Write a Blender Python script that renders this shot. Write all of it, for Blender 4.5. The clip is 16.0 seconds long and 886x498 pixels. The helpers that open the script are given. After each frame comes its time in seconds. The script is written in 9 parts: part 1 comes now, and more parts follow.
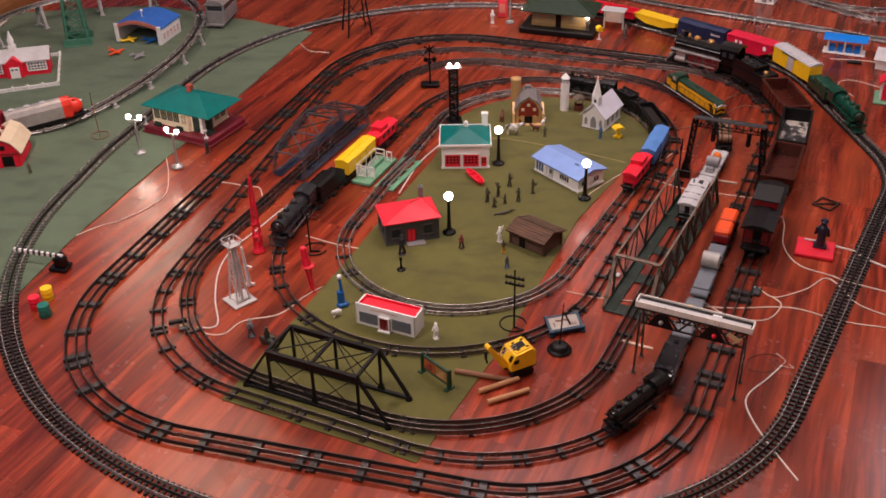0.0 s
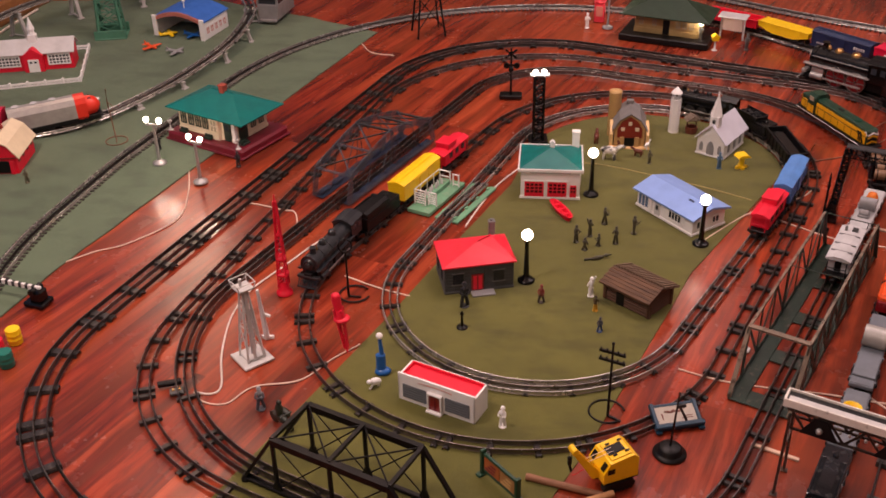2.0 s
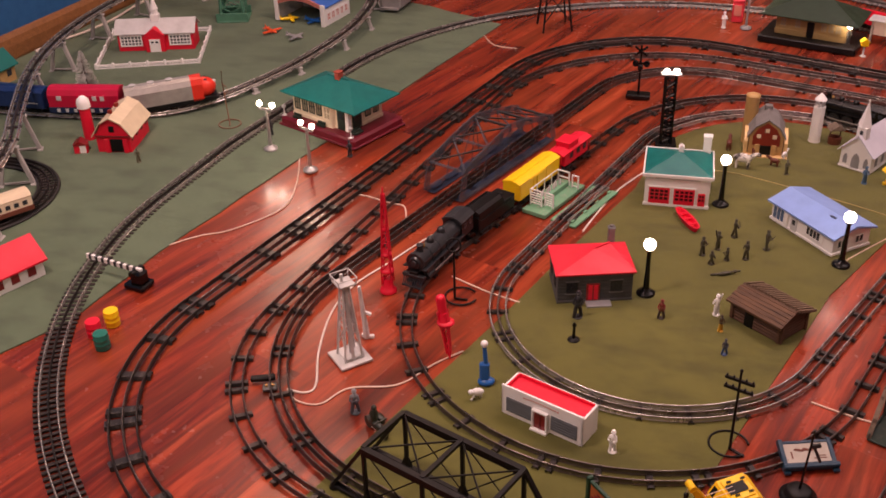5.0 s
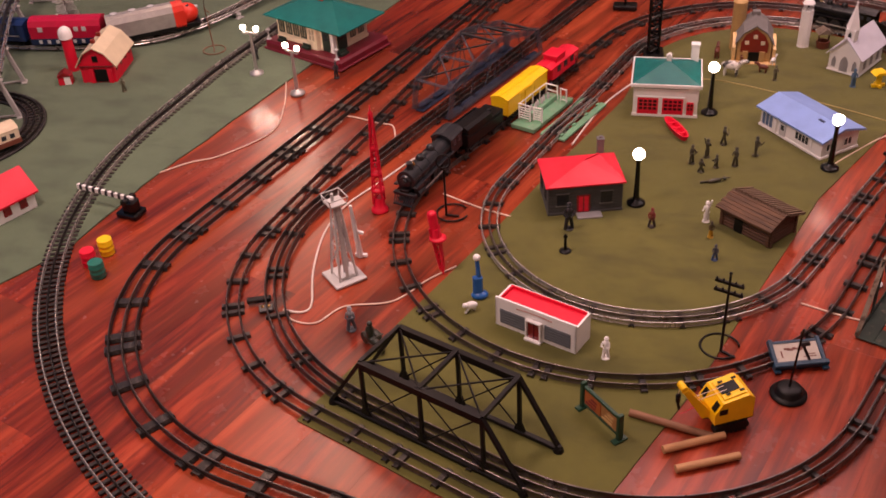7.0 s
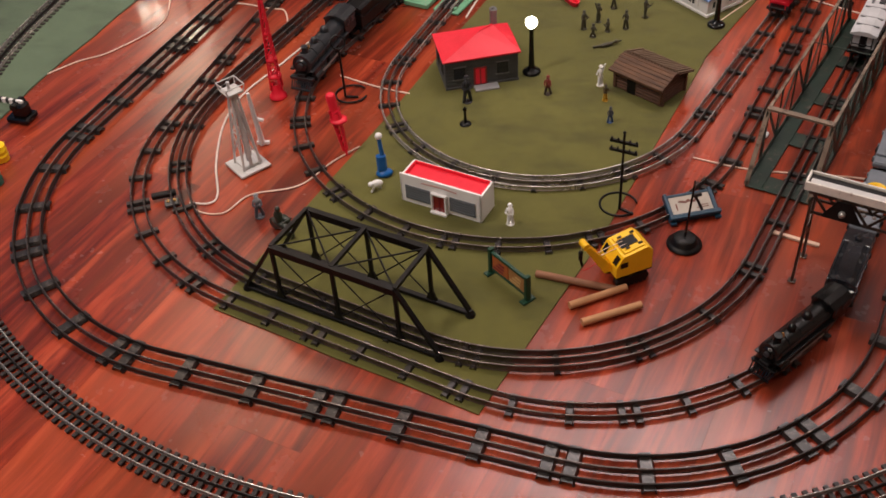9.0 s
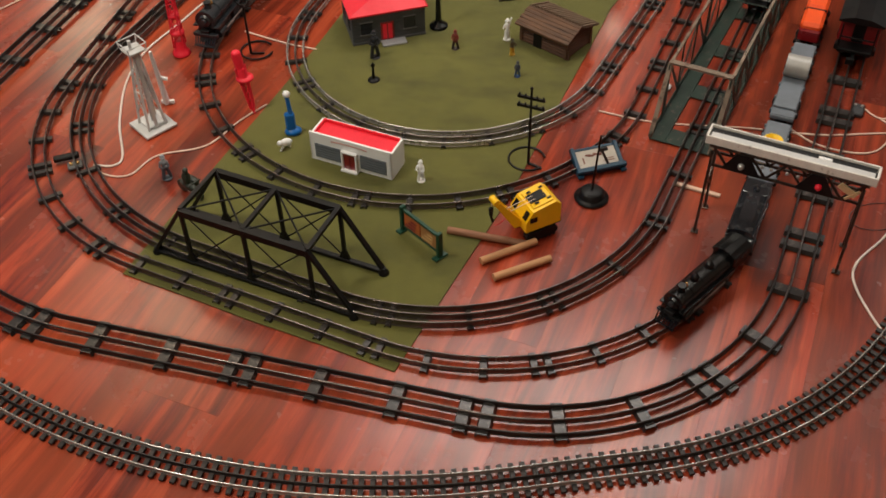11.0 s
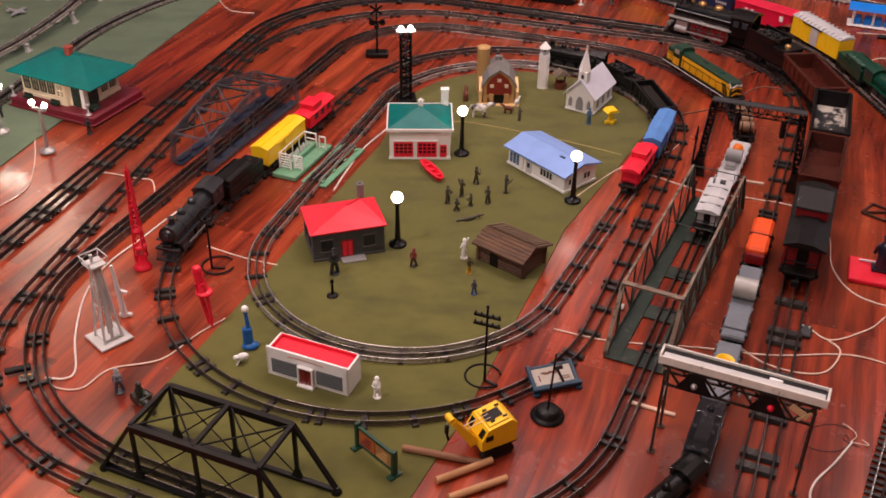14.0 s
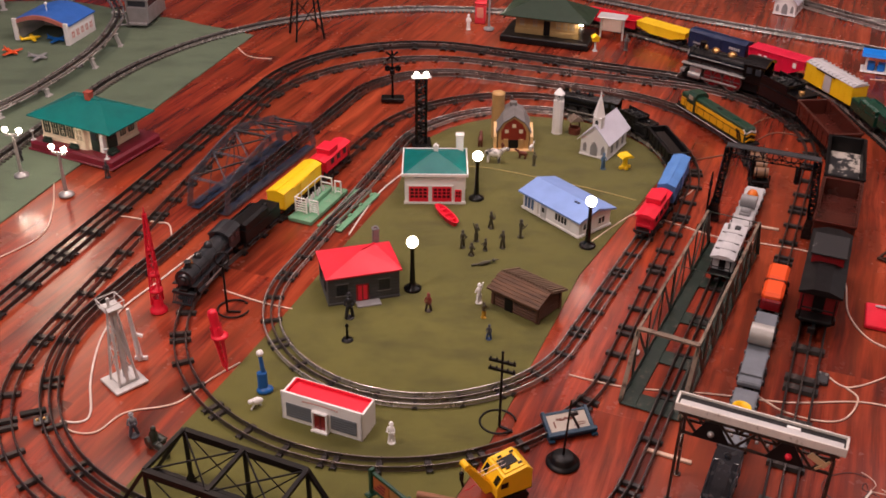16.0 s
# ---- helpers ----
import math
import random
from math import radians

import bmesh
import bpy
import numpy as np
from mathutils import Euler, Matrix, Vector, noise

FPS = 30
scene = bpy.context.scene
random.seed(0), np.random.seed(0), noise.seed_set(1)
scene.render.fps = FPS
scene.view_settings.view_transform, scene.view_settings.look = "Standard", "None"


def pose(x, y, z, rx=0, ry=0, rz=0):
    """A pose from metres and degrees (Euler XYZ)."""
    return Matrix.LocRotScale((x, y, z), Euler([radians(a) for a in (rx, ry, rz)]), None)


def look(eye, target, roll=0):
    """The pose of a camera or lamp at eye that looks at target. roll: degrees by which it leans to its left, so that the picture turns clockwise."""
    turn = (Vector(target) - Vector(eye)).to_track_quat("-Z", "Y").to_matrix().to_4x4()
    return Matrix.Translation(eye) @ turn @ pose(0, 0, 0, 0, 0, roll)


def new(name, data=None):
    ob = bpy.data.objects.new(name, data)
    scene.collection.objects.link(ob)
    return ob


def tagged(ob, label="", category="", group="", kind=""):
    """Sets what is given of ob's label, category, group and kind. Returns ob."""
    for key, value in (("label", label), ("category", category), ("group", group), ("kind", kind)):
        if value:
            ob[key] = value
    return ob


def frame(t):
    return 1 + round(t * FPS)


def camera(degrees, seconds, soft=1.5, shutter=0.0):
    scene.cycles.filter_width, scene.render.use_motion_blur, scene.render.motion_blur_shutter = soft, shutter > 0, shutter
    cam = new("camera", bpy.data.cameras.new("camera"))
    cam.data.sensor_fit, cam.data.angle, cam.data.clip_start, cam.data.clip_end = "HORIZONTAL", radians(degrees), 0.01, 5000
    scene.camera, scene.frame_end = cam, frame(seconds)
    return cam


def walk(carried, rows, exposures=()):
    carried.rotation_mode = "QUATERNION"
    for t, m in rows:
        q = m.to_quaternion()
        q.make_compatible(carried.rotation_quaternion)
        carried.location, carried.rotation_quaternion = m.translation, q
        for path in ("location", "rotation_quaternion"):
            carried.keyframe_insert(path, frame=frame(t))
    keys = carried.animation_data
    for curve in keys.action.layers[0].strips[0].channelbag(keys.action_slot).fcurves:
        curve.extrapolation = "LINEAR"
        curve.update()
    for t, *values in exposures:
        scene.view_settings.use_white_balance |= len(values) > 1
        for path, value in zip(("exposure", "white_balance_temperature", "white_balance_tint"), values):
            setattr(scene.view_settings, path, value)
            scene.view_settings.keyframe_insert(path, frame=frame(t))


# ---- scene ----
cam = camera(46.1, 16.0, soft=1.7)
PATH = [
    (0, (0.0495, -2.4520, 1.5130), (0.0028, -0.7666, 0.4372), -1.42),
    (0.5, (0.0592, -2.4624, 1.5118), (-0.0150, -0.7688, 0.4505), -1.36),
    (1, (0.0619, -2.3219, 1.4407), (-0.0486, -0.6272, 0.3843), -1.30),
    (1.5, (0.0389, -2.0117, 1.2834), (-0.1073, -0.3189, 0.2283), -1.19),
    (2, (0.0312, -1.9012, 1.2393), (-0.1573, -0.2033, 0.1992), -1.26),
    (2.5, (0.0188, -1.8317, 1.1978), (-0.2002, -0.1218, 0.1837), -1.12),
    (3, (0.0105, -1.7904, 1.1710), (-0.2415, -0.0771, 0.1705), -1.00),
    (3.5, (0.0098, -1.7859, 1.1722), (-0.2776, -0.0792, 0.1701), -0.96),
    (4, (0.0066, -1.7866, 1.1705), (-0.3164, -0.0911, 0.1600), -0.92),
    (4.6, (0.0088, -1.7894, 1.1753), (-0.3616, -0.1122, 0.1507), -1.28),
    (5.2, (0.0128, -1.7880, 1.1801), (-0.3967, -0.1335, 0.1337), -1.88),
    (5.8, (0.0178, -1.7877, 1.1823), (-0.4096, -0.1576, 0.1052), -2.59),
    (6.3, (0.0224, -1.7926, 1.1799), (-0.3947, -0.1817, 0.0704), -3.17),
    (6.5, (0.0210, -1.7971, 1.1703), (-0.3885, -0.1888, 0.0542), -3.26),
    (7, (0.0223, -1.8044, 1.1675), (-0.3553, -0.2172, 0.0106), -3.67),
    (7.5, (0.0304, -1.8135, 1.1721), (-0.3042, -0.2540, -0.0346), -4.07),
    (8, (0.0305, -1.8210, 1.1746), (-0.2488, -0.2881, -0.0793), -4.08),
    (8.5, (0.0328, -1.8259, 1.1772), (-0.1993, -0.3219, -0.1205), -4.18),
    (9, (0.0382, -1.8376, 1.1715), (-0.1630, -0.3621, -0.1636), -4.56),
    (9.2, (0.0388, -1.8396, 1.1782), (-0.1437, -0.3948, -0.1926), -4.92),
    (9.7, (0.0421, -1.8445, 1.1823), (-0.1003, -0.4379, -0.2324), -4.79),
    (10.25, (0.0395, -1.8422, 1.1861), (-0.0515, -0.4542, -0.2510), -3.50),
    (10.8, (0.0370, -1.8365, 1.1902), (-0.0063, -0.4359, -0.2368), -1.89),
    (11.3, (0.0403, -1.8324, 1.1955), (0.0279, -0.3889, -0.1888), -0.90),
    (11.5, (0.0429, -1.8339, 1.1940), (0.0465, -0.3596, -0.1573), -0.51),
    (12, (0.0441, -1.8338, 1.1961), (0.0709, -0.3037, -0.0915), 0.09),
    (12.5, (0.0459, -1.8334, 1.1984), (0.0800, -0.2621, -0.0384), 0.40),
    (13, (0.0439, -1.8348, 1.2031), (0.0843, -0.2265, 0.0149), 0.65),
    (13.5, (0.0429, -1.8353, 1.2066), (0.0857, -0.1947, 0.0636), 0.83),
    (14, (0.0432, -1.8348, 1.2065), (0.0907, -0.1682, 0.1020), 1.01),
    (14.5, (0.0440, -1.8357, 1.2077), (0.0933, -0.1511, 0.1308), 1.08),
    (15, (0.0477, -1.8374, 1.2054), (0.0906, -0.1388, 0.1505), 0.92),
    (15.5, (0.0444, -1.8358, 1.2097), (0.0795, -0.1308, 0.1648), 0.89),
    (16, (0.0391, -1.8358, 1.2124), (0.0614, -0.1251, 0.1765), 0.77),
]
walk(cam, [(t, look(eye, target, roll)) for t, eye, target, roll in PATH],
     exposures=[(0, 0.0, 5950, 12), (1.2, 0.0, 6200, 14), (2.5, -0.02, 6650, 20), (3.8, 0.0, 6850, 21), (6.5, -0.06, 6650, 31), (7.2, -0.05, 6850, 30), (9.2, -0.08, 5840, -3), (11.4, -0.08, 5820, -13), (12.5, 0.08, 6160, 0), (14.5, 0.09, 6120, 13), (16, 0.09, 6120, 13)])

# ---- light ----

world = bpy.data.worlds.new("room_air")
world.use_nodes = True
world.node_tree.nodes["Background"].inputs[0].default_value = (0.9, 0.75, 0.62, 1)
world.node_tree.nodes["Background"].inputs[1].default_value = 0.008
scene.world = world


def unseen_overhead_panel(x, y, power, wide=0.5, deep=0.5, colour=(1.0, 0.77, 0.65)):
    data = bpy.data.lights.new("unseen_overhead_light", "AREA")
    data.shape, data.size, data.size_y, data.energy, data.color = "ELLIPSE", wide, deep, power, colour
    ob = new("unseen_overhead_light", data)
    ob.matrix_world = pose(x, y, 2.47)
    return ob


# unseen overhead lights: the first from floor glare, the other three added as fill
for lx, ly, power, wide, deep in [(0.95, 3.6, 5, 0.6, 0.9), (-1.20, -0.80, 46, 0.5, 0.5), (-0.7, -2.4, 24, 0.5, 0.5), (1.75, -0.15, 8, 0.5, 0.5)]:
    unseen_overhead_panel(lx, ly, power, wide, deep)
# wide overhead panel, out of view, sized to the sheen on the near floor
unseen_overhead_panel(0.45, 0.72, 46, 1.7, 1.1, (1.0, 0.77, 0.71))
# added warm panel that lifts the brightness of the left boards
unseen_overhead_panel(-1.35, 1.45, 15, 0.8, 1.0, (1.0, 0.68, 0.48))
# two shaded lamps standing at the sides of the room, out of view
for lx, ly, lz, power, wide, tone in [(-1.82, 2.15, 1.45, 8, 0.40, (1.0, 0.69, 0.48)), (2.0, 0.75, 1.6, 21, 0.14, (1.0, 0.85, 0.83))]:
    bulb = bpy.data.lights.new("side_lamp_light", "POINT")
    bulb.energy, bulb.color, bulb.shadow_soft_size = power, tone, wide
    new("side_lamp_light", bulb).matrix_world = pose(lx, ly, lz)
# spot added to brighten the near-left boards, with no lamp of its own
beam = bpy.data.lights.new("added_floor_beam", "SPOT")
beam.energy, beam.color, beam.shadow_soft_size = 32, (1.0, 0.66, 0.44), 0.35
beam.spot_size, beam.spot_blend = radians(44), 1.0
new("added_floor_beam", beam).matrix_world = look((-1.78, 2.25, 1.45), (-0.85, -0.75, 0))
scene.view_settings.exposure = 0.0


# ---- materials ----
def ramp(nt, fac, stops):
    node = nt.nodes.new("ShaderNodeValToRGB")
    node.color_ramp.elements[0].position, node.color_ramp.elements[0].color = stops[0][0], (*stops[0][1], 1)
    node.color_ramp.elements[1].position, node.color_ramp.elements[1].color = stops[-1][0], (*stops[-1][1], 1)
    for p, c in stops[1:-1]:
        node.color_ramp.elements.new(p).color = (*c, 1)
    nt.links.new(fac, node.inputs[0])
    return node.outputs[0]


def noise_tex(nt, vector, scale, detail=4.0, rough=0.6):
    node = nt.nodes.new("ShaderNodeTexNoise")
    node.inputs["Scale"].default_value, node.inputs["Detail"].default_value, node.inputs["Roughness"].default_value = scale, detail, rough
    nt.links.new(vector, node.inputs["Vector"])
    return node.outputs["Fac"]


def mapped(nt, vector, scale=(1, 1, 1), turn=0.0):
    node = nt.nodes.new("ShaderNodeMapping")
    node.inputs["Scale"].default_value = scale
    node.inputs["Rotation"].default_value = (0, 0, turn)
    nt.links.new(vector, node.inputs["Vector"])
    return node.outputs[0]


def mixed(nt, fac, a, b, blend="MIX"):
    node = nt.nodes.new("ShaderNodeMix")
    node.data_type, node.blend_type = "RGBA", blend
    for value, slot in ((fac, 0), (a, 6), (b, 7)):
        if isinstance(value, (int, float)):
            node.inputs[slot].default_value = value
        elif isinstance(value, tuple):
            node.inputs[slot].default_value = (*value, 1)
        else:
            nt.links.new(value, node.inputs[slot])
    return node.outputs[2]


def start(name):
    m = bpy.data.materials.new(name)
    m.use_nodes = True
    nt = m.node_tree
    return m, nt, nt.nodes["Principled BSDF"], nt.nodes.new("ShaderNodeTexCoord").outputs["Object"]


def bumped(nt, bsdf, height, strength, distance):
    node = nt.nodes.new("ShaderNodeBump")
    node.inputs["Strength"].default_value, node.inputs["Distance"].default_value = strength, distance
    nt.links.new(height, node.inputs["Height"])
    nt.links.new(node.outputs[0], bsdf.inputs["Normal"])


def shade(c, k):
    return tuple(min(1.0, v * k) for v in c)


def plain(name, colour, rough=0.4, metal=0.0, grime=0.35, wear=0.0, wear_colour=(0.35, 0.3, 0.26), grain=260.0, relief=0.0004, coat=0.0, gloss=0.5, alpha=1.0):
    """Moulded plastic, enamelled tin or cast metal: a colour with dust, stains, rubbed spots and a fine relief."""
    m, nt, bsdf, at = start(name)
    big = noise_tex(nt, at, 22.0, 5)
    fine = noise_tex(nt, at, grain, 3)
    col = mixed(nt, ramp(nt, big, [(0.35, (0, 0, 0)), (0.75, (1, 1, 1))]), shade(colour, 1.0 + 0.12 * grime), shade(colour, 1.0 - grime))
    col = mixed(nt, ramp(nt, fine, [(0.4, (0, 0, 0)), (0.8, (grime * 0.5,) * 3)]), col, shade(colour, 0.6))
    if wear:
        spots = ramp(nt, noise_tex(nt, at, 60.0, 6, 0.7), [(0.60 - 0.1 * wear, (0, 0, 0)), (0.68 - 0.1 * wear, (1, 1, 1))])
        col = mixed(nt, spots, col, wear_colour)
    nt.links.new(col, bsdf.inputs["Base Color"])
    nt.links.new(ramp(nt, big, [(0.3, (rough * 0.8,) * 3), (0.8, (min(1, rough * 1.35),) * 3)]), bsdf.inputs["Roughness"])
    bsdf.inputs["Metallic"].default_value = metal
    bsdf.inputs["Coat Weight"].default_value = coat
    bsdf.inputs["Specular IOR Level"].default_value = gloss
    bsdf.inputs["Alpha"].default_value = alpha
    bumped(nt, bsdf, fine, 0.25, relief)
    return m


def felt(name, dark, light):
    m, nt, bsdf, at = start(name)
    big, mid, fine = noise_tex(nt, at, 2.2, 5), noise_tex(nt, at, 14.0, 5, 0.7), noise_tex(nt, at, 900.0, 2)
    col = mixed(nt, ramp(nt, big, [(0.3, (0, 0, 0)), (0.7, (1, 1, 1))]), dark, light)
    smudge = noise_tex(nt, mapped(nt, at, (1, 2.2, 1), 0.5), 6.5, 4, 0.55)
    col = mixed(nt, ramp(nt, smudge, [(0.48, (0, 0, 0)), (0.70, (0.80,) * 3)]), col, shade(dark, 0.5))
    col = mixed(nt, ramp(nt, mid, [(0.45, (0, 0, 0)), (0.75, (0.5,) * 3)]), col, shade(dark, 0.55))
    col = mixed(nt, ramp(nt, fine, [(0.3, (0, 0, 0)), (0.7, (0.3,) * 3)]), col, shade(light, 1.3))
    nt.links.new(col, bsdf.inputs["Base Color"])
    bsdf.inputs["Roughness"].default_value = 0.95
    bsdf.inputs["Sheen Weight"].default_value = 0.15
    bumped(nt, bsdf, mixed(nt, 0.4, fine, mid), 0.5, 0.002)
    return m


def board(name):
    """Glossy reddish-brown laminate boards with a long streaky grain, each board its own tone."""
    m, nt, bsdf, at = start(name)
    info = nt.nodes.new("ShaderNodeObjectInfo").outputs["Random"]
    shift = nt.nodes.new("ShaderNodeVectorMath")
    shift.operation = "MULTIPLY_ADD"
    cx = nt.nodes.new("ShaderNodeCombineXYZ")
    nt.links.new(info, cx.inputs[0])
    nt.links.new(info, cx.inputs[1])
    shift.inputs[1].default_value = (37, 91, 0)
    nt.links.new(cx.outputs[0], shift.inputs[0])
    nt.links.new(at, shift.inputs[2])
    where = shift.outputs[0]
    bend = noise_tex(nt, mapped(nt, where, (3.0, 1.6, 1)), 1.2, 2)
    sway = nt.nodes.new("ShaderNodeVectorMath")
    sway.operation = "MULTIPLY_ADD"
    sway.inputs[1].default_value = (0.05, 0.0, 0.0)
    nt.links.new(bend, sway.inputs[0])
    nt.links.new(where, sway.inputs[2])
    grain_at = sway.outputs[0]
    streak = noise_tex(nt, mapped(nt, grain_at, (15, 0.9, 1)), 1.5, 7, 0.62)
    band = noise_tex(nt, mapped(nt, grain_at, (44, 2.0, 1)), 1.4, 5, 0.62)
    fine = noise_tex(nt, mapped(nt, grain_at, (190, 6, 1)), 1.5, 4, 0.6)
    cloud = noise_tex(nt, mapped(nt, where, (4.5, 1.0, 1)), 1.3, 3)
    col = ramp(nt, streak, [(0.31, (0.040, 0.0068, 0.0040)), (0.44, (0.146, 0.0178, 0.0086)), (0.54, (0.300, 0.0390, 0.0160)), (0.72, (0.48, 0.088, 0.036))])
    col = mixed(nt, ramp(nt, band, [(0.47, (0, 0, 0)), (0.65, (0.72,) * 3)]), col, (0.058, 0.0120, 0.0078))
    fleck = noise_tex(nt, mapped(nt, grain_at, (62, 9, 1)), 1.3, 4, 0.6)
    col = mixed(nt, ramp(nt, fleck, [(0.52, (0, 0, 0)), (0.68, (0.55,) * 3)]), col, (0.075, 0.0150, 0.0095))
    col = mixed(nt, ramp(nt, fine, [(0.45, (0, 0, 0)), (0.75, (0.35,) * 3)]), col, (0.09, 0.015, 0.008))
    col = mixed(nt, ramp(nt, cloud, [(0.42, (0, 0, 0)), (0.66, (0.50,) * 3)]), col, (0.40, 0.078, 0.027))
    tone = ramp(nt, info, [(0.0, (0.80,) * 3), (1.0, (1.16, 1.14, 1.12))])
    nt.links.new(mixed(nt, 1.0, col, tone, "MULTIPLY"), bsdf.inputs["Base Color"])
    smear = noise_tex(nt, at, 5.0, 5, 0.7)
    nt.links.new(ramp(nt, smear, [(0.3, (0.17,) * 3), (0.75, (0.34,) * 3)]), bsdf.inputs["Roughness"])
    bsdf.inputs["Specular IOR Level"].default_value = 0.5
    bumped(nt, bsdf, fine, 0.06, 0.0005)
    return m


def timber(name, dark, light, stretch=(1, 14, 14), rough=0.7):
    m, nt, bsdf, at = start(name)
    grain = noise_tex(nt, mapped(nt, at, stretch), 18.0, 6, 0.65)
    blot = noise_tex(nt, at, 30.0, 4)
    col = ramp(nt, grain, [(0.3, dark), (0.7, light)])
    col = mixed(nt, ramp(nt, blot, [(0.5, (0, 0, 0)), (0.8, (0.5,) * 3)]), col, shade(dark, 0.7))
    nt.links.new(col, bsdf.inputs["Base Color"])
    bsdf.inputs["Roughness"].default_value = rough
    bumped(nt, bsdf, grain, 0.4, 0.001)
    return m


def glowing(name, colour, strength):
    m, nt, bsdf, at = start(name)
    bsdf.inputs["Base Color"].default_value = (0.9, 0.88, 0.8, 1)
    bsdf.inputs["Roughness"].default_value = 0.3
    bsdf.inputs["Emission Color"].default_value = (*colour, 1)
    bsdf.inputs["Emission Strength"].default_value = strength
    return m


def scuffed(name, base, paint, amount, scale=34.0):
    """Worn bed of an open car: big flaked patches of bare paint."""
    m, nt, bsdf, at = start(name)
    flake = ramp(nt, noise_tex(nt, at, scale, 8, 0.72), [(0.56 - amount, (0, 0, 0)), (0.60 - amount, (1, 1, 1))])
    fine = noise_tex(nt, at, 200.0, 4)
    col = mixed(nt, flake, base, paint)
    col = mixed(nt, ramp(nt, fine, [(0.5, (0, 0, 0)), (0.8, (0.5,) * 3)]), col, base)
    nt.links.new(col, bsdf.inputs["Base Color"])
    bsdf.inputs["Roughness"].default_value = 0.5
    bumped(nt, bsdf, flake, 0.2, 0.0005)
    return m


M_FLOOR = board("cherry_laminate")
M_GAP = plain("dark_joint", (0.02, 0.008, 0.005), 0.9)
M_MAT = felt("olive_felt", (0.080, 0.077, 0.011), (0.120, 0.112, 0.019))
M_MATL = felt("sage_felt", (0.074, 0.112, 0.064), (0.104, 0.150, 0.088))
M_BLUEWALL = plain("blue_wall_paint", (0.015, 0.11, 0.30), 0.6, grime=0.15)
M_WALL = plain("warm_wall_paint", (0.45, 0.38, 0.30), 0.8, grime=0.12)
M_CEIL = plain("ceiling_paint", (0.72, 0.68, 0.62), 0.9, grime=0.08)
M_SKIRT = timber("oak_skirting", (0.16, 0.06, 0.02), (0.32, 0.14, 0.05), (14, 1, 14), 0.45)
M_RAIL = plain("tarnished_rail", (0.17, 0.145, 0.135), 0.30, 0.85, 0.5, wear=0.5, wear_colour=(0.24, 0.20, 0.18))
M_RAILM = plain("dull_silver_rail", (0.28, 0.25, 0.235), 0.30, 0.85, 0.5, wear=0.5, wear_colour=(0.12, 0.10, 0.09))
M_RAILB = plain("bright_rail", (0.54, 0.51, 0.48), 0.25, 0.68, 0.45)
M_RAILD = plain("blackened_rail", (0.038, 0.032, 0.030), 0.4, 0.5, 0.4)
M_TIE = plain("black_tie", (0.032, 0.027, 0.026), 0.30, 0.1, 0.5, wear=0.2, wear_colour=(0.085, 0.072, 0.062), gloss=0.5)
M_TIEO = plain("dull_tin_tie", (0.032, 0.028, 0.027), 0.30, 0.1, 0.55, wear=0.2, wear_colour=(0.10, 0.085, 0.075), gloss=0.5)
M_TIEB = plain("brown_plastic_tie", (0.022, 0.015, 0.013), 0.6, 0, 0.4)
M_BLACK = plain("black_cast_metal", (0.0045, 0.0045, 0.005), 0.22, 0.0, 0.4, wear=0.15, wear_colour=(0.022, 0.020, 0.019), gloss=0.38)
M_BLACKP = plain("black_plastic", (0.006, 0.0055, 0.006), 0.42, 0, 0.35, gloss=0.25)
M_DARK = plain("dark_grey_plastic", (0.030, 0.031, 0.034), 0.5, 0, 0.35)
M_SILVER = plain("silver_trim", (0.48, 0.47, 0.46), 0.35, 0.55, 0.35)
M_GREY = plain("grey_plastic", (0.30, 0.30, 0.31), 0.45, 0, 0.3)
M_GREYL = plain("light_grey_plastic", (0.56, 0.56, 0.57), 0.45, 0, 0.25)
M_STONEL = plain("pale_grey_stone", (0.16, 0.16, 0.165), 0.5, 0, 0.3)
M_STONE = plain("grey_block_wall", (0.065, 0.067, 0.072), 0.55, 0, 0.35, relief=0.001)
M_WHITE = plain("white_plastic", (0.86, 0.85, 0.84), 0.42, 0, 0.08)
M_CREAM = plain("cream_plastic", (0.80, 0.68, 0.50), 0.45, 0, 0.15)
M_RED = plain("red_plastic", (0.76, 0.008, 0.034), 0.5, 0, 0.14)
M_REDD = plain("dark_red_enamel", (0.22, 0.008, 0.012), 0.3, 0, 0.25, coat=0.3)
M_MAROON = plain("maroon_plastic", (0.16, 0.008, 0.02), 0.4, 0, 0.2)
M_BROWN = plain("brown_enamel", (0.070, 0.015, 0.010), 0.24, 0, 0.3, coat=0.4)
M_TEAL = plain("teal_roof", (0.001, 0.142, 0.132), 0.40, 0, 0.2, gloss=0.35)
M_GREEN = plain("mint_enamel", (0.16, 0.37, 0.22), 0.4, 0, 0.25, wear=0.2)
M_GREEND = plain("dark_green_enamel", (0.015, 0.032, 0.022), 0.45, 0.1, 0.4, wear=0.3, wear_colour=(0.10, 0.08, 0.06))
M_GREENL = plain("engine_green", (0.003, 0.050, 0.030), 0.3, 0, 0.25)
M_BLUE = plain("sky_blue_plastic", (0.10, 0.26, 0.62), 0.38, 0, 0.2)
M_BLUER = plain("periwinkle_roof", (0.23, 0.36, 0.72), 0.45, 0, 0.12)
M_BLUEM = plain("mid_blue_plastic", (0.012, 0.12, 0.42), 0.35, 0, 0.2)
M_NAVY = plain("navy_plastic", (0.008, 0.022, 0.075), 0.4, 0, 0.25)
M_BLUEHANGAR = plain("hangar_blue", (0.035, 0.14, 0.52), 0.5, 0, 0.15)
M_YELLOW = plain("yellow_plastic", (0.93, 0.60, 0.006), 0.38, 0, 0.08)
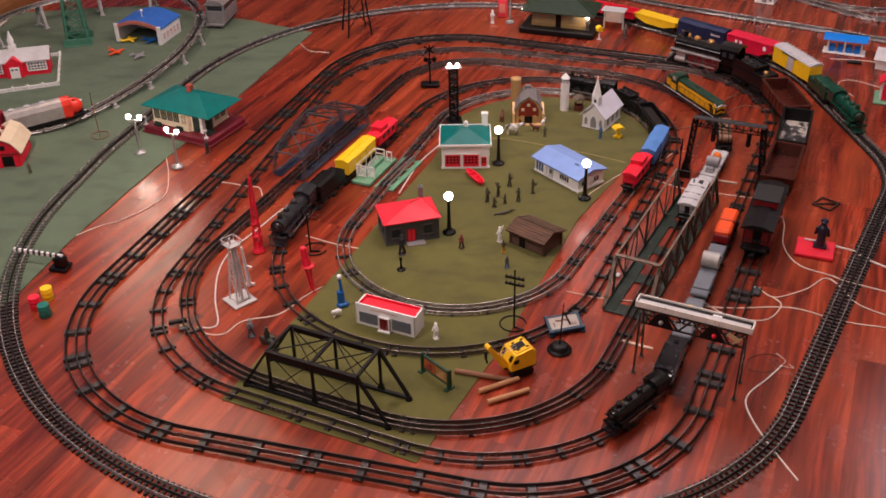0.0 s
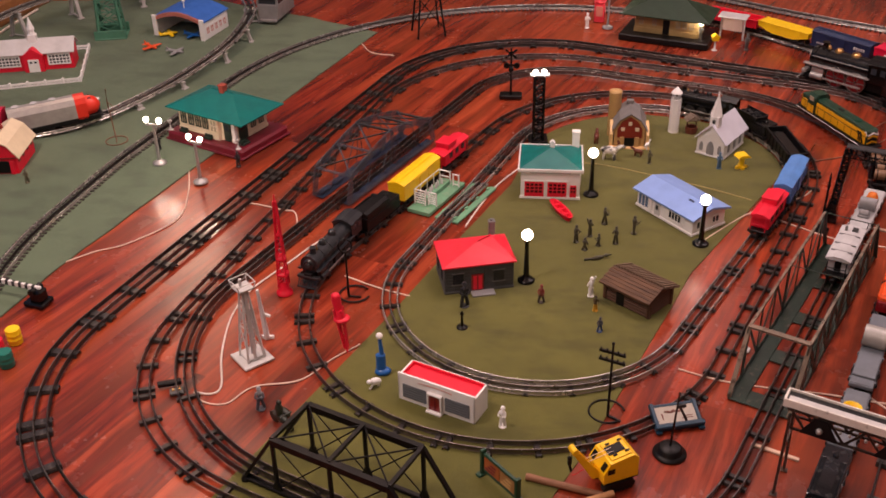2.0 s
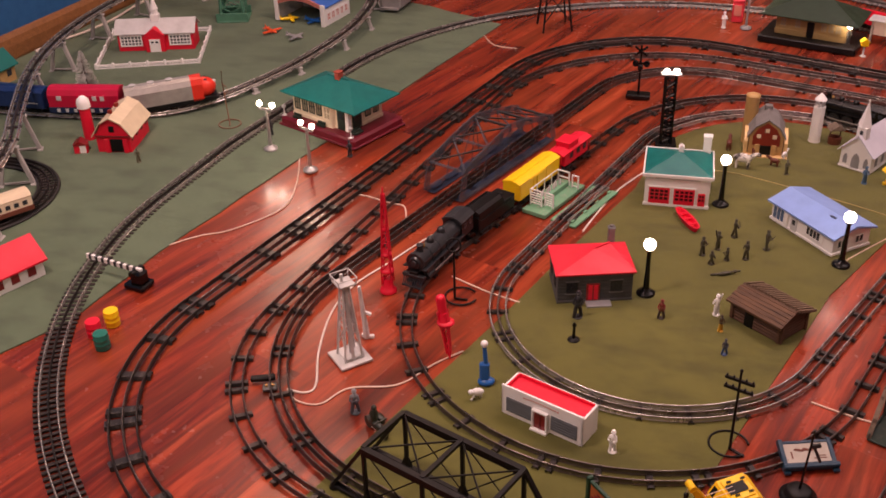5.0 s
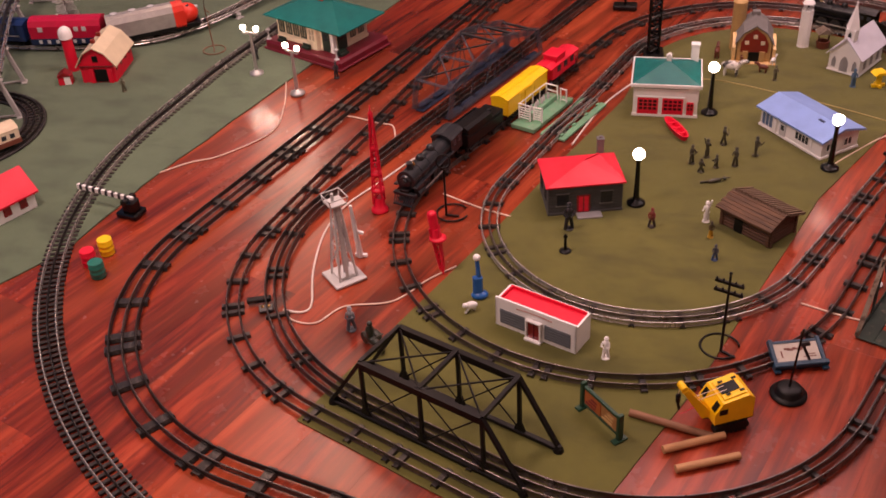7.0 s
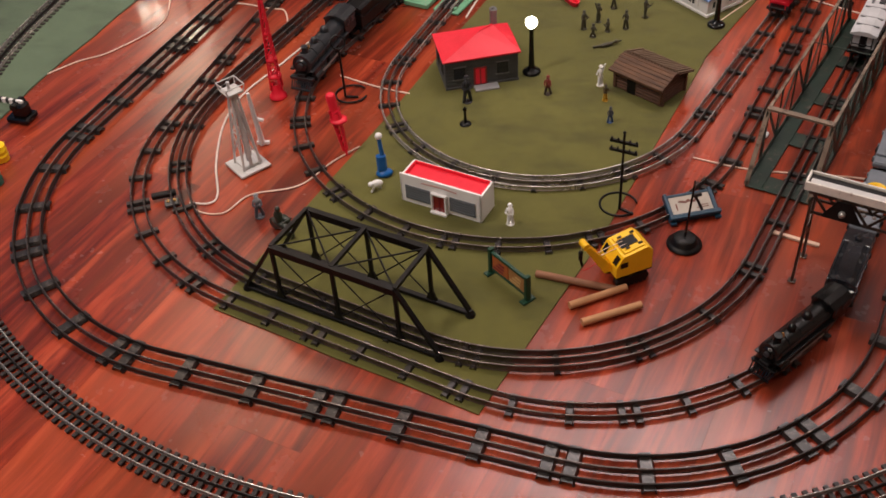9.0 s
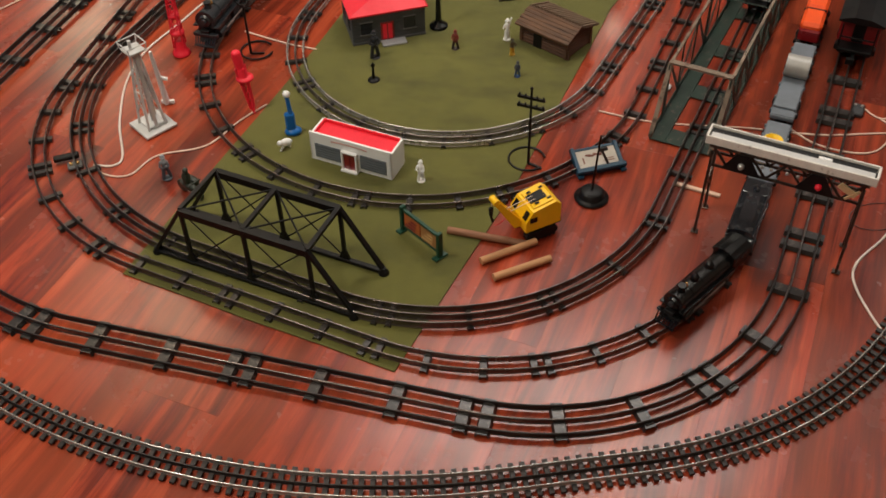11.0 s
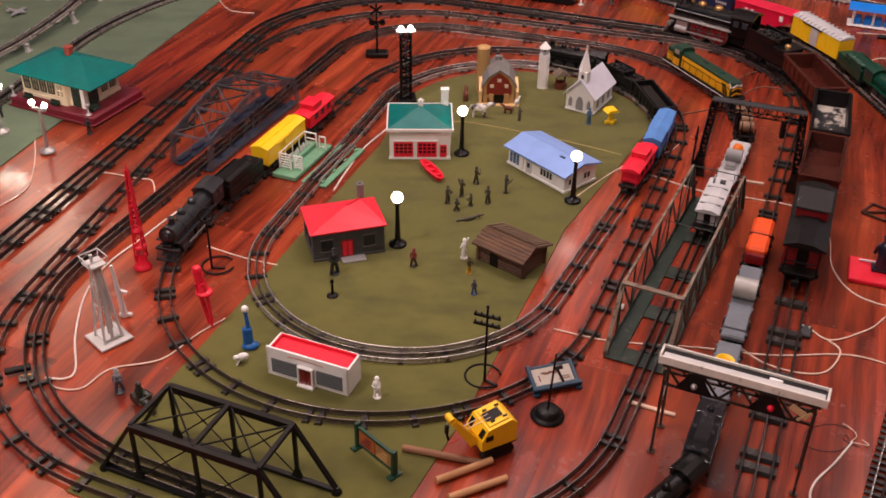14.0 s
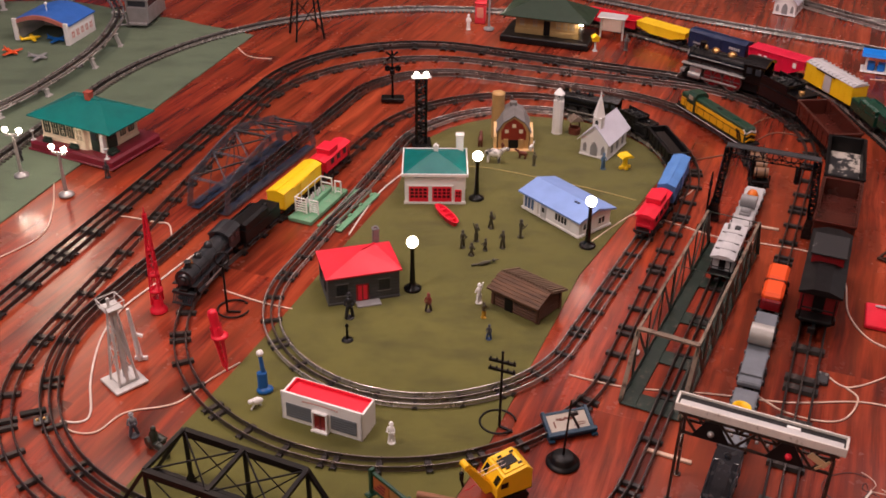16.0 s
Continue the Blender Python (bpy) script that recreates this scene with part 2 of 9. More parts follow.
M_YELLOWC = plain("crane_yellow", (0.92, 0.54, 0.004), 0.36, 0, 0.12)
M_ORANGE = plain("orange_plastic", (0.85, 0.10, 0.02), 0.35, 0, 0.15)
M_TAN = plain("tan_plastic", (0.55, 0.34, 0.13), 0.5, 0, 0.2)
M_BARNRED = plain("barn_red", (0.26, 0.025, 0.012), 0.45, 0, 0.25)
M_LOG = timber("dowel_wood", (0.34, 0.16, 0.07), (0.55, 0.30, 0.14))
M_LOGW = timber("weathered_dowel", (0.13, 0.055, 0.028), (0.30, 0.14, 0.07))
M_LOGD = timber("dark_log_brown", (0.05, 0.022, 0.012), (0.12, 0.055, 0.028))
M_BRASSP = plain("pale_polished_brass", (0.72, 0.56, 0.32), 0.3, 0.35, 0.25)
M_BRASS = plain("brass_trim", (0.65, 0.38, 0.14), 0.28, 0.9, 0.25)
M_RUST = plain("worn_tin_edge", (0.26, 0.20, 0.15), 0.6, 0.4, 0.5, wear=0.8, wear_colour=(0.08, 0.05, 0.035))
M_WIRE = plain("pale_wire", (0.80, 0.60, 0.48), 0.5, 0, 0.2)
M_TENDERB = plain("glossy_blue_black", (0.016, 0.018, 0.023), 0.16, 0.0, 0.4, wear=0.35, wear_colour=(0.05, 0.05, 0.052), gloss=0.7)
M_SLATE = plain("slate_black_metal", (0.017, 0.019, 0.023), 0.34, 0.0, 0.4, wear=0.3, wear_colour=(0.045, 0.046, 0.05), gloss=0.55)
M_TANLOAD = plain("tan_load", (0.24, 0.13, 0.07), 0.5, 0, 0.35)
M_WIREB = plain("copper_brown_wire", (0.20, 0.09, 0.05), 0.5, 0, 0.3)
M_CHALK = plain("chalk_scuffed_white", (0.78, 0.74, 0.68), 0.5, 0, 0.3, wear=0.2)
M_BEDBLACK = scuffed("scuffed_black_bed", (0.02, 0.021, 0.023), (0.48, 0.44, 0.38), 0.05, 20.0)
M_FLAKED = scuffed("flaked_black_roof", (0.012, 0.012, 0.013), (0.50, 0.47, 0.43), -0.05, 40.0)
M_COAL = plain("coal_load", (0.010, 0.010, 0.011), 0.16, 0, 0.3, grain=120, relief=0.004)
M_PANE = plain("dark_red_pane", (0.055, 0.012, 0.016), 0.25, 0, 0.2)
M_GLASS = plain("dark_window", (0.035, 0.04, 0.05), 0.12, 0, 0.1)
M_GLASSB = plain("blue_window", (0.10, 0.16, 0.28), 0.15, 0, 0.1)
M_SCREEN = plain("grey_window_print", (0.13, 0.145, 0.165), 0.35, 0, 0.25)
M_GLOBE = glowing("lit_globe", (1.0, 0.86, 0.66), 14.0)
M_BULB = glowing("lit_bulb", (1.0, 0.82, 0.60), 105.0)
M_TOY = plain("bronze_toy_plastic", (0.055, 0.050, 0.030), 0.45, 0, 0.35)
M_TOYG = plain("grey_toy_metal", (0.13, 0.13, 0.13), 0.4, 0.3, 0.4)
M_TOYR = plain("brown_red_toy", (0.14, 0.035, 0.02), 0.5, 0, 0.3)
M_POSTER = plain("orange_poster", (0.42, 0.11, 0.03), 0.4, 0, 0.3)
M_POSTERW = plain("pale_poster", (0.44, 0.39, 0.33), 0.4, 0, 0.25)
M_RFROOF = plain("grey_shingle", (0.20, 0.19, 0.185), 0.6, 0, 0.25)
M_FARGREEN = plain("dark_green_roof", (0.018, 0.040, 0.022), 0.5, 0, 0.2)
M_TRACKBED = plain("dark_rubber_track", (0.02, 0.018, 0.017), 0.6, 0, 0.3)


# ---- meshes ----
class Shape:
    """Collects verts and faces of one part."""

    def __init__(self):
        self.v, self.f, self.smooth = [], [], []

    def add(self, verts, faces, m=None, smooth=False):
        k = len(self.v)
        self.v += [tuple(m @ Vector(p)) if m is not None else tuple(p) for p in verts]
        self.f += [tuple(k + i for i in f) for f in faces]
        self.smooth += [smooth] * len(faces)
        return self

    def box(self, x, y, z, sx, sy, sz, b=None, m=None):
        """A box with its middle at x, y and its underside at z, its edges chamfered by b."""
        hx, hy, hz = sx / 2, sy / 2, sz / 2
        b = min(sx, sy, sz) * 0.12 if b is None else b
        b = min(b, hx * 0.95, hy * 0.95, hz * 0.95)
        verts, faces, idx = [], [], {}
        for sgx in (-1, 1):
            for sgy in (-1, 1):
                for sgz in (-1, 1):
                    for ax in range(3):
                        p = [sgx * hx, sgy * hy, sgz * hz]
                        for o in range(3):
                            if o != ax:
                                p[o] -= (sgx, sgy, sgz)[o] * b
                        idx[sgx, sgy, sgz, ax] = len(verts)
                        verts.append((x + p[0], y + p[1], z + hz + p[2]))
        for ax in range(3):
            o1, o2 = [o for o in range(3) if o != ax]
            for s in (-1, 1):
                ring = []
                for a, c in ((-1, -1), (1, -1), (1, 1), (-1, 1)):
                    sg = [0, 0, 0]
                    sg[ax], sg[o1], sg[o2] = s, a, c
                    ring.append(idx[(*sg, ax)])
                faces.append(ring if (s > 0) == (ax != 1) else ring[::-1])
        for ax in range(3):
            o1, o2 = [o for o in range(3) if o != ax]
            for a in (-1, 1):
                for c in (-1, 1):
                    lo, hi = [0, 0, 0], [0, 0, 0]
                    lo[ax], hi[ax] = -1, 1
                    for sg in (lo, hi):
                        sg[o1], sg[o2] = a, c
                    q = [idx[(*lo, o1)], idx[(*hi, o1)], idx[(*hi, o2)], idx[(*lo, o2)]]
                    faces.append(q if (a * c > 0) == (ax == 1) else q[::-1])
        for sgx in (-1, 1):
            for sgy in (-1, 1):
                for sgz in (-1, 1):
                    t = [idx[sgx, sgy, sgz, a] for a in range(3)]
                    faces.append(t if sgx * sgy * sgz > 0 else t[::-1])
        return self.add(verts, faces, m)

    def rod(self, a, b, r, r2=None, n=8, smooth=True):
        """A round bar from a to b."""
        a, b = Vector(a), Vector(b)
        r2 = r if r2 is None else r2
        q = (b - a).to_track_quat("Z", "Y")
        ring = [q @ Vector((math.cos(2 * math.pi * i / n), math.sin(2 * math.pi * i / n), 0)) for i in range(n)]
        verts = [a + r * p for p in ring] + [b + r2 * p for p in ring]
        self.add(verts, [(i, (i + 1) % n, n + (i + 1) % n, n + i) for i in range(n)], None, smooth)
        return self.add(verts, [tuple(range(n))[::-1], tuple(range(n, 2 * n))])

    def bar(self, a, b, w, h):
        """A flat-sided bar from a to b, w wide and h deep."""
        a, b = Vector(a), Vector(b)
        d = (b - a).normalized()
        side = d.cross(Vector((0, 0, 1)))
        side = side.normalized() if side.length > 1e-4 else Vector((1, 0, 0))
        up = side.cross(d).normalized()
        verts = [p + side * sx * w / 2 + up * sz * h / 2 for p in (a, b) for sx, sz in ((-1, -1), (1, -1), (1, 1), (-1, 1))]
        return self.add(verts, [(0, 1, 5, 4), (1, 2, 6, 5), (2, 3, 7, 6), (3, 0, 4, 7), (3, 2, 1, 0), (4, 5, 6, 7)])

    def prism(self, outline, lo, hi, axis="y", m=None):
        """An outline pushed through from lo to hi: outline in x, z along y; in y, z along x; or in x, y along z."""
        n = len(outline)
        put = {"y": lambda p, d: (p[0], d, p[1]), "x": lambda p, d: (d, p[0], p[1]), "z": lambda p, d: (p[0], p[1], d)}[axis]
        verts = [put(p, d) for d in (lo, hi) for p in outline]
        return self.add(verts, [(i, (i + 1) % n, n + (i + 1) % n, n + i) for i in range(n)] + [tuple(range(n))[::-1], tuple(range(n, 2 * n))], m)

    def lathe(self, x, y, profile, n=14, m=None, smooth=True):
        """A turned form round a vertical axis: profile of (radius, height)."""
        verts = [(x + r * math.cos(2 * math.pi * i / n), y + r * math.sin(2 * math.pi * i / n), z) for r, z in profile for i in range(n)]
        faces = [(k * n + i, k * n + (i + 1) % n, (k + 1) * n + (i + 1) % n, (k + 1) * n + i) for k in range(len(profile) - 1) for i in range(n)]
        self.add(verts, faces, m, smooth)
        return self.add(verts, [tuple(range(n))[::-1], tuple(range((len(profile) - 1) * n, len(profile) * n))], m)

    def ball(self, x, y, z, rx, ry=None, rz=None, n=12, m=None):
        ry, rz = rx if ry is None else ry, rx if rz is None else rz
        k = max(5, n // 2 + 1)
        prof = [(max(0.02, math.sin(math.pi * j / k)), -math.cos(math.pi * j / k)) for j in range(k + 1)]
        mm = Matrix.Translation((x, y, z)) @ Matrix.Diagonal((rx, ry, rz, 1))
        return self.lathe(0, 0, prof, n, m @ mm if m is not None else mm)

    def tube(self, pts, r, n=6, closed=False):
        pts = [Vector(p) for p in pts]
        count, verts = len(pts), []
        for i, p in enumerate(pts):
            d = pts[(i + 1) % count] - pts[i - 1] if closed or 0 < i < count - 1 else (pts[1] - pts[0] if i == 0 else pts[-1] - pts[-2])
            d.normalize()
            side = d.cross(Vector((0, 0, 1)))
            side = side.normalized() if side.length > 1e-3 else Vector((1, 0, 0))
            up = side.cross(d)
            verts += [p + r * (math.cos(2 * math.pi * j / n) * side + math.sin(2 * math.pi * j / n) * up) for j in range(n)]
        faces = []
        for i in range(count if closed else count - 1):
            k = (i + 1) % count
            faces += [(i * n + j, i * n + (j + 1) % n, k * n + (j + 1) % n, k * n + j) for j in range(n)]
        self.add(verts, faces, None, True)
        if not closed:
            self.add(verts, [tuple(range(n)), tuple(range((count - 1) * n, count * n))[::-1]])
        return self

    def mesh(self, name, material):
        me = bpy.data.meshes.new(name)
        me.from_pydata(self.v, [], self.f)
        me.polygons.foreach_set("use_smooth", self.smooth)
        bm = bmesh.new()
        bm.from_mesh(me)
        bmesh.ops.recalc_face_normals(bm, faces=bm.faces)
        bm.to_mesh(me)
        bm.free()
        me.materials.append(material)
        return me


def part(name, shape, material, parent, label="", m=None):
    ob = new(name, shape.mesh(name, material))
    ob.parent = parent
    if m is not None:
        ob.matrix_basis = m
    return tagged(ob, label)


def thing(name, x, y, turn=0.0, label="", category="", group="", z=0.0, kind=""):
    ob = new(name)
    ob.empty_display_size = 0.02
    ob.matrix_basis = pose(x, y, z, 0, 0, turn)
    return tagged(ob, label, category, group, kind)


def solid(name, shape, material, x, y, turn=0.0, label="", category="", group="", z=0.0, kind=""):
    """A thing that is one mesh."""
    ob = new(name, shape.mesh(name, material))
    ob.matrix_basis = pose(x, y, z, 0, 0, turn)
    return tagged(ob, label, category, group, kind)


def spline(pts, per=10, closed=False):
    """A smooth line through a few points."""
    pts = [Vector(p) for p in pts]
    n, out = len(pts), []
    for i in range(n if closed else n - 1):
        p = [pts[(i + k) % n] if closed else pts[max(0, min(n - 1, i + k))] for k in (-1, 0, 1, 2)]
        for j in range(per):
            u = j / per
            out.append(0.5 * ((2 * p[1]) + (p[2] - p[0]) * u + (2 * p[0] - 5 * p[1] + 4 * p[2] - p[3]) * u * u + (3 * p[1] - p[0] - 3 * p[2] + p[3]) * u ** 3))
    return out if closed else out + [pts[-1]]


# ---- room ----
# the four inner corners of the room, anticlockwise from the far end of the blue wall
CORNERS = [Vector(p) for p in ((-1.189, 5.446), (-2.777, -2.721), (1.830, -4.582), (4.889, 2.990))]


def inside(outline, corners):
    """An outline (x, y) cut back to the room's four walls."""
    for k in range(4):
        p, q = corners[k], corners[(k + 1) % 4]
        way = q - p
        side = lambda v: way.x * (v[1] - p.y) - way.y * (v[0] - p.x)
        kept = []
        for v, w in zip(outline, outline[1:] + outline[:1]):
            sv, sw = side(v), side(w)
            if sv >= 0:
                kept.append(v)
            if sv * sw < 0:
                u = sv / (sv - sw)
                kept.append((v[0] + (w[0] - v[0]) * u, v[1] + (w[1] - v[1]) * u))
        outline = kept
        if not outline:
            break
    return outline


FLOOR_AT = pose(0.4, 0.6, 0, 0, 0, -22)
LOCAL = [(FLOOR_AT.inverted() @ c.to_3d()).to_2d() for c in CORNERS]
floor = tagged(new("floor", Shape().prism([tuple(c) for c in LOCAL], -0.06, -0.011, "z").mesh("floor", M_GAP)), "glossy reddish-brown laminate board floor", "floor", kind="structure")
floor.matrix_basis = FLOOR_AT


def wall(name, p, q, over, material, label):
    """A wall from corner p to corner q, the room on its left, running past them by over."""
    way = q - p
    ob = tagged(new(name, Shape().box(0, -0.06, -0.06, way.length + 2 * over, 0.12, 2.56, 0.002).mesh(name, material)), label, "wall", kind="structure")
    ob.matrix_basis = pose((p.x + q.x) / 2, (p.y + q.y) / 2, 0, 0, 0, math.degrees(math.atan2(way.y, way.x)))
    return ob


wall("wall_west", CORNERS[0], CORNERS[1], 0.0, M_BLUEWALL, "blue painted wall beside the train layout")
wall("wall_south", CORNERS[1], CORNERS[2], 0.12, M_WALL, "plain warm-toned wall behind the layout")
wall("wall_east", CORNERS[2], CORNERS[3], 0.0, M_WALL, "plain warm-toned side wall")
wall("wall_north", CORNERS[3], CORNERS[0], 0.12, M_WALL, "plain warm-toned far wall")
tagged(new("ceiling", Shape().prism([tuple(c) for c in CORNERS], 2.5, 2.6, "z").mesh("ceiling", M_CEIL)), "plain off-white ceiling", "ceiling", kind="structure")
skirt = Shape().prism([(0, 0), (-0.018, 0), (-0.022, 0.012), (-0.022, 0.050), (-0.017, 0.072), (-0.008, 0.084), (0, 0.086)], -4.15, 4.0, "x")
base_ob = tagged(new("baseboard", skirt.mesh("baseboard", M_SKIRT)), "varnished knotty wooden board along the foot of the blue wall", "baseboard", kind="structure")
base_ob.matrix_basis = pose(-1.97, 1.43, 0, 0, 0, 79)

# ---- mats ----
def sheet(name, outline, thick, material, label, z=0.0005):
    s = Shape()
    n = len(outline)
    s.add([(x, y, z) for x, y in outline] + [(x, y, z + thick) for x, y in outline],
          [(i, (i + 1) % n, n + (i + 1) % n, n + i) for i in range(n)] + [tuple(range(n))[::-1], tuple(range(n, 2 * n))])
    return tagged(new(name, s.mesh(name, material)), label, "mat")


def soft_edge(corners, waver=0.003, per=9):
    """A cut cloth edge: straight runs with a slight waver."""
    out = []
    for (x0, y0), (x1, y1) in zip(corners, corners[1:] + corners[:1]):
        for j in range(per):
            u = j / per
            w = waver * noise.noise((x0 + (x1 - x0) * u) * 9 * Vector((1, 0, 0)) + Vector((0, (y0 + (y1 - y0) * u) * 9, 0)))
            out.append((x0 + (x1 - x0) * u + w, y0 + (y1 - y0) * u + w))
    return out


FAR_END = [(0.31 + 0.335 * math.cos(a), 0.56 + 0.335 * math.sin(a)) for a in [radians(d) for d in range(0, 165, 11)]]
sheet("felt_mat", soft_edge([(-0.498, -0.695), (-0.059, -0.897), (0.12, -0.53), (0.36, 0.06), (0.52, 0.34), *FAR_END, (-0.05, 0.45), (-0.16, 0.17), (-0.28, -0.16)], 0.003, 4), 0.002, M_MAT, "olive green felt mat under the toy village")
sheet("felt_mat", soft_edge([(-0.567, 1.546), (-0.905, 1.725), (-1.30, 1.90), (-1.91, 1.83), (-2.12, 0.74), (-2.40, -0.9), (-1.42, -0.82), (-1.179, -0.42), (-1.108, -0.305), (-1.06, -0.06), (-0.94, 0.328)], 0.008), 0.003, M_MATL, "grey-green felt mat by the blue wall")

# ---- tracks ----
class Loop:
    """A closed line laid round circles (x, y, r), counter-clockwise, with straight runs between them."""

    def __init__(self, circles=(), line=None):
        if line:
            self.setup(line, False)
            return
        n, turn, pts = len(circles), [], []
        for i in range(n):
            (x0, y0, r0), (x1, y1, r1) = circles[i], circles[(i + 1) % n]
            d = math.hypot(x1 - x0, y1 - y0)
            turn.append(math.atan2(y1 - y0, x1 - x0) - math.acos(max(-1, min(1, (r0 - r1) / d))))
        for i, (x, y, r) in enumerate(circles):
            a0 = turn[i - 1]
            da = (turn[i] - a0) % (2 * math.pi)
            if da > 6.0:
                da -= 2 * math.pi
            k = max(2, int(abs(da) * r / 0.02))
            pts += [Vector((x + r * math.cos(a0 + da * j / k), y + r * math.sin(a0 + da * j / k), 0)) for j in range(k + 1)]
        self.setup(pts, True)

    def setup(self, pts, closed):
        self.closed = closed
        if closed:
            pts = pts + [pts[0]]
        self.pts, self.s = [pts[0]], [0.0]
        for p in pts[1:]:
            d = (p - self.pts[-1]).length
            if d > 1e-6:
                self.s.append(self.s[-1] + d)
                self.pts.append(p)
        self.length = self.s[-1]
        self.xs, self.ys, self.zs = (np.array([p[k] for p in self.pts]) for k in range(3))
        return self

    def at(self, s):
        s = s % self.length if self.closed else max(0.0, min(self.length, s))
        return Vector((float(np.interp(s, self.s, self.xs)), float(np.interp(s, self.s, self.ys)), float(np.interp(s, self.s, self.zs))))

    def way(self, s, h=0.012):
        return (self.at(s + h) - self.at(s - h)).normalized()

    def near(self, x, y):
        ss = np.arange(0, self.length, 0.004)
        return float(ss[np.argmin((np.interp(ss, self.s, self.xs) - x) ** 2 + (np.interp(ss, self.s, self.ys) - y) ** 2)])

    def m(self, s, span=0.0):
        """The pose on the rails at s, x along the track; with span, of a car whose trucks stand span apart."""
        a, b = (self.at(s - span / 2), self.at(s + span / 2)) if span else (self.at(s) - self.way(s), self.at(s) + self.way(s))
        d = b - a
        return Matrix.Translation((a + b) / 2) @ Matrix.Rotation(math.atan2(d.y, d.x), 4, "Z") @ Matrix.Rotation(-math.asin(max(-1, min(1, d.z / d.length))), 4, "Y")


def open_line(pts, per=12):
    return Loop(line=spline([p if len(p) == 3 else (*p, 0) for p in pts], per))


def rail_shape(loop, off, height, half, base, step=0.012, z0=0.0):
    """A tubular rail: a rounded head on a thin web that spreads into a foot."""
    prof = [(-base, 0.0), (-0.0006, 0.0016), (-0.0006, height - 2 * half), (-half, height - half), (-half * 0.6, height - 0.2 * half), (0, height),
            (half * 0.6, height - 0.2 * half), (half, height - half), (0.0006, height - 2 * half), (0.0006, 0.0016), (base, 0.0)]
    n = max(8, int(loop.length / step))
    k, verts = len(prof), []
    count = n if loop.closed else n + 1
    for i in range(count):
        s = loop.length * i / n
        p, d = loop.at(s), loop.way(s)
        side = Vector((d.y, -d.x, 0)).normalized()
        verts += [p + side * (off + u) + Vector((0, 0, z0 + w)) for u, w in prof]
    faces = []
    for i in range(n):
        j = (i + 1) % count
        faces += [(i * k + a, i * k + a + 1, j * k + a + 1, j * k + a) for a in range(k - 1)]
    s = Shape()
    s.add(verts, faces, None, True)
    return s


def tie_mesh(name, length, width, height, material, gauge=0.0159):
    """A pressed sheet-metal tie: a flanged channel with two raised clamps."""
    s = Shape()
    h, w = height, width / 2
    s.prism([(-w, 0), (-w * 0.8, 0), (-w * 0.62, h * 0.85), (w * 0.62, h * 0.85), (w * 0.8, 0), (w, 0), (w * 0.74, h), (-w * 0.74, h)], -length / 2, length / 2, "y")
    for y in (-gauge, gauge):
        s.box(0, y, h * 0.9, width * 0.55, 0.0065, h * 0.35, 0.0006)
    return s.mesh(name, material)


LIFT = 0.002


def toy_track(name, loop, label, section, mids, rail_h, tie, offs, mats, half=0.0024, start_at=0.0, z0=LIFT, pair=0.0105):
    track = thing(name, 0, 0, 0, label, "train track", "oval tracks")
    for off, mat in zip(offs, mats):
        part("rail", rail_shape(loop, off, rail_h, half, half * 1.15, z0=z0 + 0.003), mat, track)
    count = max(1, round(loop.length / section))
    sec = loop.length / count
    for i in range(count):
        for u in [pair / sec] + [(k + 1) / (mids + 1) for k in range(mids)] + [1 - pair / sec]:
            s = start_at + (i + u) * sec
            ob = new("tie", tie)
            ob.parent = track
            ob.matrix_basis = loop.m(s) @ Matrix.Translation((0, 0, z0)) @ pose(random.uniform(-0.001, 0.001), random.uniform(-0.001, 0.001), 0, 0, 0, random.uniform(-2, 2))
    return track


LOOP_A = Loop([(0.028, -0.060, 0.315), (0.298, 0.566, 0.364)])
LOOP_D = Loop([(-0.023, -0.107, 0.434), (0.392, 0.392, 0.252), (0.281, 0.598, 0.433)])
LOOP_C = Loop([(-0.212, -0.237, 0.453), (0.014, -0.404, 0.396), (0.379, 0.605, 0.493), (0.087, 0.9, 0.303)])
LOOP_B = Loop([(-0.302, -0.289, 0.426), (0.092, -0.449, 0.443), (0.676, 0.753, 0.382), (0.035, 0.825, 0.502)])
LOOP_O = Loop([(-0.431, -0.361, 0.474), (0.16, -0.568, 0.423), (0.553, 0.686, 0.555), (-0.0, 0.974, 0.477)])
LOOP_S = Loop([(-0.053, 0.024, 1.117), (0.192, -0.424, 0.64), (0.881, 0.381, 0.436), (0.827, 0.896, 0.428), (0.055, 0.778, 1.052), (-0.012, 0.267, 1.117)])
TIE27 = tie_mesh("tie", 0.043, 0.0105, 0.0050, M_TIE)
TIES = tie_mesh("tie", 0.041, 0.0125, 0.0058, M_TIE, 0.0112)
TIEO = tie_mesh("tie", 0.062, 0.0215, 0.0070, M_TIEO, 0.0235)
THREE, TWO, WIDE = (-0.0159, 0.0, 0.0159), (-0.0112, 0.0112), (-0.0235, 0.0, 0.0235)
toy_track("oval_track", LOOP_A, "bright three-rail toy track round the village mat", 0.25, 2, 0.0095, TIE27, THREE, (M_RAILB, M_RAILM, M_RAILB), half=0.0015)
toy_track("oval_track", LOOP_D, "two-rail toy track with black pressed ties", 0.25, 2, 0.0105, TIES, TWO, (M_RAIL, M_RAIL), half=0.0015)
toy_track("oval_track", LOOP_C, "shiny dark three-rail toy track under the black bridge", 0.26, 1, 0.0130, TIE27, THREE, (M_RAIL, M_RAIL, M_RAIL), 0.0016)
toy_track("oval_track", LOOP_B, "thin two-rail toy track with black pressed ties", 0.25, 2, 0.0105, TIES, TWO, (M_RAIL, M_RAIL), half=0.0015)
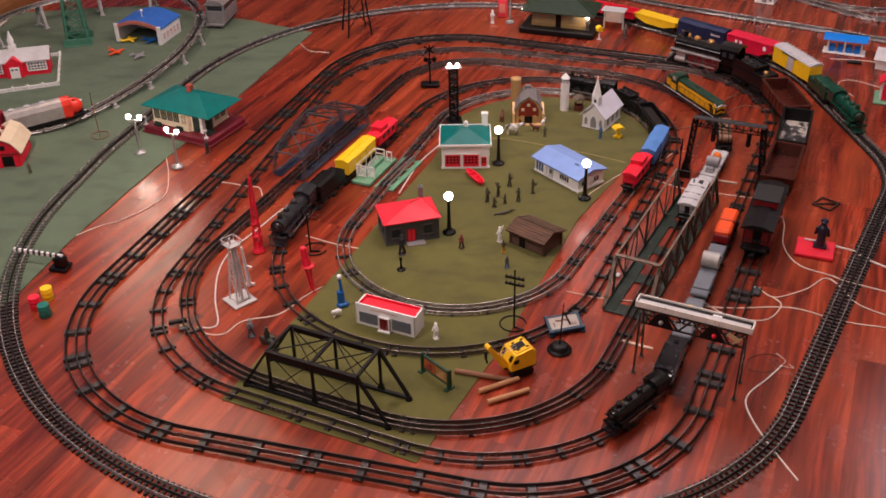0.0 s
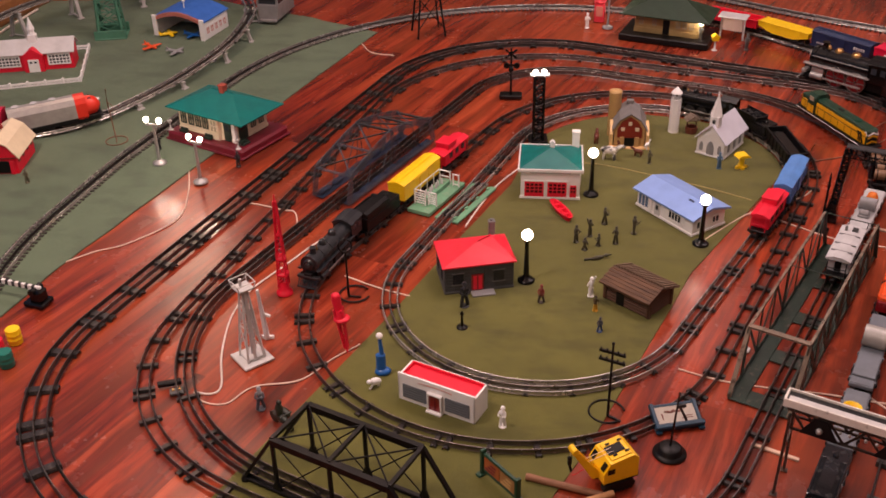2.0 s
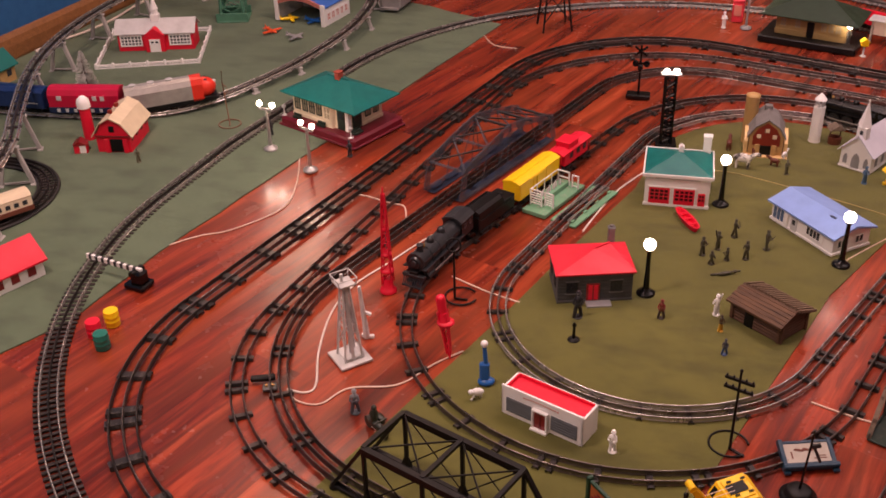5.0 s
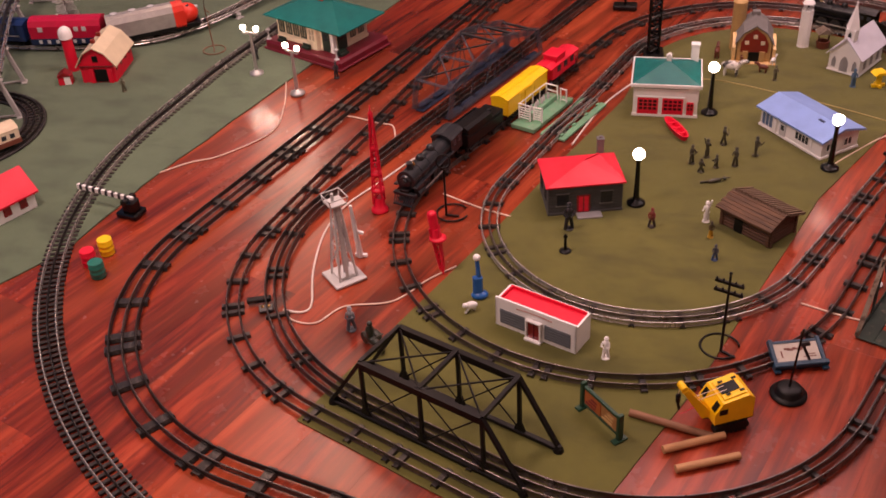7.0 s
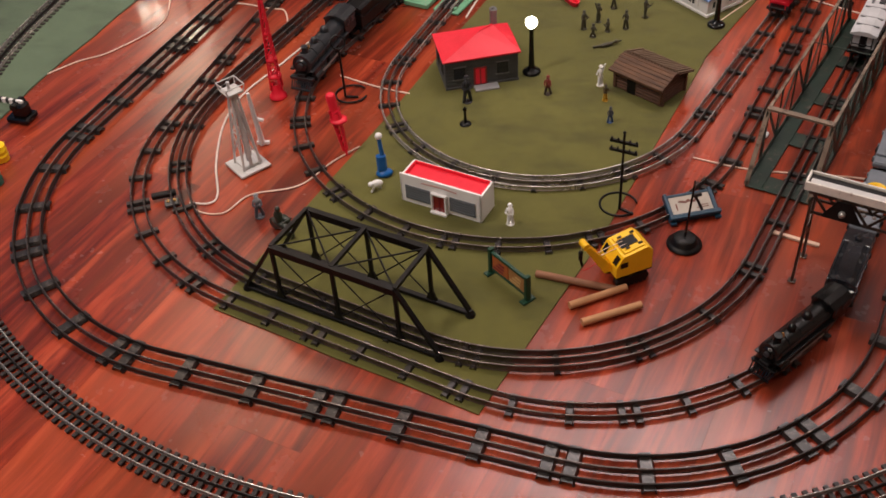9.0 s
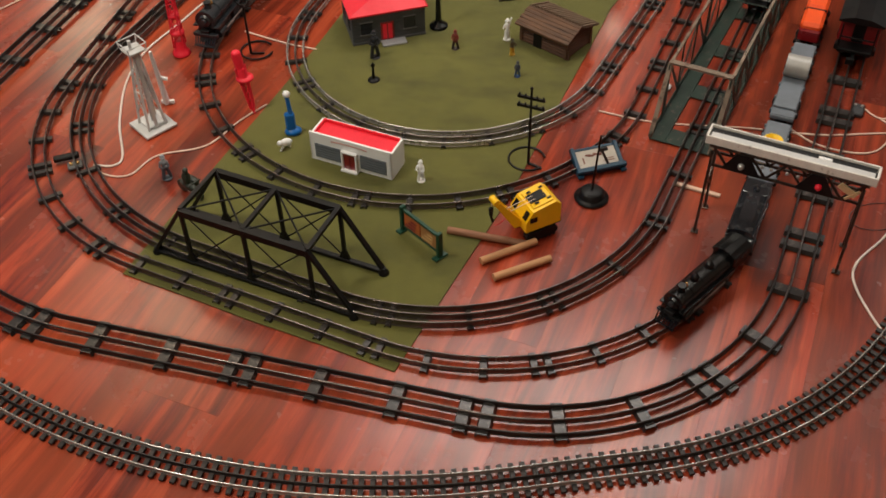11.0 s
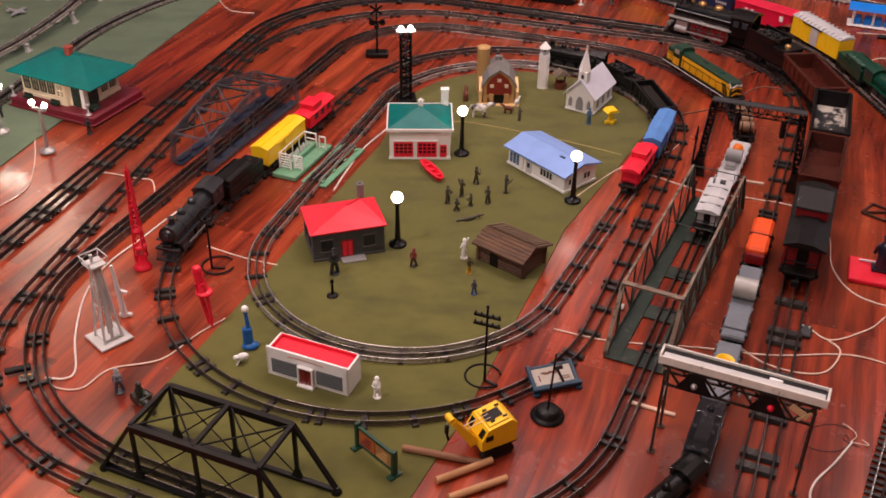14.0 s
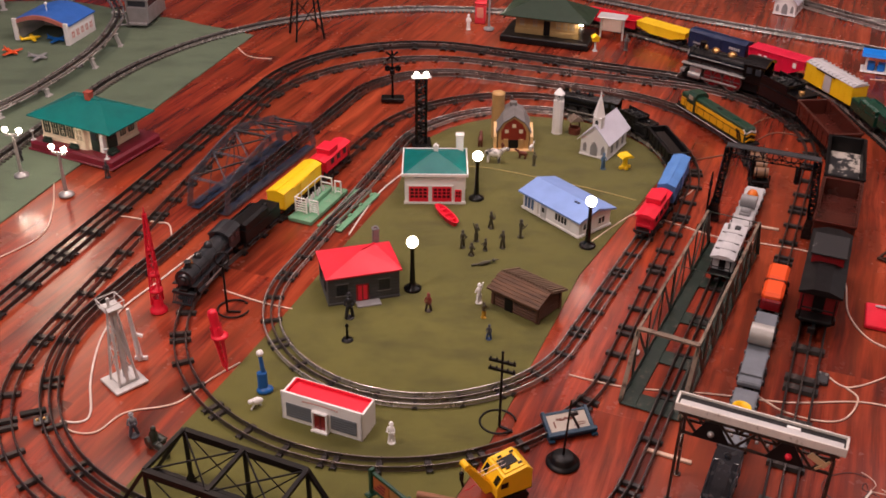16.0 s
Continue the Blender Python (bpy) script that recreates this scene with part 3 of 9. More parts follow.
toy_track("oval_track", LOOP_O, "heavy three-rail toy track with wide black ties", 0.35, 2, 0.0105, TIEO, WIDE, (M_RAILD, M_RAIL, M_RAILD), 0.0017, pair=0.0155)


def plastic_tie_track(name, loop, label, rail_mats, pitch=0.0155, tie_len=0.054, z0=LIFT, single=300, first=(0, -1.2)):
    """Close-set brown plastic ties with three rails on them."""
    track = thing(name, 0, 0, 0, label, "train track", "oval tracks")
    for off, mat in zip((-0.0159, 0.0, 0.0159), rail_mats):
        part("rail", rail_shape(loop, off, 0.0075, 0.0013, 0.0018, z0=z0 + 0.0035), mat, track)
    me = Shape().box(0, 0, 0, 0.0072, tie_len, 0.0042, 0.0005).mesh("tie", M_TIEB)
    count = int(loop.length / pitch)
    spots = [loop.m((i + 0.5) * loop.length / count) for i in range(count)]
    near = sorted(range(count), key=lambda i: (spots[i].translation.xy - Vector(first)).length)[:single]
    chosen = set(near)
    for i in near:
        ob = new("tie", me)
        ob.parent = track
        ob.matrix_basis = Matrix.Translation((0, 0, z0)) @ spots[i]
    rest = Shape()
    for i in range(count):
        if i not in chosen:
            rest.box(0, 0, 0, 0.0072, tie_len, 0.0042, 0.0005, Matrix.Translation((0, 0, z0)) @ spots[i])
    if rest.v:
        tagged(part("tie_strip", rest, M_TIEB, track), kind="stuff")
    return track


plastic_tie_track("outer_track", LOOP_S, "outermost toy track with close brown plastic ties", (M_RAILB, M_RAILD, M_RAILB))



# ---- buildings ----
M_ROOFL = plain("pale_church_roof", (0.60, 0.60, 0.68), 0.5, 0, 0.1)
def gable(s, w, d, z, h, over=0.006, thick=0.003, along="x"):
    """Two roof slabs with the ridge along x or y over a w by d plan."""
    if along == "x":
        a = d / 2 + over
        prof = [(-a, z - over * h / (d / 2)), (0, z + h), (a, z - over * h / (d / 2)), (a, z - over * h / (d / 2) + thick), (0, z + h + thick * 1.3), (-a, z - over * h / (d / 2) + thick)]
        return s.prism(prof, -w / 2 - over, w / 2 + over, "x")
    a = w / 2 + over
    prof = [(-a, z - over * h / (w / 2)), (0, z + h), (a, z - over * h / (w / 2)), (a, z - over * h / (w / 2) + thick), (0, z + h + thick * 1.3), (-a, z - over * h / (w / 2) + thick)]
    return s.prism(prof, -d / 2 - over, d / 2 + over, "y")


def hip(s, w, d, z, h, ridge, over=0.006, thick=0.003):
    """A hipped roof with a ridge along x, of that length."""
    a, b, r = w / 2 + over, d / 2 + over, ridge / 2
    v = [(-a, -b, z), (a, -b, z), (a, b, z), (-a, b, z), (-a, -b, z + thick), (a, -b, z + thick), (a, b, z + thick), (-a, b, z + thick), (-r, 0, z + h), (r, 0, z + h)]
    return s.add(v, [(3, 2, 1, 0), (0, 1, 5, 4), (1, 2, 6, 5), (2, 3, 7, 6), (3, 0, 4, 7), (4, 5, 9, 8), (6, 7, 8, 9), (5, 6, 9), (7, 4, 8)])


def framed_window(parent, x, y, z, w, h, side, frame_mat, pane_mat, cols=2, rows=2, bar=0.0012, proud=0.0015, name="window"):
    """A window on a wall: side 'f' faces -y, 'r' faces +x, 'l' faces -x. Frame and bars proud of a dark pane."""
    turn = {"f": 0, "r": 90, "l": -90, "b": 180}[side]
    m = pose(x, y, z, 0, 0, turn)
    pane = Shape().box(0, 0, 0, w, 0.001, h, 0.0002)
    ob = part(name, pane, pane_mat, parent, m=m)
    fr = Shape()
    for k in range(cols + 1):
        fr.box(-w / 2 + w * k / cols, -proud / 2, -bar / 2, bar * (1.5 if k in (0, cols) else 1), proud, h + bar, 0.0002)
    for k in range(rows + 1):
        fr.box(0, -proud / 2 - 0.0002, h * k / rows - bar / 2, w + bar, proud, bar * (1.5 if k in (0, rows) else 1), 0.0002)
    part("frame", fr, frame_mat, ob)
    return ob


def fire_station():
    t = thing("fire_station", 0.0465, 0.4395, 0, "white toy fire station with teal roof and red garage doors", "toy building")
    w, d, h = 0.145, 0.131, 0.080
    walls = Shape().box(0, 0, 0.002, w, d, h, 0.0012)
    walls.box(0, -d / 2 - 0.001, 0.002, w + 0.004, 0.004, 0.008, 0.001)
    part("wall", walls, M_WHITE, t)
    part("roof", hip(Shape(), w, d, h + 0.0015, 0.030, 0.004, 0.003, 0.003), M_TEAL, t, "teal green hipped roof inside a white edge")
    trim = Shape()
    for e in (-1, 1):
        trim.box(0, e * (d / 2 + 0.0055), h - 0.003, w + 0.014, 0.003, 0.0085, 0.0008)
        trim.box(e * (w / 2 + 0.0055), 0, h - 0.003, 0.003, d + 0.008, 0.0085, 0.0008)
    part("trim", trim, M_WHITE, t)
    part("sign_board", Shape().box(0, -d / 2 - 0.001, h - 0.008, 0.10, 0.002, 0.006, 0.0004), M_GREYL, t)
    bars = Shape()
    for k in range(16):
        bars.box(-0.042 + k * 0.0056, -d / 2 - 0.0022, h - 0.0062, 0.0036, 0.0012, 0.0024, 0.0002)
    part("lettering", bars, M_GREY, t)
    for x in (-0.039, 0.017):
        door = part("garage_door", Shape().box(0, 0, 0, 0.047, 0.003, 0.042, 0.0006), M_RED, t, "red garage door with dark panes", pose(x, -d / 2 - 0.0012, 0.008))
        for i in range(4):
            for j in range(3):
                part("pane", Shape().box(0, 0, 0, 0.0080, 0.001, 0.0064, 0.0003), M_PANE, door, m=pose(-0.0156 + i * 0.0104, -0.0015, 0.012 + j * 0.0092))
        fr = Shape().box(-0.025, 0, 0, 0.003, 0.004, 0.044, 0.0005).box(0.025, 0, 0, 0.003, 0.004, 0.044, 0.0005).box(0, 0, 0.042, 0.053, 0.004, 0.003, 0.0005)
        part("frame", fr, M_WHITE, door)
    side = part("door", Shape().box(0, 0, 0, 0.016, 0.003, 0.033, 0.0005), M_RED, t, "narrow red side door", pose(0.056, -d / 2 - 0.0012, 0.008))
    for i in range(2):
        for j in range(2):
            part("pane", Shape().box(0, 0, 0, 0.005, 0.001, 0.006, 0.0003), M_PANE, side, m=pose(-0.0034 + i * 0.0068, -0.0015, 0.014 + j * 0.009))
    part("chimney", Shape().box(0.061, 0.058, 0.070, 0.018, 0.015, 0.058, 0.001).box(0.061, 0.058, 0.126, 0.021, 0.018, 0.005, 0.001), M_WHITE, t, "white chimney")
    part("cupola", Shape().box(0.002, 0.004, 0.103, 0.011, 0.010, 0.020, 0.001).prism([(-0.0045, 0.123), (0.0085, 0.123), (0.002, 0.129)], -0.002, 0.010, "y"), M_WHITE, t)
    for x in (-0.03, 0.03):
        framed_window(t, w / 2 + 0.0008, x, 0.03, 0.016, 0.026, "r", M_WHITE, M_PANE)


def grey_house():
    t = thing("stone_house", -0.1125, 0.003, 15.7, "grey block toy house with bright red hipped roof and red door", "toy building")
    w, d, h = 0.1475, 0.105, 0.066
    part("wall", Shape().box(0, 0, 0.002, w, d, h, 0.001).box(0, 0, 0.002, w + 0.004, d + 0.004, 0.006, 0.001), M_STONE, t)
    for j in range(8):
        for k in range(7):
            part("block", Shape().box(-w / 2 + (k + 0.5) * w / 7, -d / 2 - 0.0004, 0.010 + j * 0.0075, w / 7 - 0.0008, 0.0012, 0.0066, 0.0003), M_STONE, t)
        for s in (-1, 1):
            part("block_course", Shape().box(s * (w / 2 + 0.0004), 0, 0.010 + j * 0.0075, 0.0012, d, 0.0066, 0.0003), M_STONE, t)
    a, b, z = w / 2 + 0.006, d / 2 + 0.006, h + 0.002
    roof = Shape()
    roof.add([(-a, -b, z), (a, -b, z), (a, b, z), (-a, b, z), (-a, -b, z + 0.003), (a, -b, z + 0.003), (a, b, z + 0.003), (-a, b, z + 0.003), (0.006, -0.004, z + 0.029), (0.036, 0.004, z + 0.036)],
             [(3, 2, 1, 0), (0, 1, 5, 4), (1, 2, 6, 5), (2, 3, 7, 6), (3, 0, 4, 7), (4, 5, 8), (5, 9, 8), (5, 6, 9), (6, 7, 9), (7, 8, 9), (7, 4, 8)])
    rf = part("roof", roof, M_RED, t, "glossy red hipped roof")
    part("ridge_tile", Shape().bar((0.006, -0.004, z + 0.030), (0.036, 0.004, z + 0.037), 0.003, 0.002), M_RED, rf)
    door = part("door", Shape().box(0, 0, 0, 0.027, 0.003, 0.040, 0.0008), M_REDD, t, "red panelled door", pose(-0.004, -d / 2 - 0.0014, 0.006))
    part("panel", Shape().box(-0.0055, 0, 0, 0.0085, 0.001, 0.034, 0.0003), M_RED, door, m=pose(0, -0.0018, 0.003))
    part("panel", Shape().box(0.0055, 0, 0, 0.0085, 0.001, 0.034, 0.0003), M_RED, door, m=pose(0, -0.0018, 0.003))
    part("step", Shape().box(0.006, -d / 2 - 0.012, 0.002, 0.05, 0.022, 0.004, 0.001), M_GREY, t, "grey front step")
    for x in (-0.046, 0.042):
        framed_window(t, x, -d / 2 - 0.0012, 0.026, 0.022, 0.024, "f", M_BLACKP, M_GLASS, 4, 2, 0.0008)
        part("window_surround", Shape().box(x, -d / 2 - 0.0012, 0.0225, 0.028, 0.0032, 0.003, 0.0005).box(x, -d / 2 - 0.0012, 0.0505, 0.027, 0.0026, 0.0025, 0.0005), M_STONEL, t)
    for y in (-0.022, 0.024):
        framed_window(t, -w / 2 - 0.0012, y, 0.026, 0.018, 0.024, "l", M_DARK, M_GLASS, 3, 2, 0.0008)
        framed_window(t, w / 2 + 0.0012, y, 0.026, 0.018, 0.024, "r", M_DARK, M_GLASS, 3, 2, 0.0008)
    part("chimney", Shape().box(0.049, 0.052, 0.065, 0.013, 0.013, 0.046, 0.001).box(0.049, 0.052, 0.108, 0.015, 0.015, 0.004, 0.0008).rod((0.049, 0.052, 0.111), (0.049, 0.052, 0.116), 0.004), M_STONEL, t, "grey chimney")


def diner():
    t = thing("diner", -0.139, -0.424, -23.4, "white toy diner with red flat roof and grey printed windows", "toy building")
    w, d, h = 0.158, 0.052, 0.061
    walls = Shape().box(0, -d / 2 + 0.002, 0.003, w, 0.004, h, 0.0006).box(0, d / 2 - 0.002, 0.003, w, 0.004, h - 0.006, 0.0006)
    walls.box(-w / 2 + 0.002, 0, 0.003, 0.004, d, h - 0.006, 0.0006).box(w / 2 - 0.002, 0, 0.003, 0.004, d, h - 0.006, 0.0006)
    part("wall", walls, M_WHITE, t)
    part("roof", Shape().box(0, 0, h - 0.012, w - 0.008, d - 0.008, 0.004, 0.0005), M_RED, t, "recessed red roof")
    lip = Shape().box(0, d / 2 - 0.004, h - 0.010, w - 0.010, 0.003, 0.008, 0.0005).box(-w / 2 + 0.006, 0, h - 0.010, 0.003, d - 0.01, 0.008, 0.0005)
    part("roof_lip", lip, M_RED, t)
    for x in (-0.044, 0.044):
        win = part("window", Shape().box(0, 0, 0, 0.050, 0.0016, 0.030, 0.0004), M_SCREEN, t, "grey printed window", pose(x, -d / 2 - 0.0006, 0.012))
        rows = Shape()
        for j in range(5):
            rows.box(0, -0.001, 0.004 + j * 0.0055, 0.047, 0.0008, 0.0012, 0.0002)
        part("blind", rows, M_SCREEN, win)
    porch = part("door", Shape().box(0, 0, 0, 0.024, 0.004, 0.036, 0.0005), M_REDD, t, "dark red double door in a white porch", pose(0.0, -d / 2 - 0.0022, 0.005))
    part("frame", Shape().box(-0.0135, -0.002, -0.002, 0.0035, 0.007, 0.040, 0.0005).box(0.0135, -0.002, -0.002, 0.0035, 0.007, 0.040, 0.0005).box(0, -0.002, 0.036, 0.030, 0.007, 0.003, 0.0005).box(0, -0.003, -0.003, 0.032, 0.012, 0.004, 0.0005), M_WHITE, porch)
    part("mullion", Shape().box(0, -0.002, 0, 0.0018, 0.003, 0.036, 0.0003), M_MAROON, porch)
    bars = Shape()
    for k in range(15):
        bars.box(-0.034 + k * 0.0047, -d / 2 - 0.0006, 0.0530 + 0.0016 * math.sin(math.pi * k / 14), 0.0030, 0.001, 0.0024, 0.0003)
    part("lettering", bars, M_PINK, t)


def log_cabin():
    t = thing("log_cabin", 0.2345, -0.061, -40.1, "dark brown toy log cabin with plank roof", "toy building")
    w, d, h = 0.108, 0.074, 0.042
    for j in range(6):
        z = 0.006 + j * 0.0066
        for s in (-1, 1):
            part("log", Shape().rod((-w / 2 - 0.006, s * d / 2, z), (w / 2 + 0.006, s * d / 2, z), 0.0036, n=8), M_LOGD, t)
            part("log", Shape().rod((s * w / 2, -d / 2 - 0.006, z + 0.002), (s * w / 2, d / 2 + 0.006, z + 0.002), 0.0036, n=8), M_LOGD, t)
    for s in (-1, 1):
        part("gable_end", Shape().prism([(-d / 2, h), (d / 2, h), (0, h + 0.016)], s * w / 2 - 0.002, s * w / 2 + 0.002, "x"), M_LOGD, t)
    # slope with long planks on one side, upright slats on the other
    for k in range(6):
        ya, yb = -d / 2 - 0.011 + k * (d / 2 + 0.011) / 6, -d / 2 - 0.011 + (k + 1) * (d / 2 + 0.011) / 6
        za, zb = h + 0.020 + 0.42 * ya, h + 0.020 + 0.42 * yb
        part("roof_plank", Shape().prism([(ya - 0.001, za - 0.001), (yb, zb), (yb, zb + 0.0022), (ya - 0.001, za + 0.0030)], -w / 2 - 0.012 + 0.002 * (k % 2), w / 2 + 0.008, "x"), M_LOGROOF, t)
    part("roof_board", Shape().prism([(-0.001, h + 0.0185), (d / 2 + 0.012, h + 0.002), (d / 2 + 0.012, h + 0.0035), (-0.001, h + 0.020)], -w / 2 - 0.006, w / 2 + 0.014, "x"), M_LOGD, t)
    n = 17
    for k in range(n):
        x = -w / 2 - 0.006 + (w + 0.020) * (k + 0.5) / n
        sl = Shape().bar((0, d / 2 + 0.014, h + 0.0035), (0, -0.004, h + 0.0238), (w + 0.02) / n - 0.0036, 0.0044)
        part("roof_slat", sl, M_LOGROOF2, t, m=pose(x, 0, random.uniform(-0.0006, 0.0006)))
    part("doorway", Shape().box(-0.015, -d / 2 - 0.0038, 0.003, 0.02, 0.001, 0.030, 0.0003), M_BLACKP, t, "dark doorway")


def ranch_house():
    t = thing("ranch_house", 0.357, 0.318, -51.3, "white toy ranch house with periwinkle blue roof", "toy building")
    w, d, h = 0.186, 0.104, 0.046
    part("wall", Shape().box(0, 0, 0.002, w, d, h, 0.001).box(0, 0, 0.002, w + 0.006, d + 0.006, 0.006, 0.001), M_WHITE, t)
    part("gable_end", Shape().prism([(-d / 2, h), (d / 2, h), (0, h + 0.012)], -w / 2 + 0.0005, w / 2 - 0.0005, "x"), M_WHITE, t)
    part("roof", gable(Shape(), w, d, h + 0.001, 0.0135, 0.009, 0.004), M_BLUER, t, "smooth periwinkle roof")
    part("vent", Shape().box(0.045, -0.012, h + 0.0145, 0.016, 0.006, 0.003, 0.0006), M_NAVY, t)
    # local -y is the long side towards the camera
    framed_window(t, -0.070, -d / 2 - 0.001, 0.010, 0.034, 0.030, "f", M_WHITE, M_GLASSB, 3, 1, 0.0012)
    framed_window(t, 0.036, -d / 2 - 0.001, 0.018, 0.040, 0.020, "f", M_WHITE, M_GLASS, 4, 1, 0.0014)
    for x in (0.012, 0.062):
        part("shutter", Shape().box(0, 0, 0, 0.008, 0.002, 0.022, 0.0004), M_WHITE, t, m=pose(x, -d / 2 - 0.0014, 0.017))
    door = part("door", Shape().box(0, 0, 0, 0.018, 0.003, 0.034, 0.0006), M_GREYL, t, "pale door", pose(-0.022, -d / 2 - 0.0012, 0.004))
    part("pane", Shape().box(0, -0.0016, 0.017, 0.009, 0.001, 0.012, 0.0003), M_GLASS, door)
    part("porch_wall", Shape().box(-0.044, -d / 2 - 0.002, 0.004, 0.010, 0.006, 0.036, 0.001), M_WHITE, t)
    for y in (-0.030, 0.020):
        framed_window(t, w / 2 + 0.001, y, 0.018, 0.022, 0.018, "r", M_WHITE, M_GLASS, 2, 1, 0.0014)
        framed_window(t, -w / 2 - 0.001, y, 0.018, 0.022, 0.018, "l", M_WHITE, M_GLASS, 2, 1, 0.0014)


def church(x, y, turn, k=1.0, label="white toy church with a pointed steeple at its front"):
    t = thing("church", x, y, turn, label, "toy building")
    w, d, h, r = 0.078 * k, 0.125 * k, 0.050 * k, 0.040 * k
    walls = Shape().box(0, 0, 0.002, w, d, h, 0.001).prism([(-w / 2, h), (w / 2, h), (0, h + r)], -d / 2, d / 2, "y").box(0, 0, 0.002, w + 0.004, d + 0.004, 0.005, 0.001)
    part("wall", walls, M_WHITE, t)
    part("roof", gable(Shape(), w, d, h + 0.001, r, 0.007 * k, 0.003, "y"), M_ROOFL, t, "pale blue-grey roof")
    ty = -d / 2 + 0.016 * k
    tower = Shape().box(0, ty, h + r - 0.022 * k, 0.024 * k, 0.024 * k, 0.045 * k, 0.001)
    part("belfry", tower, M_WHITE, t)
    spire = part("spire", Shape().lathe(0, ty, [(0.0175 * k, h + r + 0.022 * k), (0.0165 * k, h + r + 0.026 * k), (0.0015 * k, h + r + 0.082 * k)], 4, smooth=False), M_WHITE, t, "square tapering spire")
    part("cross", Shape().box(0, ty, h + r + 0.080 * k, 0.0018, 0.0018, 0.012 * k, 0.0003).box(0, ty, h + r + 0.086 * k, 0.007 * k, 0.0016, 0.0016, 0.0003), M_WHITE, spire)
    part("bell_opening", Shape().prism([(-0.004 * k, h + r + 0.004 * k), (0.004 * k, h + r + 0.004 * k), (0.004 * k, h + r + 0.012 * k), (0, h + r + 0.017 * k), (-0.004 * k, h + r + 0.012 * k)], ty - 0.0128 * k, ty - 0.0118 * k, "y"), M_GLASS, t)

    def arch(cx, z, aw, ah):
        return [(cx - aw / 2, z), (cx + aw / 2, z), (cx + aw / 2, z + ah * 0.6), (cx + aw * 0.28, z + ah * 0.87), (cx, z + ah), (cx - aw * 0.28, z + ah * 0.87), (cx - aw / 2, z + ah * 0.6)]

    part("door", Shape().prism(arch(0, 0.006 * k, 0.020 * k, 0.040 * k), -d / 2 - 0.0012, -d / 2 + 0.0004, "y"), M_GREY, t, "arched grey double door")
    for sx in (-0.026 * k, 0.026 * k):
        part("window", Shape().prism(arch(sx, 0.014 * k, 0.010 * k, 0.026 * k), -d / 2 - 0.0012, -d / 2 + 0.0004, "y"), M_GREY, t)
    for yy in (-0.035 * k, 0.0, 0.035 * k):
        for sx in (-1, 1):
            part("window", Shape().prism(arch(yy, 0.014 * k, 0.012 * k, 0.028 * k), sx * (w / 2 + 0.0004) - 0.0008, sx * (w / 2 + 0.0004) + 0.0008, "x"), M_GREY, t)
    return t


def village_barn():
    t = thing("barn", 0.256, 0.728, -1, "toy barn with dark red front, grey gambrel roof and tan base", "toy building")
    w, d = 0.082, 0.095
    out = [(-w / 2, 0.002), (w / 2, 0.002), (w / 2, 0.052), (w * 0.33, 0.078), (0, 0.096), (-w * 0.33, 0.078), (-w / 2, 0.052)]
    part("wall", Shape().prism(out, -d / 2, d / 2, "y"), M_TAN, t, "tan walls")
    front = [(-w * 0.40, 0.030), (w * 0.40, 0.030), (w * 0.40, 0.054), (w * 0.27, 0.075), (0, 0.090), (-w * 0.27, 0.075), (-w * 0.40, 0.054)]
    part("front_panel", Shape().prism(front, -d / 2 - 0.002, -d / 2 + 0.001, "y"), M_BARNRED, t, "dark red arched front")
    rf = Shape()
    edge = [(w / 2 + 0.005, 0.050), (w * 0.34, 0.079), (0, 0.098), (-w * 0.34, 0.079), (-w / 2 - 0.005, 0.050)]
    up = [(x * 1.02, z + 0.003) for x, z in edge]
    for k in range(4):
        rf.prism([edge[k], edge[k + 1], up[k + 1], up[k]], -d / 2 - 0.006, d / 2 + 0.004, "y")
    part("roof", rf, M_RFROOF, t, "grey gambrel roof")
    part("hay_door", Shape().box(0, 0.025, 0.098, 0.02, 0.012, 0.012, 0.002), M_RFROOF, t)
    part("doorway", Shape().box(0, -d / 2 - 0.0022, 0.003, 0.026, 0.002, 0.027, 0.0004), M_BLACKP, t, "dark open doorway")
    for x in (-0.020, 0.020):
        part("door", Shape().box(x, -d / 2 - 0.004, 0.003, 0.012, 0.004, 0.030, 0.0006), M_TAN, t)
    for x, z in ((0, 0.066), (-0.019, 0.050), (0.019, 0.050)):
        part("window", Shape().box(x, -d / 2 - 0.003, z, 0.010, 0.002, 0.010, 0.0004), M_CREAM, t)
    for s in (-1, 1):
        part("wing_wall", Shape().prism([(-d / 2 - 0.004, 0.002), (0.0, 0.002), (0.0, 0.060), (-0.02, 0.058), (-d / 2 - 0.004, 0.040)], s * (w / 2 + 0.007) - 0.004, s * (w / 2 + 0.007) + 0.004, "x"), M_TAN2, t, "yellow tan side wing")
    part("silo", Shape().lathe(-0.040, 0.030, [(0.017, 0.002), (0.017, 0.125), (0.0178, 0.127), (0.0178, 0.131), (0.010, 0.134)], 14), M_TAN, t, "tan round silo")
    part("apron", Shape().box(0, -d / 2 - 0.008, 0.002, w + 0.026, 0.016, 0.004, 0.001), M_TAN2, t)


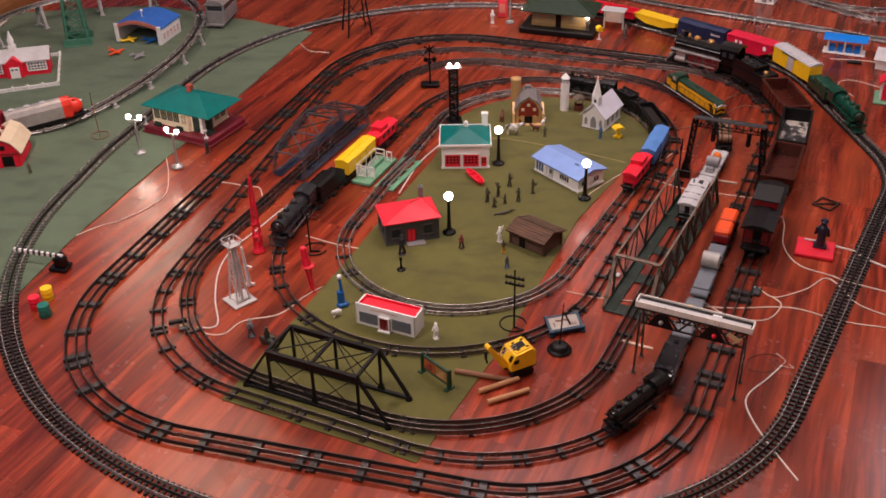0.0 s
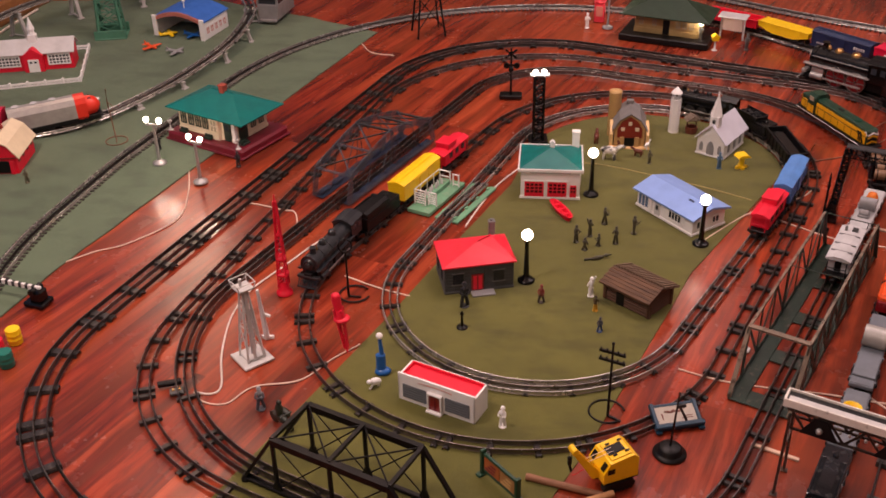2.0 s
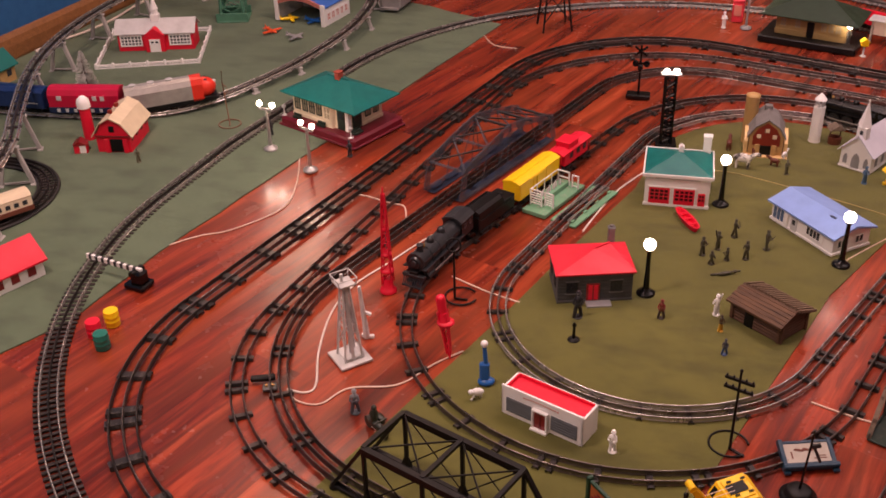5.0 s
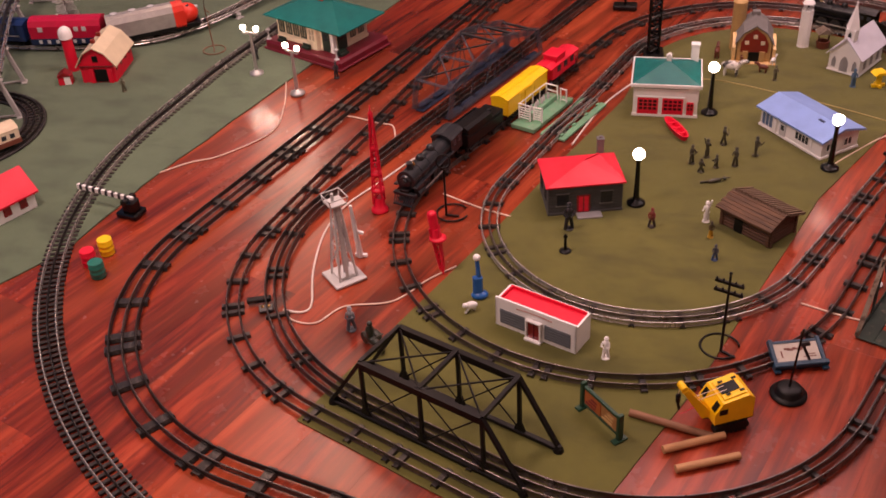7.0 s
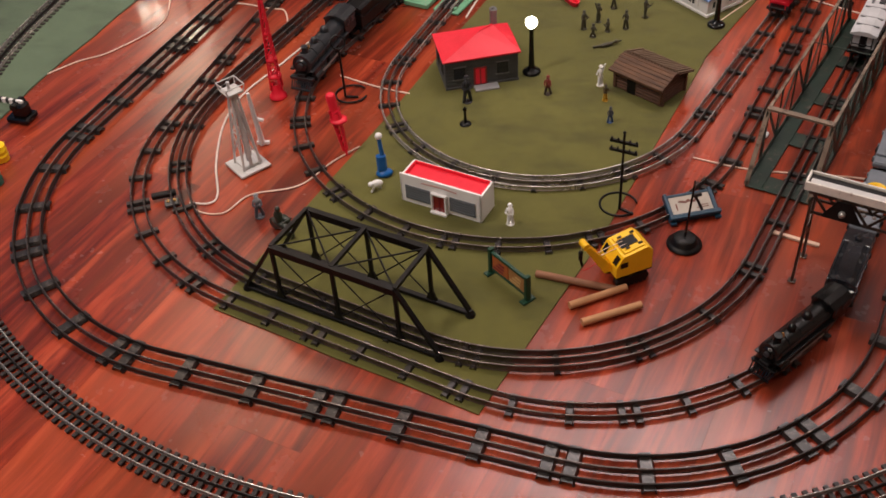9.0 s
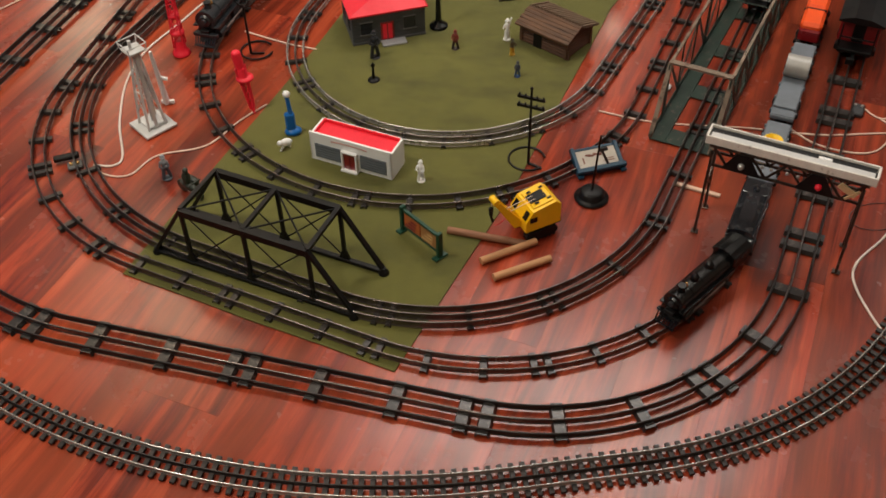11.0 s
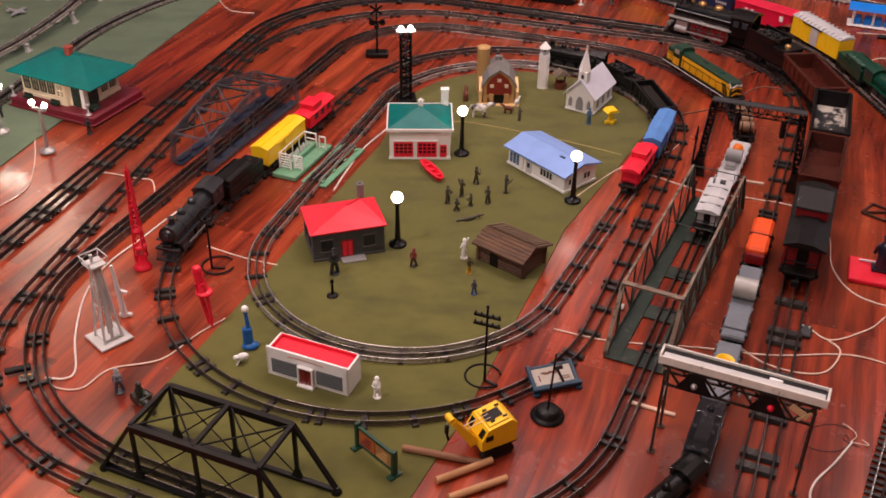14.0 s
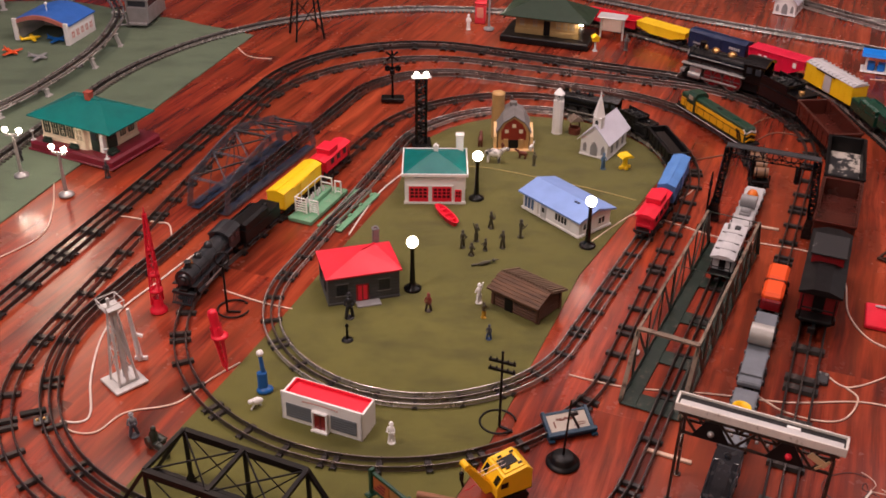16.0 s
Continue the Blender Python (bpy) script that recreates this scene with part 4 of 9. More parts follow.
def farm_barn():
    t = thing("barn", -1.397, 0.482, 7.5, "bright red toy barn with cream gambrel roof", "toy building", z=0.003)
    w, d = 0.090, 0.134
    out = [(-w / 2, 0.0), (w / 2, 0.0), (w / 2, 0.050), (w * 0.30, 0.080), (0, 0.094), (-w * 0.30, 0.080), (-w / 2, 0.050)]
    part("wall", Shape().prism(out, -d / 2, d / 2, "y"), M_RED, t)
    edge = [(w / 2 + 0.009, 0.044), (w * 0.31, 0.081), (0, 0.096), (-w * 0.31, 0.081), (-w / 2 - 0.009, 0.044)]
    up = [(x * 1.02, z + 0.003) for x, z in edge]
    rf = Shape()
    for k in range(4):
        rf.prism([edge[k], edge[k + 1], up[k + 1], up[k]], -d / 2 - 0.007, d / 2 + 0.007, "y")
    part("roof", rf, M_CREAMR, t, "cream gambrel roof")
    for yy in (-0.04, 0.005):
        part("vent", Shape().box(-0.006, yy, 0.098, 0.010, 0.010, 0.010, 0.001), M_BARNRED, t)
    part("doorway", Shape().box(0.008, -d / 2 - 0.0012, 0.003, 0.034, 0.002, 0.034, 0.0004), M_BLACKP, t, "dark open doorway")
    part("door", Shape().box(0.032, -d / 2 - 0.004, 0.001, 0.012, 0.004, 0.038, 0.0006), M_RED, t)
    part("door", Shape().box(-0.016, -d / 2 - 0.004, 0.001, 0.012, 0.004, 0.038, 0.0006), M_RED, t)
    part("loft_window", Shape().box(0.0, -d / 2 - 0.0012, 0.058, 0.014, 0.002, 0.016, 0.0004), M_BLACKP, t)
    part("lintel", Shape().box(0, -d / 2 - 0.003, 0.045, w, 0.004, 0.003, 0.0005), M_REDD, t)
    for k in range(4):
        part("window", Shape().box(w / 2 + 0.0006, -0.05 + k * 0.034, 0.028, 0.002, 0.012, 0.012, 0.0004), M_REDD, t)
    s = thing("silo", -1.497, 0.482, 0, "red toy silo with white domed cap", "toy building", z=0.003)
    part("drum", Shape().lathe(0, 0, [(0.0155, 0), (0.0145, 0.092)], 16), M_RED, s)
    part("cap", Shape().lathe(0, 0, [(0.018, 0.091), (0.018, 0.104), (0.015, 0.114), (0.008, 0.121), (0.001, 0.124)], 16), M_WHITE, s, "white dome")
    k = thing("shed", -1.478, 0.404, 20, "tiny red and white toy shed", "toy building", z=0.003)
    part("wall", Shape().box(0, 0, 0, 0.034, 0.026, 0.026, 0.001), M_RED, k)
    part("roof", Shape().prism([(-0.019, 0.024), (0.019, 0.024), (0.0, 0.036)], -0.016, 0.016, "y"), M_REDD, k)
    part("door", Shape().box(0.006, -0.0135, 0.001, 0.016, 0.002, 0.022, 0.0004), M_WHITE, k)


def station():
    t = thing("railway_station", -0.853, 0.682, -26.3, "cream toy railway station with teal hipped roof on a maroon platform", "toy building")
    L, W = 0.275, 0.195
    part("platform", Shape().box(0, 0, 0.003, L, W, 0.026, 0.006).box(0, 0, 0.003, L + 0.008, W + 0.008, 0.006, 0.002), M_MAROON, t, "glossy maroon platform")
    w, d, h, z, cx = 0.205, 0.132, 0.070, 0.029, -0.012
    front, right = -d / 2, cx + w / 2
    part("wall", Shape().box(cx, 0, z, w, d, h, 0.001), M_CREAM, t)
    part("plinth", Shape().box(cx, 0, z, w + 0.004, d + 0.004, 0.009, 0.001), M_CREAM, t)
    part("bay", Shape().prism([(0.004, front + 0.002), (0.010, front - 0.010), (0.040, front - 0.010), (0.046, front + 0.002)], z, z + h - 0.004, "z"), M_CREAM, t)
    part("roof", hip(Shape(), 0.252, 0.153, z + h - 0.004, 0.044, 0.075, 0.012, 0.003), M_TEAL, t, "teal hipped roof")
    part("ridge", Shape().bar((-0.038, 0, z + h + 0.0405), (0.038, 0, z + h + 0.0405), 0.004, 0.003), M_TEAL, t)
    part("chimney", Shape().box(0.002, 0.0, z + h + 0.024, 0.017, 0.017, 0.034, 0.001).box(0.002, 0, z + h + 0.055, 0.020, 0.020, 0.004, 0.001), M_BRICK, t, "brick red chimney")
    for x in (-0.094, -0.066, -0.040, -0.014):
        framed_window(t, x, front - 0.0012, z + 0.022, 0.017, 0.038, "f", M_GREEND, M_GLASSC, 2, 2, 0.0022, 0.0022)
    framed_window(t, 0.025, front - 0.0112, z + 0.024, 0.022, 0.034, "f", M_CREAM, M_GLASSC, 2, 2, 0.0016)
    door = part("door", Shape().box(0, 0, 0, 0.026, 0.003, 0.058, 0.0006), M_GREEND, t, "dark green door", pose(0.066, front - 0.0014, z + 0.001))
    part("pane", Shape().box(0, -0.0018, 0.030, 0.015, 0.001, 0.018, 0.0003), M_GLASS, door)
    part("corner_post", Shape().box(right - 0.003, front + 0.003, z, 0.012, 0.012, h, 0.001), M_WHITE, t)
    side = part("door", Shape().box(0, 0, 0, 0.003, 0.034, 0.058, 0.0006), M_GREEND, t, "dark green side door", pose(right + 0.0014, front + 0.032, z + 0.001))
    part("pane", Shape().box(0.0018, 0, 0.030, 0.001, 0.020, 0.018, 0.0003), M_GLASS, side)
    for y in (0.008, 0.040):
        framed_window(t, right + 0.0012, y, z + 0.022, 0.018, 0.036, "r", M_GREEND, M_GLASSC, 2, 2, 0.0018)
    for x in (-0.085, 0.005):
        part("bench", Shape().box(x, -W / 2 + 0.014, 0.029, 0.028, 0.008, 0.007, 0.001).box(x, -W / 2 + 0.018, 0.035, 0.028, 0.002, 0.008, 0.0005), M_GREEND, t)
    part("steps", Shape().box(L / 2 - 0.026, -W / 2 + 0.040, 0.029, 0.022, 0.030, 0.006, 0.001).box(L / 2 - 0.030, -W / 2 + 0.040, 0.035, 0.014, 0.030, 0.005, 0.001), M_GREEND, t)
    for sx in (-1, 1):
        b = Shape().lathe(sx * 0.124 - 0.006, -W / 2 + 0.010, [(0.008, 0.029), (0.002, 0.032), (0.002, 0.05), (0.006, 0.052), (0.006, 0.056)], 10)
        part("bollard", b, M_GREYL, t)


def far_station():
    t = thing("railway_station", 0.432, 1.545, -18.9, "tan toy railway station with dark green roof on a black platform", "toy building")
    L, W = 0.30, 0.17
    part("platform", Shape().box(0, 0, 0.002, L, W, 0.022, 0.003), M_BLACKP, t, "black platform")
    w, d, h, z = 0.215, 0.085, 0.070, 0.024
    part("wall", Shape().box(0, 0, z, w, d, h, 0.001), M_TANST, t)
    part("dado", Shape().box(0, 0, z, w + 0.004, d + 0.004, 0.018, 0.001), M_TANST, t)
    part("roof", hip(Shape(), w + 0.06, d + 0.06, z + h - 0.003, 0.050, 0.09, 0.012, 0.003), M_FARGREEN, t, "dark green hipped roof")
    part("chimney", Shape().box(0, 0, z + h + 0.035, 0.016, 0.014, 0.03, 0.001), M_BRICK, t)
    part("door", Shape().box(0.0, -d / 2 - 0.001, z + 0.001, 0.022, 0.003, 0.050, 0.0005), M_BLACKP, t)
    for x in (-0.085, -0.04, 0.04, 0.062, 0.084):
        framed_window(t, x, -d / 2 - 0.001, z + 0.026, 0.018, 0.026, "f", M_TANST, M_GLASSC, 2, 2, 0.0014)
    part("lamp_bulb", Shape().ball(0.118, -0.055, 0.085, 0.008), M_BULB, t, "lit wall lamp")
    part("lamp_arm", Shape().rod((0.106, -0.03, 0.082), (0.118, -0.055, 0.090), 0.0015), M_BLACKP, t)


def school():
    t = thing("schoolhouse", -1.629, 1.176, 14.5, "red toy schoolhouse with white windows and grey roof", "toy building", z=0.003)
    w, d, h = 0.243, 0.085, 0.060
    part("wall", Shape().box(0, 0, 0, w, d, h, 0.001).prism([(-d / 2, h), (d / 2, h), (0, h + 0.028)], -w / 2, w / 2, "x"), M_RED, t)
    part("roof", gable(Shape(), w, d, h + 0.001, 0.029, 0.008, 0.003), M_GREYL, t, "pale grey gable roof")
    part("porch", Shape().box(0, -d / 2 - 0.008, 0, 0.062, 0.018, h - 0.006, 0.001).prism([(-0.034, h - 0.006), (0.034, h - 0.006), (0, h + 0.018)], -d / 2 - 0.018, -d / 2 + 0.012, "y"), M_RED, t)
    part("door", Shape().box(0, -d / 2 - 0.018, 0.001, 0.034, 0.003, 0.042, 0.0006), M_WHITE, t, "white double door")
    for k in range(2):
        part("pane", Shape().box(-0.007 + k * 0.014, -d / 2 - 0.020, 0.031, 0.008, 0.001, 0.006, 0.0003), M_GLASS, t)
    for sx in (-0.078, 0.078):
        framed_window(t, sx, -d / 2 - 0.0012, 0.018, 0.066, 0.032, "f", M_WHITE, M_GLASS, 6, 3, 0.0030, 0.002)
    part("cupola", Shape().box(0, 0, h + 0.024, 0.026, 0.026, 0.024, 0.001).lathe(0, 0, [(0.011, h + 0.048), (0.010, h + 0.062), (0.013, h + 0.064), (0.001, h + 0.105)], 8, smooth=False), M_WHITE, t, "white cupola and spire")
    f = thing("school_fence", 0, 0, 0, "low white fence round the schoolyard", "fence", z=0.003)
    quad = [(-1.733, 0.946), (-1.434, 1.049), (-1.521, 1.336), (-1.836, 1.255)]
    for k in range(4):
        (x0, y0), (x1, y1) = quad[k], quad[(k + 1) % 4]
        part("fence_rail", Shape().bar((x0, y0, 0.011), (x1, y1, 0.011), 0.005, 0.006).bar((x0, y0, 0.003), (x1, y1, 0.003), 0.005, 0.004), M_WHITE, f)
        for j in range(6):
            u = j / 6
            part("post", Shape().box(x0 + (x1 - x0) * u, y0 + (y1 - y0) * u, 0, 0.007, 0.007, 0.019, 0.001), M_WHITE, f)


def hangar():
    t = thing("hangar", -1.222, 1.532, -15, "white toy hangar with curved blue roof and open red-edged front", "toy building", z=0.003)
    w, d, h = 0.200, 0.160, 0.062
    n = 10
    top = [(-w / 2 - 0.004 + (w + 0.008) * k / n, h + 0.026 * math.sin(math.pi * k / n)) for k in range(n + 1)]
    part("wall", Shape().box(-w / 2 + 0.003, 0, 0, 0.006, d, h, 0.001).box(w / 2 - 0.003, 0, 0, 0.006, d, h, 0.001).box(0, d / 2 - 0.003, 0, w, 0.006, h, 0.001), M_WHITE, t)
    part("roof", Shape().prism(top + [(x, z + 0.004) for x, z in top[::-1]], -d / 2 + 0.004, d / 2 + 0.004, "y"), M_BLUEHANGAR, t, "curved blue roof")
    part("front_arch", Shape().prism([(x * 0.98, z - 0.010) for x, z in top] + [(x * 0.98, z + 0.004) for x, z in top[::-1]], -d / 2 - 0.002, -d / 2 + 0.003, "y"), M_PINK, t, "pale red arched front")
    for sx in (-1, 1):
        part("front_post", Shape().box(sx * (w / 2 - 0.006), -d / 2, 0, 0.016, 0.008, h + 0.012, 0.001), M_WHITE, t)
    for k in range(5):
        framed_window(t, w / 2 + 0.001, -0.055 + k * 0.027, 0.018, 0.018, 0.024, "r", M_WHITE, M_PINK, 2, 2, 0.0014)
    part("mast", Shape().rod((0.0, -0.03, h + 0.02), (0.0, -0.03, h + 0.055), 0.002).ball(0.0, -0.03, h + 0.055, 0.006), M_WHITE, t)
    for x, y, turn, mat, lab in ((-1.287, 1.472, 30, M_YELLOW, "yellow"), (-1.200, 1.465, -20, M_BLUEM, "blue"), (-1.307, 1.345, -35, M_ORANGE, "orange"), (-1.208, 1.303, -15, M_GREY, "grey")):
        pl = thing("toy_plane", x, y, turn, "small %s plastic toy aeroplane" % lab, "toy plane", "toy planes", z=0.003)
        part("fuselage", Shape().ball(0, 0, 0.010, 0.034, 0.0055, 0.006, 10), mat, pl)
        part("wing", Shape().prism([(0.010, -0.036), (0.014, 0), (0.010, 0.036), (0.001, 0.036), (-0.004, 0), (0.001, -0.036)], 0.009, 0.0115, "z"), mat, pl)
        part("tail", Shape().prism([(-0.024, -0.012), (-0.032, -0.012), (-0.033, 0.012), (-0.024, 0.012)], 0.011, 0.013, "z").prism([(-0.022, 0.012), (-0.034, 0.012), (-0.034, 0.024)], -0.001, 0.001, "y"), mat, pl)


def cottage():
    t = thing("cottage", -1.315, -0.195, 62, "small white toy cottage with bright red roof", "toy building", z=0.003)
    w, d, h = 0.125, 0.085, 0.042
    part("wall", Shape().box(0, 0, 0, w, d, h, 0.001), M_WHITE, t)
    part("gable_end", Shape().prism([(-d / 2, h), (d / 2, h), (0, h + 0.034)], -w / 2 + 0.0005, w / 2 - 0.0005, "x"), M_WHITE, t)
    part("roof", gable(Shape(), w, d, h + 0.001, 0.036, 0.008, 0.004), M_RED, t, "bright red gable roof")
    for x in (-0.04, -0.004, 0.034):
        part("window", Shape().box(x, -d / 2 - 0.0006, 0.012, 0.018, 0.002, 0.022, 0.0004), M_REDD, t)
        part("window", Shape().box(-x, d / 2 + 0.0006, 0.012, 0.018, 0.002, 0.022, 0.0004), M_REDD, t)
    for y in (-0.02, 0.02):
        part("window", Shape().box(w / 2 + 0.0006, y, 0.012, 0.002, 0.016, 0.022, 0.0004), M_REDD, t)


M_LOGROOF = timber("brown_roof_planks", (0.035, 0.016, 0.009), (0.15, 0.072, 0.032), (1, 9, 9))
M_LOGROOF2 = timber("pale_roof_planks", (0.09, 0.055, 0.032), (0.21, 0.135, 0.085), (1, 14, 14))
M_TAN2 = plain("yellow_tan_plastic", (0.82, 0.54, 0.24), 0.5, 0, 0.15)
M_TANST = plain("station_tan", (0.45, 0.30, 0.12), 0.5, 0, 0.2)
M_CREAMR = plain("cream_roof", (0.72, 0.60, 0.42), 0.45, 0, 0.15)
M_BRICK = plain("brick_red", (0.36, 0.06, 0.035), 0.6, 0, 0.25)
M_PINK = plain("faded_red", (0.55, 0.19, 0.15), 0.45, 0, 0.2)
M_GLASSC = plain("cream_backed_window", (0.42, 0.36, 0.26), 0.25, 0, 0.15)
fire_station()
grey_house()
diner()
log_cabin()
ranch_house()
church(0.497, 0.690, -32)
village_barn()
farm_barn()
station()
far_station()
school()
hangar()
cottage()


# ---- bridges and gantries ----
M_BRONZE = plain("dark_bronze_strip", (0.050, 0.040, 0.034), 0.32, 0.6, 0.4, wear=0.5, wear_colour=(0.20, 0.15, 0.11))
M_PALE = plain("pale_grey_plastic", (0.58, 0.57, 0.56), 0.45, 0, 0.2)
M_BLUEBR = plain("smoky_clear_plastic", (0.105, 0.112, 0.135), 0.14, 0, 0.3, alpha=0.48)
M_BLUEDK = plain("deep_blue_plastic", (0.030, 0.048, 0.090), 0.35, 0, 0.6, alpha=0.60)
def truss_bridge(name, x, y, turn, L, W, H, mats, label, pts=(0.2, 0.5, 0.8)):
    """A through truss: two side trusses with posts and crossed ties, joined by struts and crossed laterals on top."""
    t = thing(name, x, y, turn, label, "toy bridge", z=LIFT)
    frame_mat, thin_mat = mats
    top = [-L / 2 + L * u for u in pts]
    for s in (-1, 1):
        y0 = s * W / 2
        part("bottom_chord", Shape().box(0, y0, 0.002, L, 0.009, 0.007, 0.001), frame_mat, t)
        part("top_chord", Shape().bar((top[0], y0, H), (top[-1], y0, H), 0.0095, 0.0055).bar((top[0], y0, H - 0.0075), (top[-1], y0, H - 0.0075), 0.004, 0.011), frame_mat, t)
        for e in (0, -1):
            part("end_post", Shape().bar(((-1 if e == 0 else 1) * (L / 2 - 0.005), y0, 0.008), (top[e], y0, H), 0.0075, 0.0055), frame_mat, t)
            part("foot", Shape().lathe((-1 if e == 0 else 1) * (L / 2 - 0.006), y0, [(0.0085, 0.0), (0.0085, 0.004), (0.0055, 0.008), (0.0045, 0.013)], 10), frame_mat, t)
        for px in top:
            part("post", Shape().box(px, y0, 0.006, 0.006, 0.006, H - 0.006, 0.0006), frame_mat, t)
            part("gusset", Shape().prism([(px - 0.010, 0.008), (px + 0.010, 0.008), (px + 0.004, 0.024), (px - 0.004, 0.024)], y0 - 0.0022, y0 + 0.0022, "y"), frame_mat, t)
        for a, b in zip(top, top[1:]):
            part("diagonal", Shape().rod((a, y0, 0.010), (b, y0, H), 0.0013, n=6), thin_mat, t)
            part("diagonal", Shape().rod((a, y0, H), (b, y0, 0.010), 0.0013, n=6), thin_mat, t)
    for px in top:
        part("top_strut", Shape().bar((px, -W / 2, H + 0.001), (px, W / 2, H + 0.001), 0.007, 0.006), frame_mat, t)
    for a, b in zip(top, top[1:]):
        part("lateral", Shape().rod((a, -W / 2, H), (b, W / 2, H), 0.0016, n=6), thin_mat, t)
        part("lateral", Shape().rod((a, W / 2, H), (b, -W / 2, H), 0.0016, n=6), thin_mat, t)
    return t


truss_bridge("truss_bridge", -0.266, -0.6735, -23.9, 0.370, 0.100, 0.117, (M_BLACKP, M_BLACKP), "black plastic truss bridge standing over the track")


def arched_bridge():
    """A bowstring bridge of smoky clear plastic: broad flat arched chords, thin rods fanning from the crown, blue deck plates."""
    t = thing("arched_bridge", -0.406, 0.512, 66, "smoky translucent blue-grey arched bridge over the track", "toy bridge", z=LIFT)
    L, W = 0.41, 0.104
    n = 8
    rise = lambda u: 0.074 + 0.044 * (1 - abs(2 * u - 1) ** 1.25)
    nodes = [(-L * 0.46 + L * 0.92 * k / n, rise(k / n)) for k in range(n + 1)]
    for s in (-1, 1):
        y0 = s * W / 2
        part("bottom_chord", Shape().box(0, y0, 0.002, L, 0.007, 0.009, 0.001), M_BLUEBR, t)
        for (xa, ha), (xb, hb) in zip(nodes, nodes[1:]):
            part("top_chord", Shape().bar((xa, y0, ha), (xb, y0, hb), 0.004, 0.016), M_BLUEBR, t)
        for x, h in nodes[1:-1:2]:
            part("gusset", Shape().prism([(x - 0.020, h + 0.004), (x + 0.020, h + 0.004), (x + 0.005, h - 0.026), (x - 0.005, h - 0.026)], y0 - 0.0016, y0 + 0.0016, "y"), M_BLUEBR, t)
        for foot in (-0.30, -0.16, -0.04, 0.04, 0.16, 0.30):
            top = nodes[2] if foot < -0.2 else nodes[6] if foot > 0.2 else nodes[4]
            part("hanger", Shape().rod((L * foot, y0, 0.010), (top[0], y0, top[1]), 0.0016, n=6), M_BLUEBR, t)
        for e in (0, -1):
            x, h = nodes[e]
            part("end_post", Shape().bar((math.copysign(L / 2, x), y0, 0.006), (x, y0, h), 0.004, 0.018), M_BLUEBR, t)
        part("deck_plate", Shape().box(0, s * (W / 2 - 0.014), 0.001, L, 0.022, 0.003, 0.0005), M_BLUEDK, t, "deep blue deck plate")
        for k in range(7):
            part("deck_block", Shape().box(-L * 0.43 + k * L * 0.143, s * (W / 2 - 0.010), 0.004, L * 0.10, 0.014, 0.010, 0.003), M_BLUEDK, t, "blue plastic deck block")
    for k in (0, 2, 4, 6, 8):
        x, h = nodes[k]
        part("top_strut", Shape().bar((x, -W / 2, h), (x, W / 2, h), 0.007, 0.004), M_DARK if k > 3 else M_BLUEBR, t)
    for k in (0, 2, 4, 6):
        (xa, ha), (xb, hb) = nodes[k], nodes[k + 2]
        part("lateral", Shape().bar((xa, -W / 2, ha), (xb, W / 2, hb), 0.004, 0.003), M_BLUEBR, t)
        part("lateral", Shape().bar((xa, W / 2, ha), (xb, -W / 2, hb), 0.004, 0.003), M_DARK, t)


arched_bridge()


def girder_bridge():
    t = thing("girder_bridge", 0.575, -0.112, 63, "dark green tinplate through bridge with worn bare edges", "toy bridge", z=LIFT)
    L, W, H, lean = 0.64, 0.110, 0.118, 0.072
    bays = 6
    xs = [-L / 2 + lean + (L - 2 * lean) * k / bays for k in range(bays + 1)]
    for s in (-1, 1):
        y0 = s * W / 2
        part("base_plate", Shape().box(0, s * (W / 2 - 0.014), 0, L, 0.028, 0.003, 0.0006), M_GREEND, t)
        part("side_plate", Shape().box(0, y0, 0, L, 0.002, 0.012, 0.0004), M_GREEND, t)
        part("top_chord", Shape().bar((xs[0], y0, H), (xs[-1], y0, H), 0.005, 0.004), M_RUST, t, "worn bare top chord")
        for e in (-1, 1):
            part("end_post", Shape().bar((e * (L / 2 - 0.003), y0, 0.002), (e * (L / 2 - lean), y0, H), 0.008, 0.003), M_RUST if e < 0 else M_GREEND, t, "worn slanted end post" if e < 0 else "")
        for k, x in enumerate(xs):
            part("post", Shape().box(x, y0, 0.0, (0.016 if k % 3 == 0 else 0.006) if s > 0 else 0.022, 0.002, H, 0.0004), M_GREEND, t)
        for k, (a, b) in enumerate(zip(xs, xs[1:])):
            if s > 0:
                part("diagonal", Shape().bar((a, y0, 0.01 if k % 2 else H), (b, y0, H if k % 2 else 0.01), 0.002, 0.006), M_GREEND, t)
            else:
                part("diagonal", Shape().bar((a, y0, 0.01), (b, y0, H), 0.002, 0.012), M_GREEND, t)
                part("diagonal", Shape().bar((a, y0, H), (b, y0, 0.01), 0.002, 0.012), M_GREEND, t)
    for k in range(5):
        part("cross_plate", Shape().box(-L / 2 + 0.022 + (L - 0.044) * k / 4, 0, 0.0, 0.042, W - 0.056, 0.0028, 0.0006), M_GREEND, t)
    part("portal_beam", Shape().bar((xs[0], -W / 2 - 0.002, H + 0.003), (xs[0], W / 2 + 0.002, H + 0.003), 0.011, 0.004), M_RUST, t, "worn portal beam")
    for x in (xs[3], xs[-1]):
        part("top_wire", Shape().rod((x, -W / 2, H), (x, W / 2, H), 0.001, n=6), M_GREEND, t)


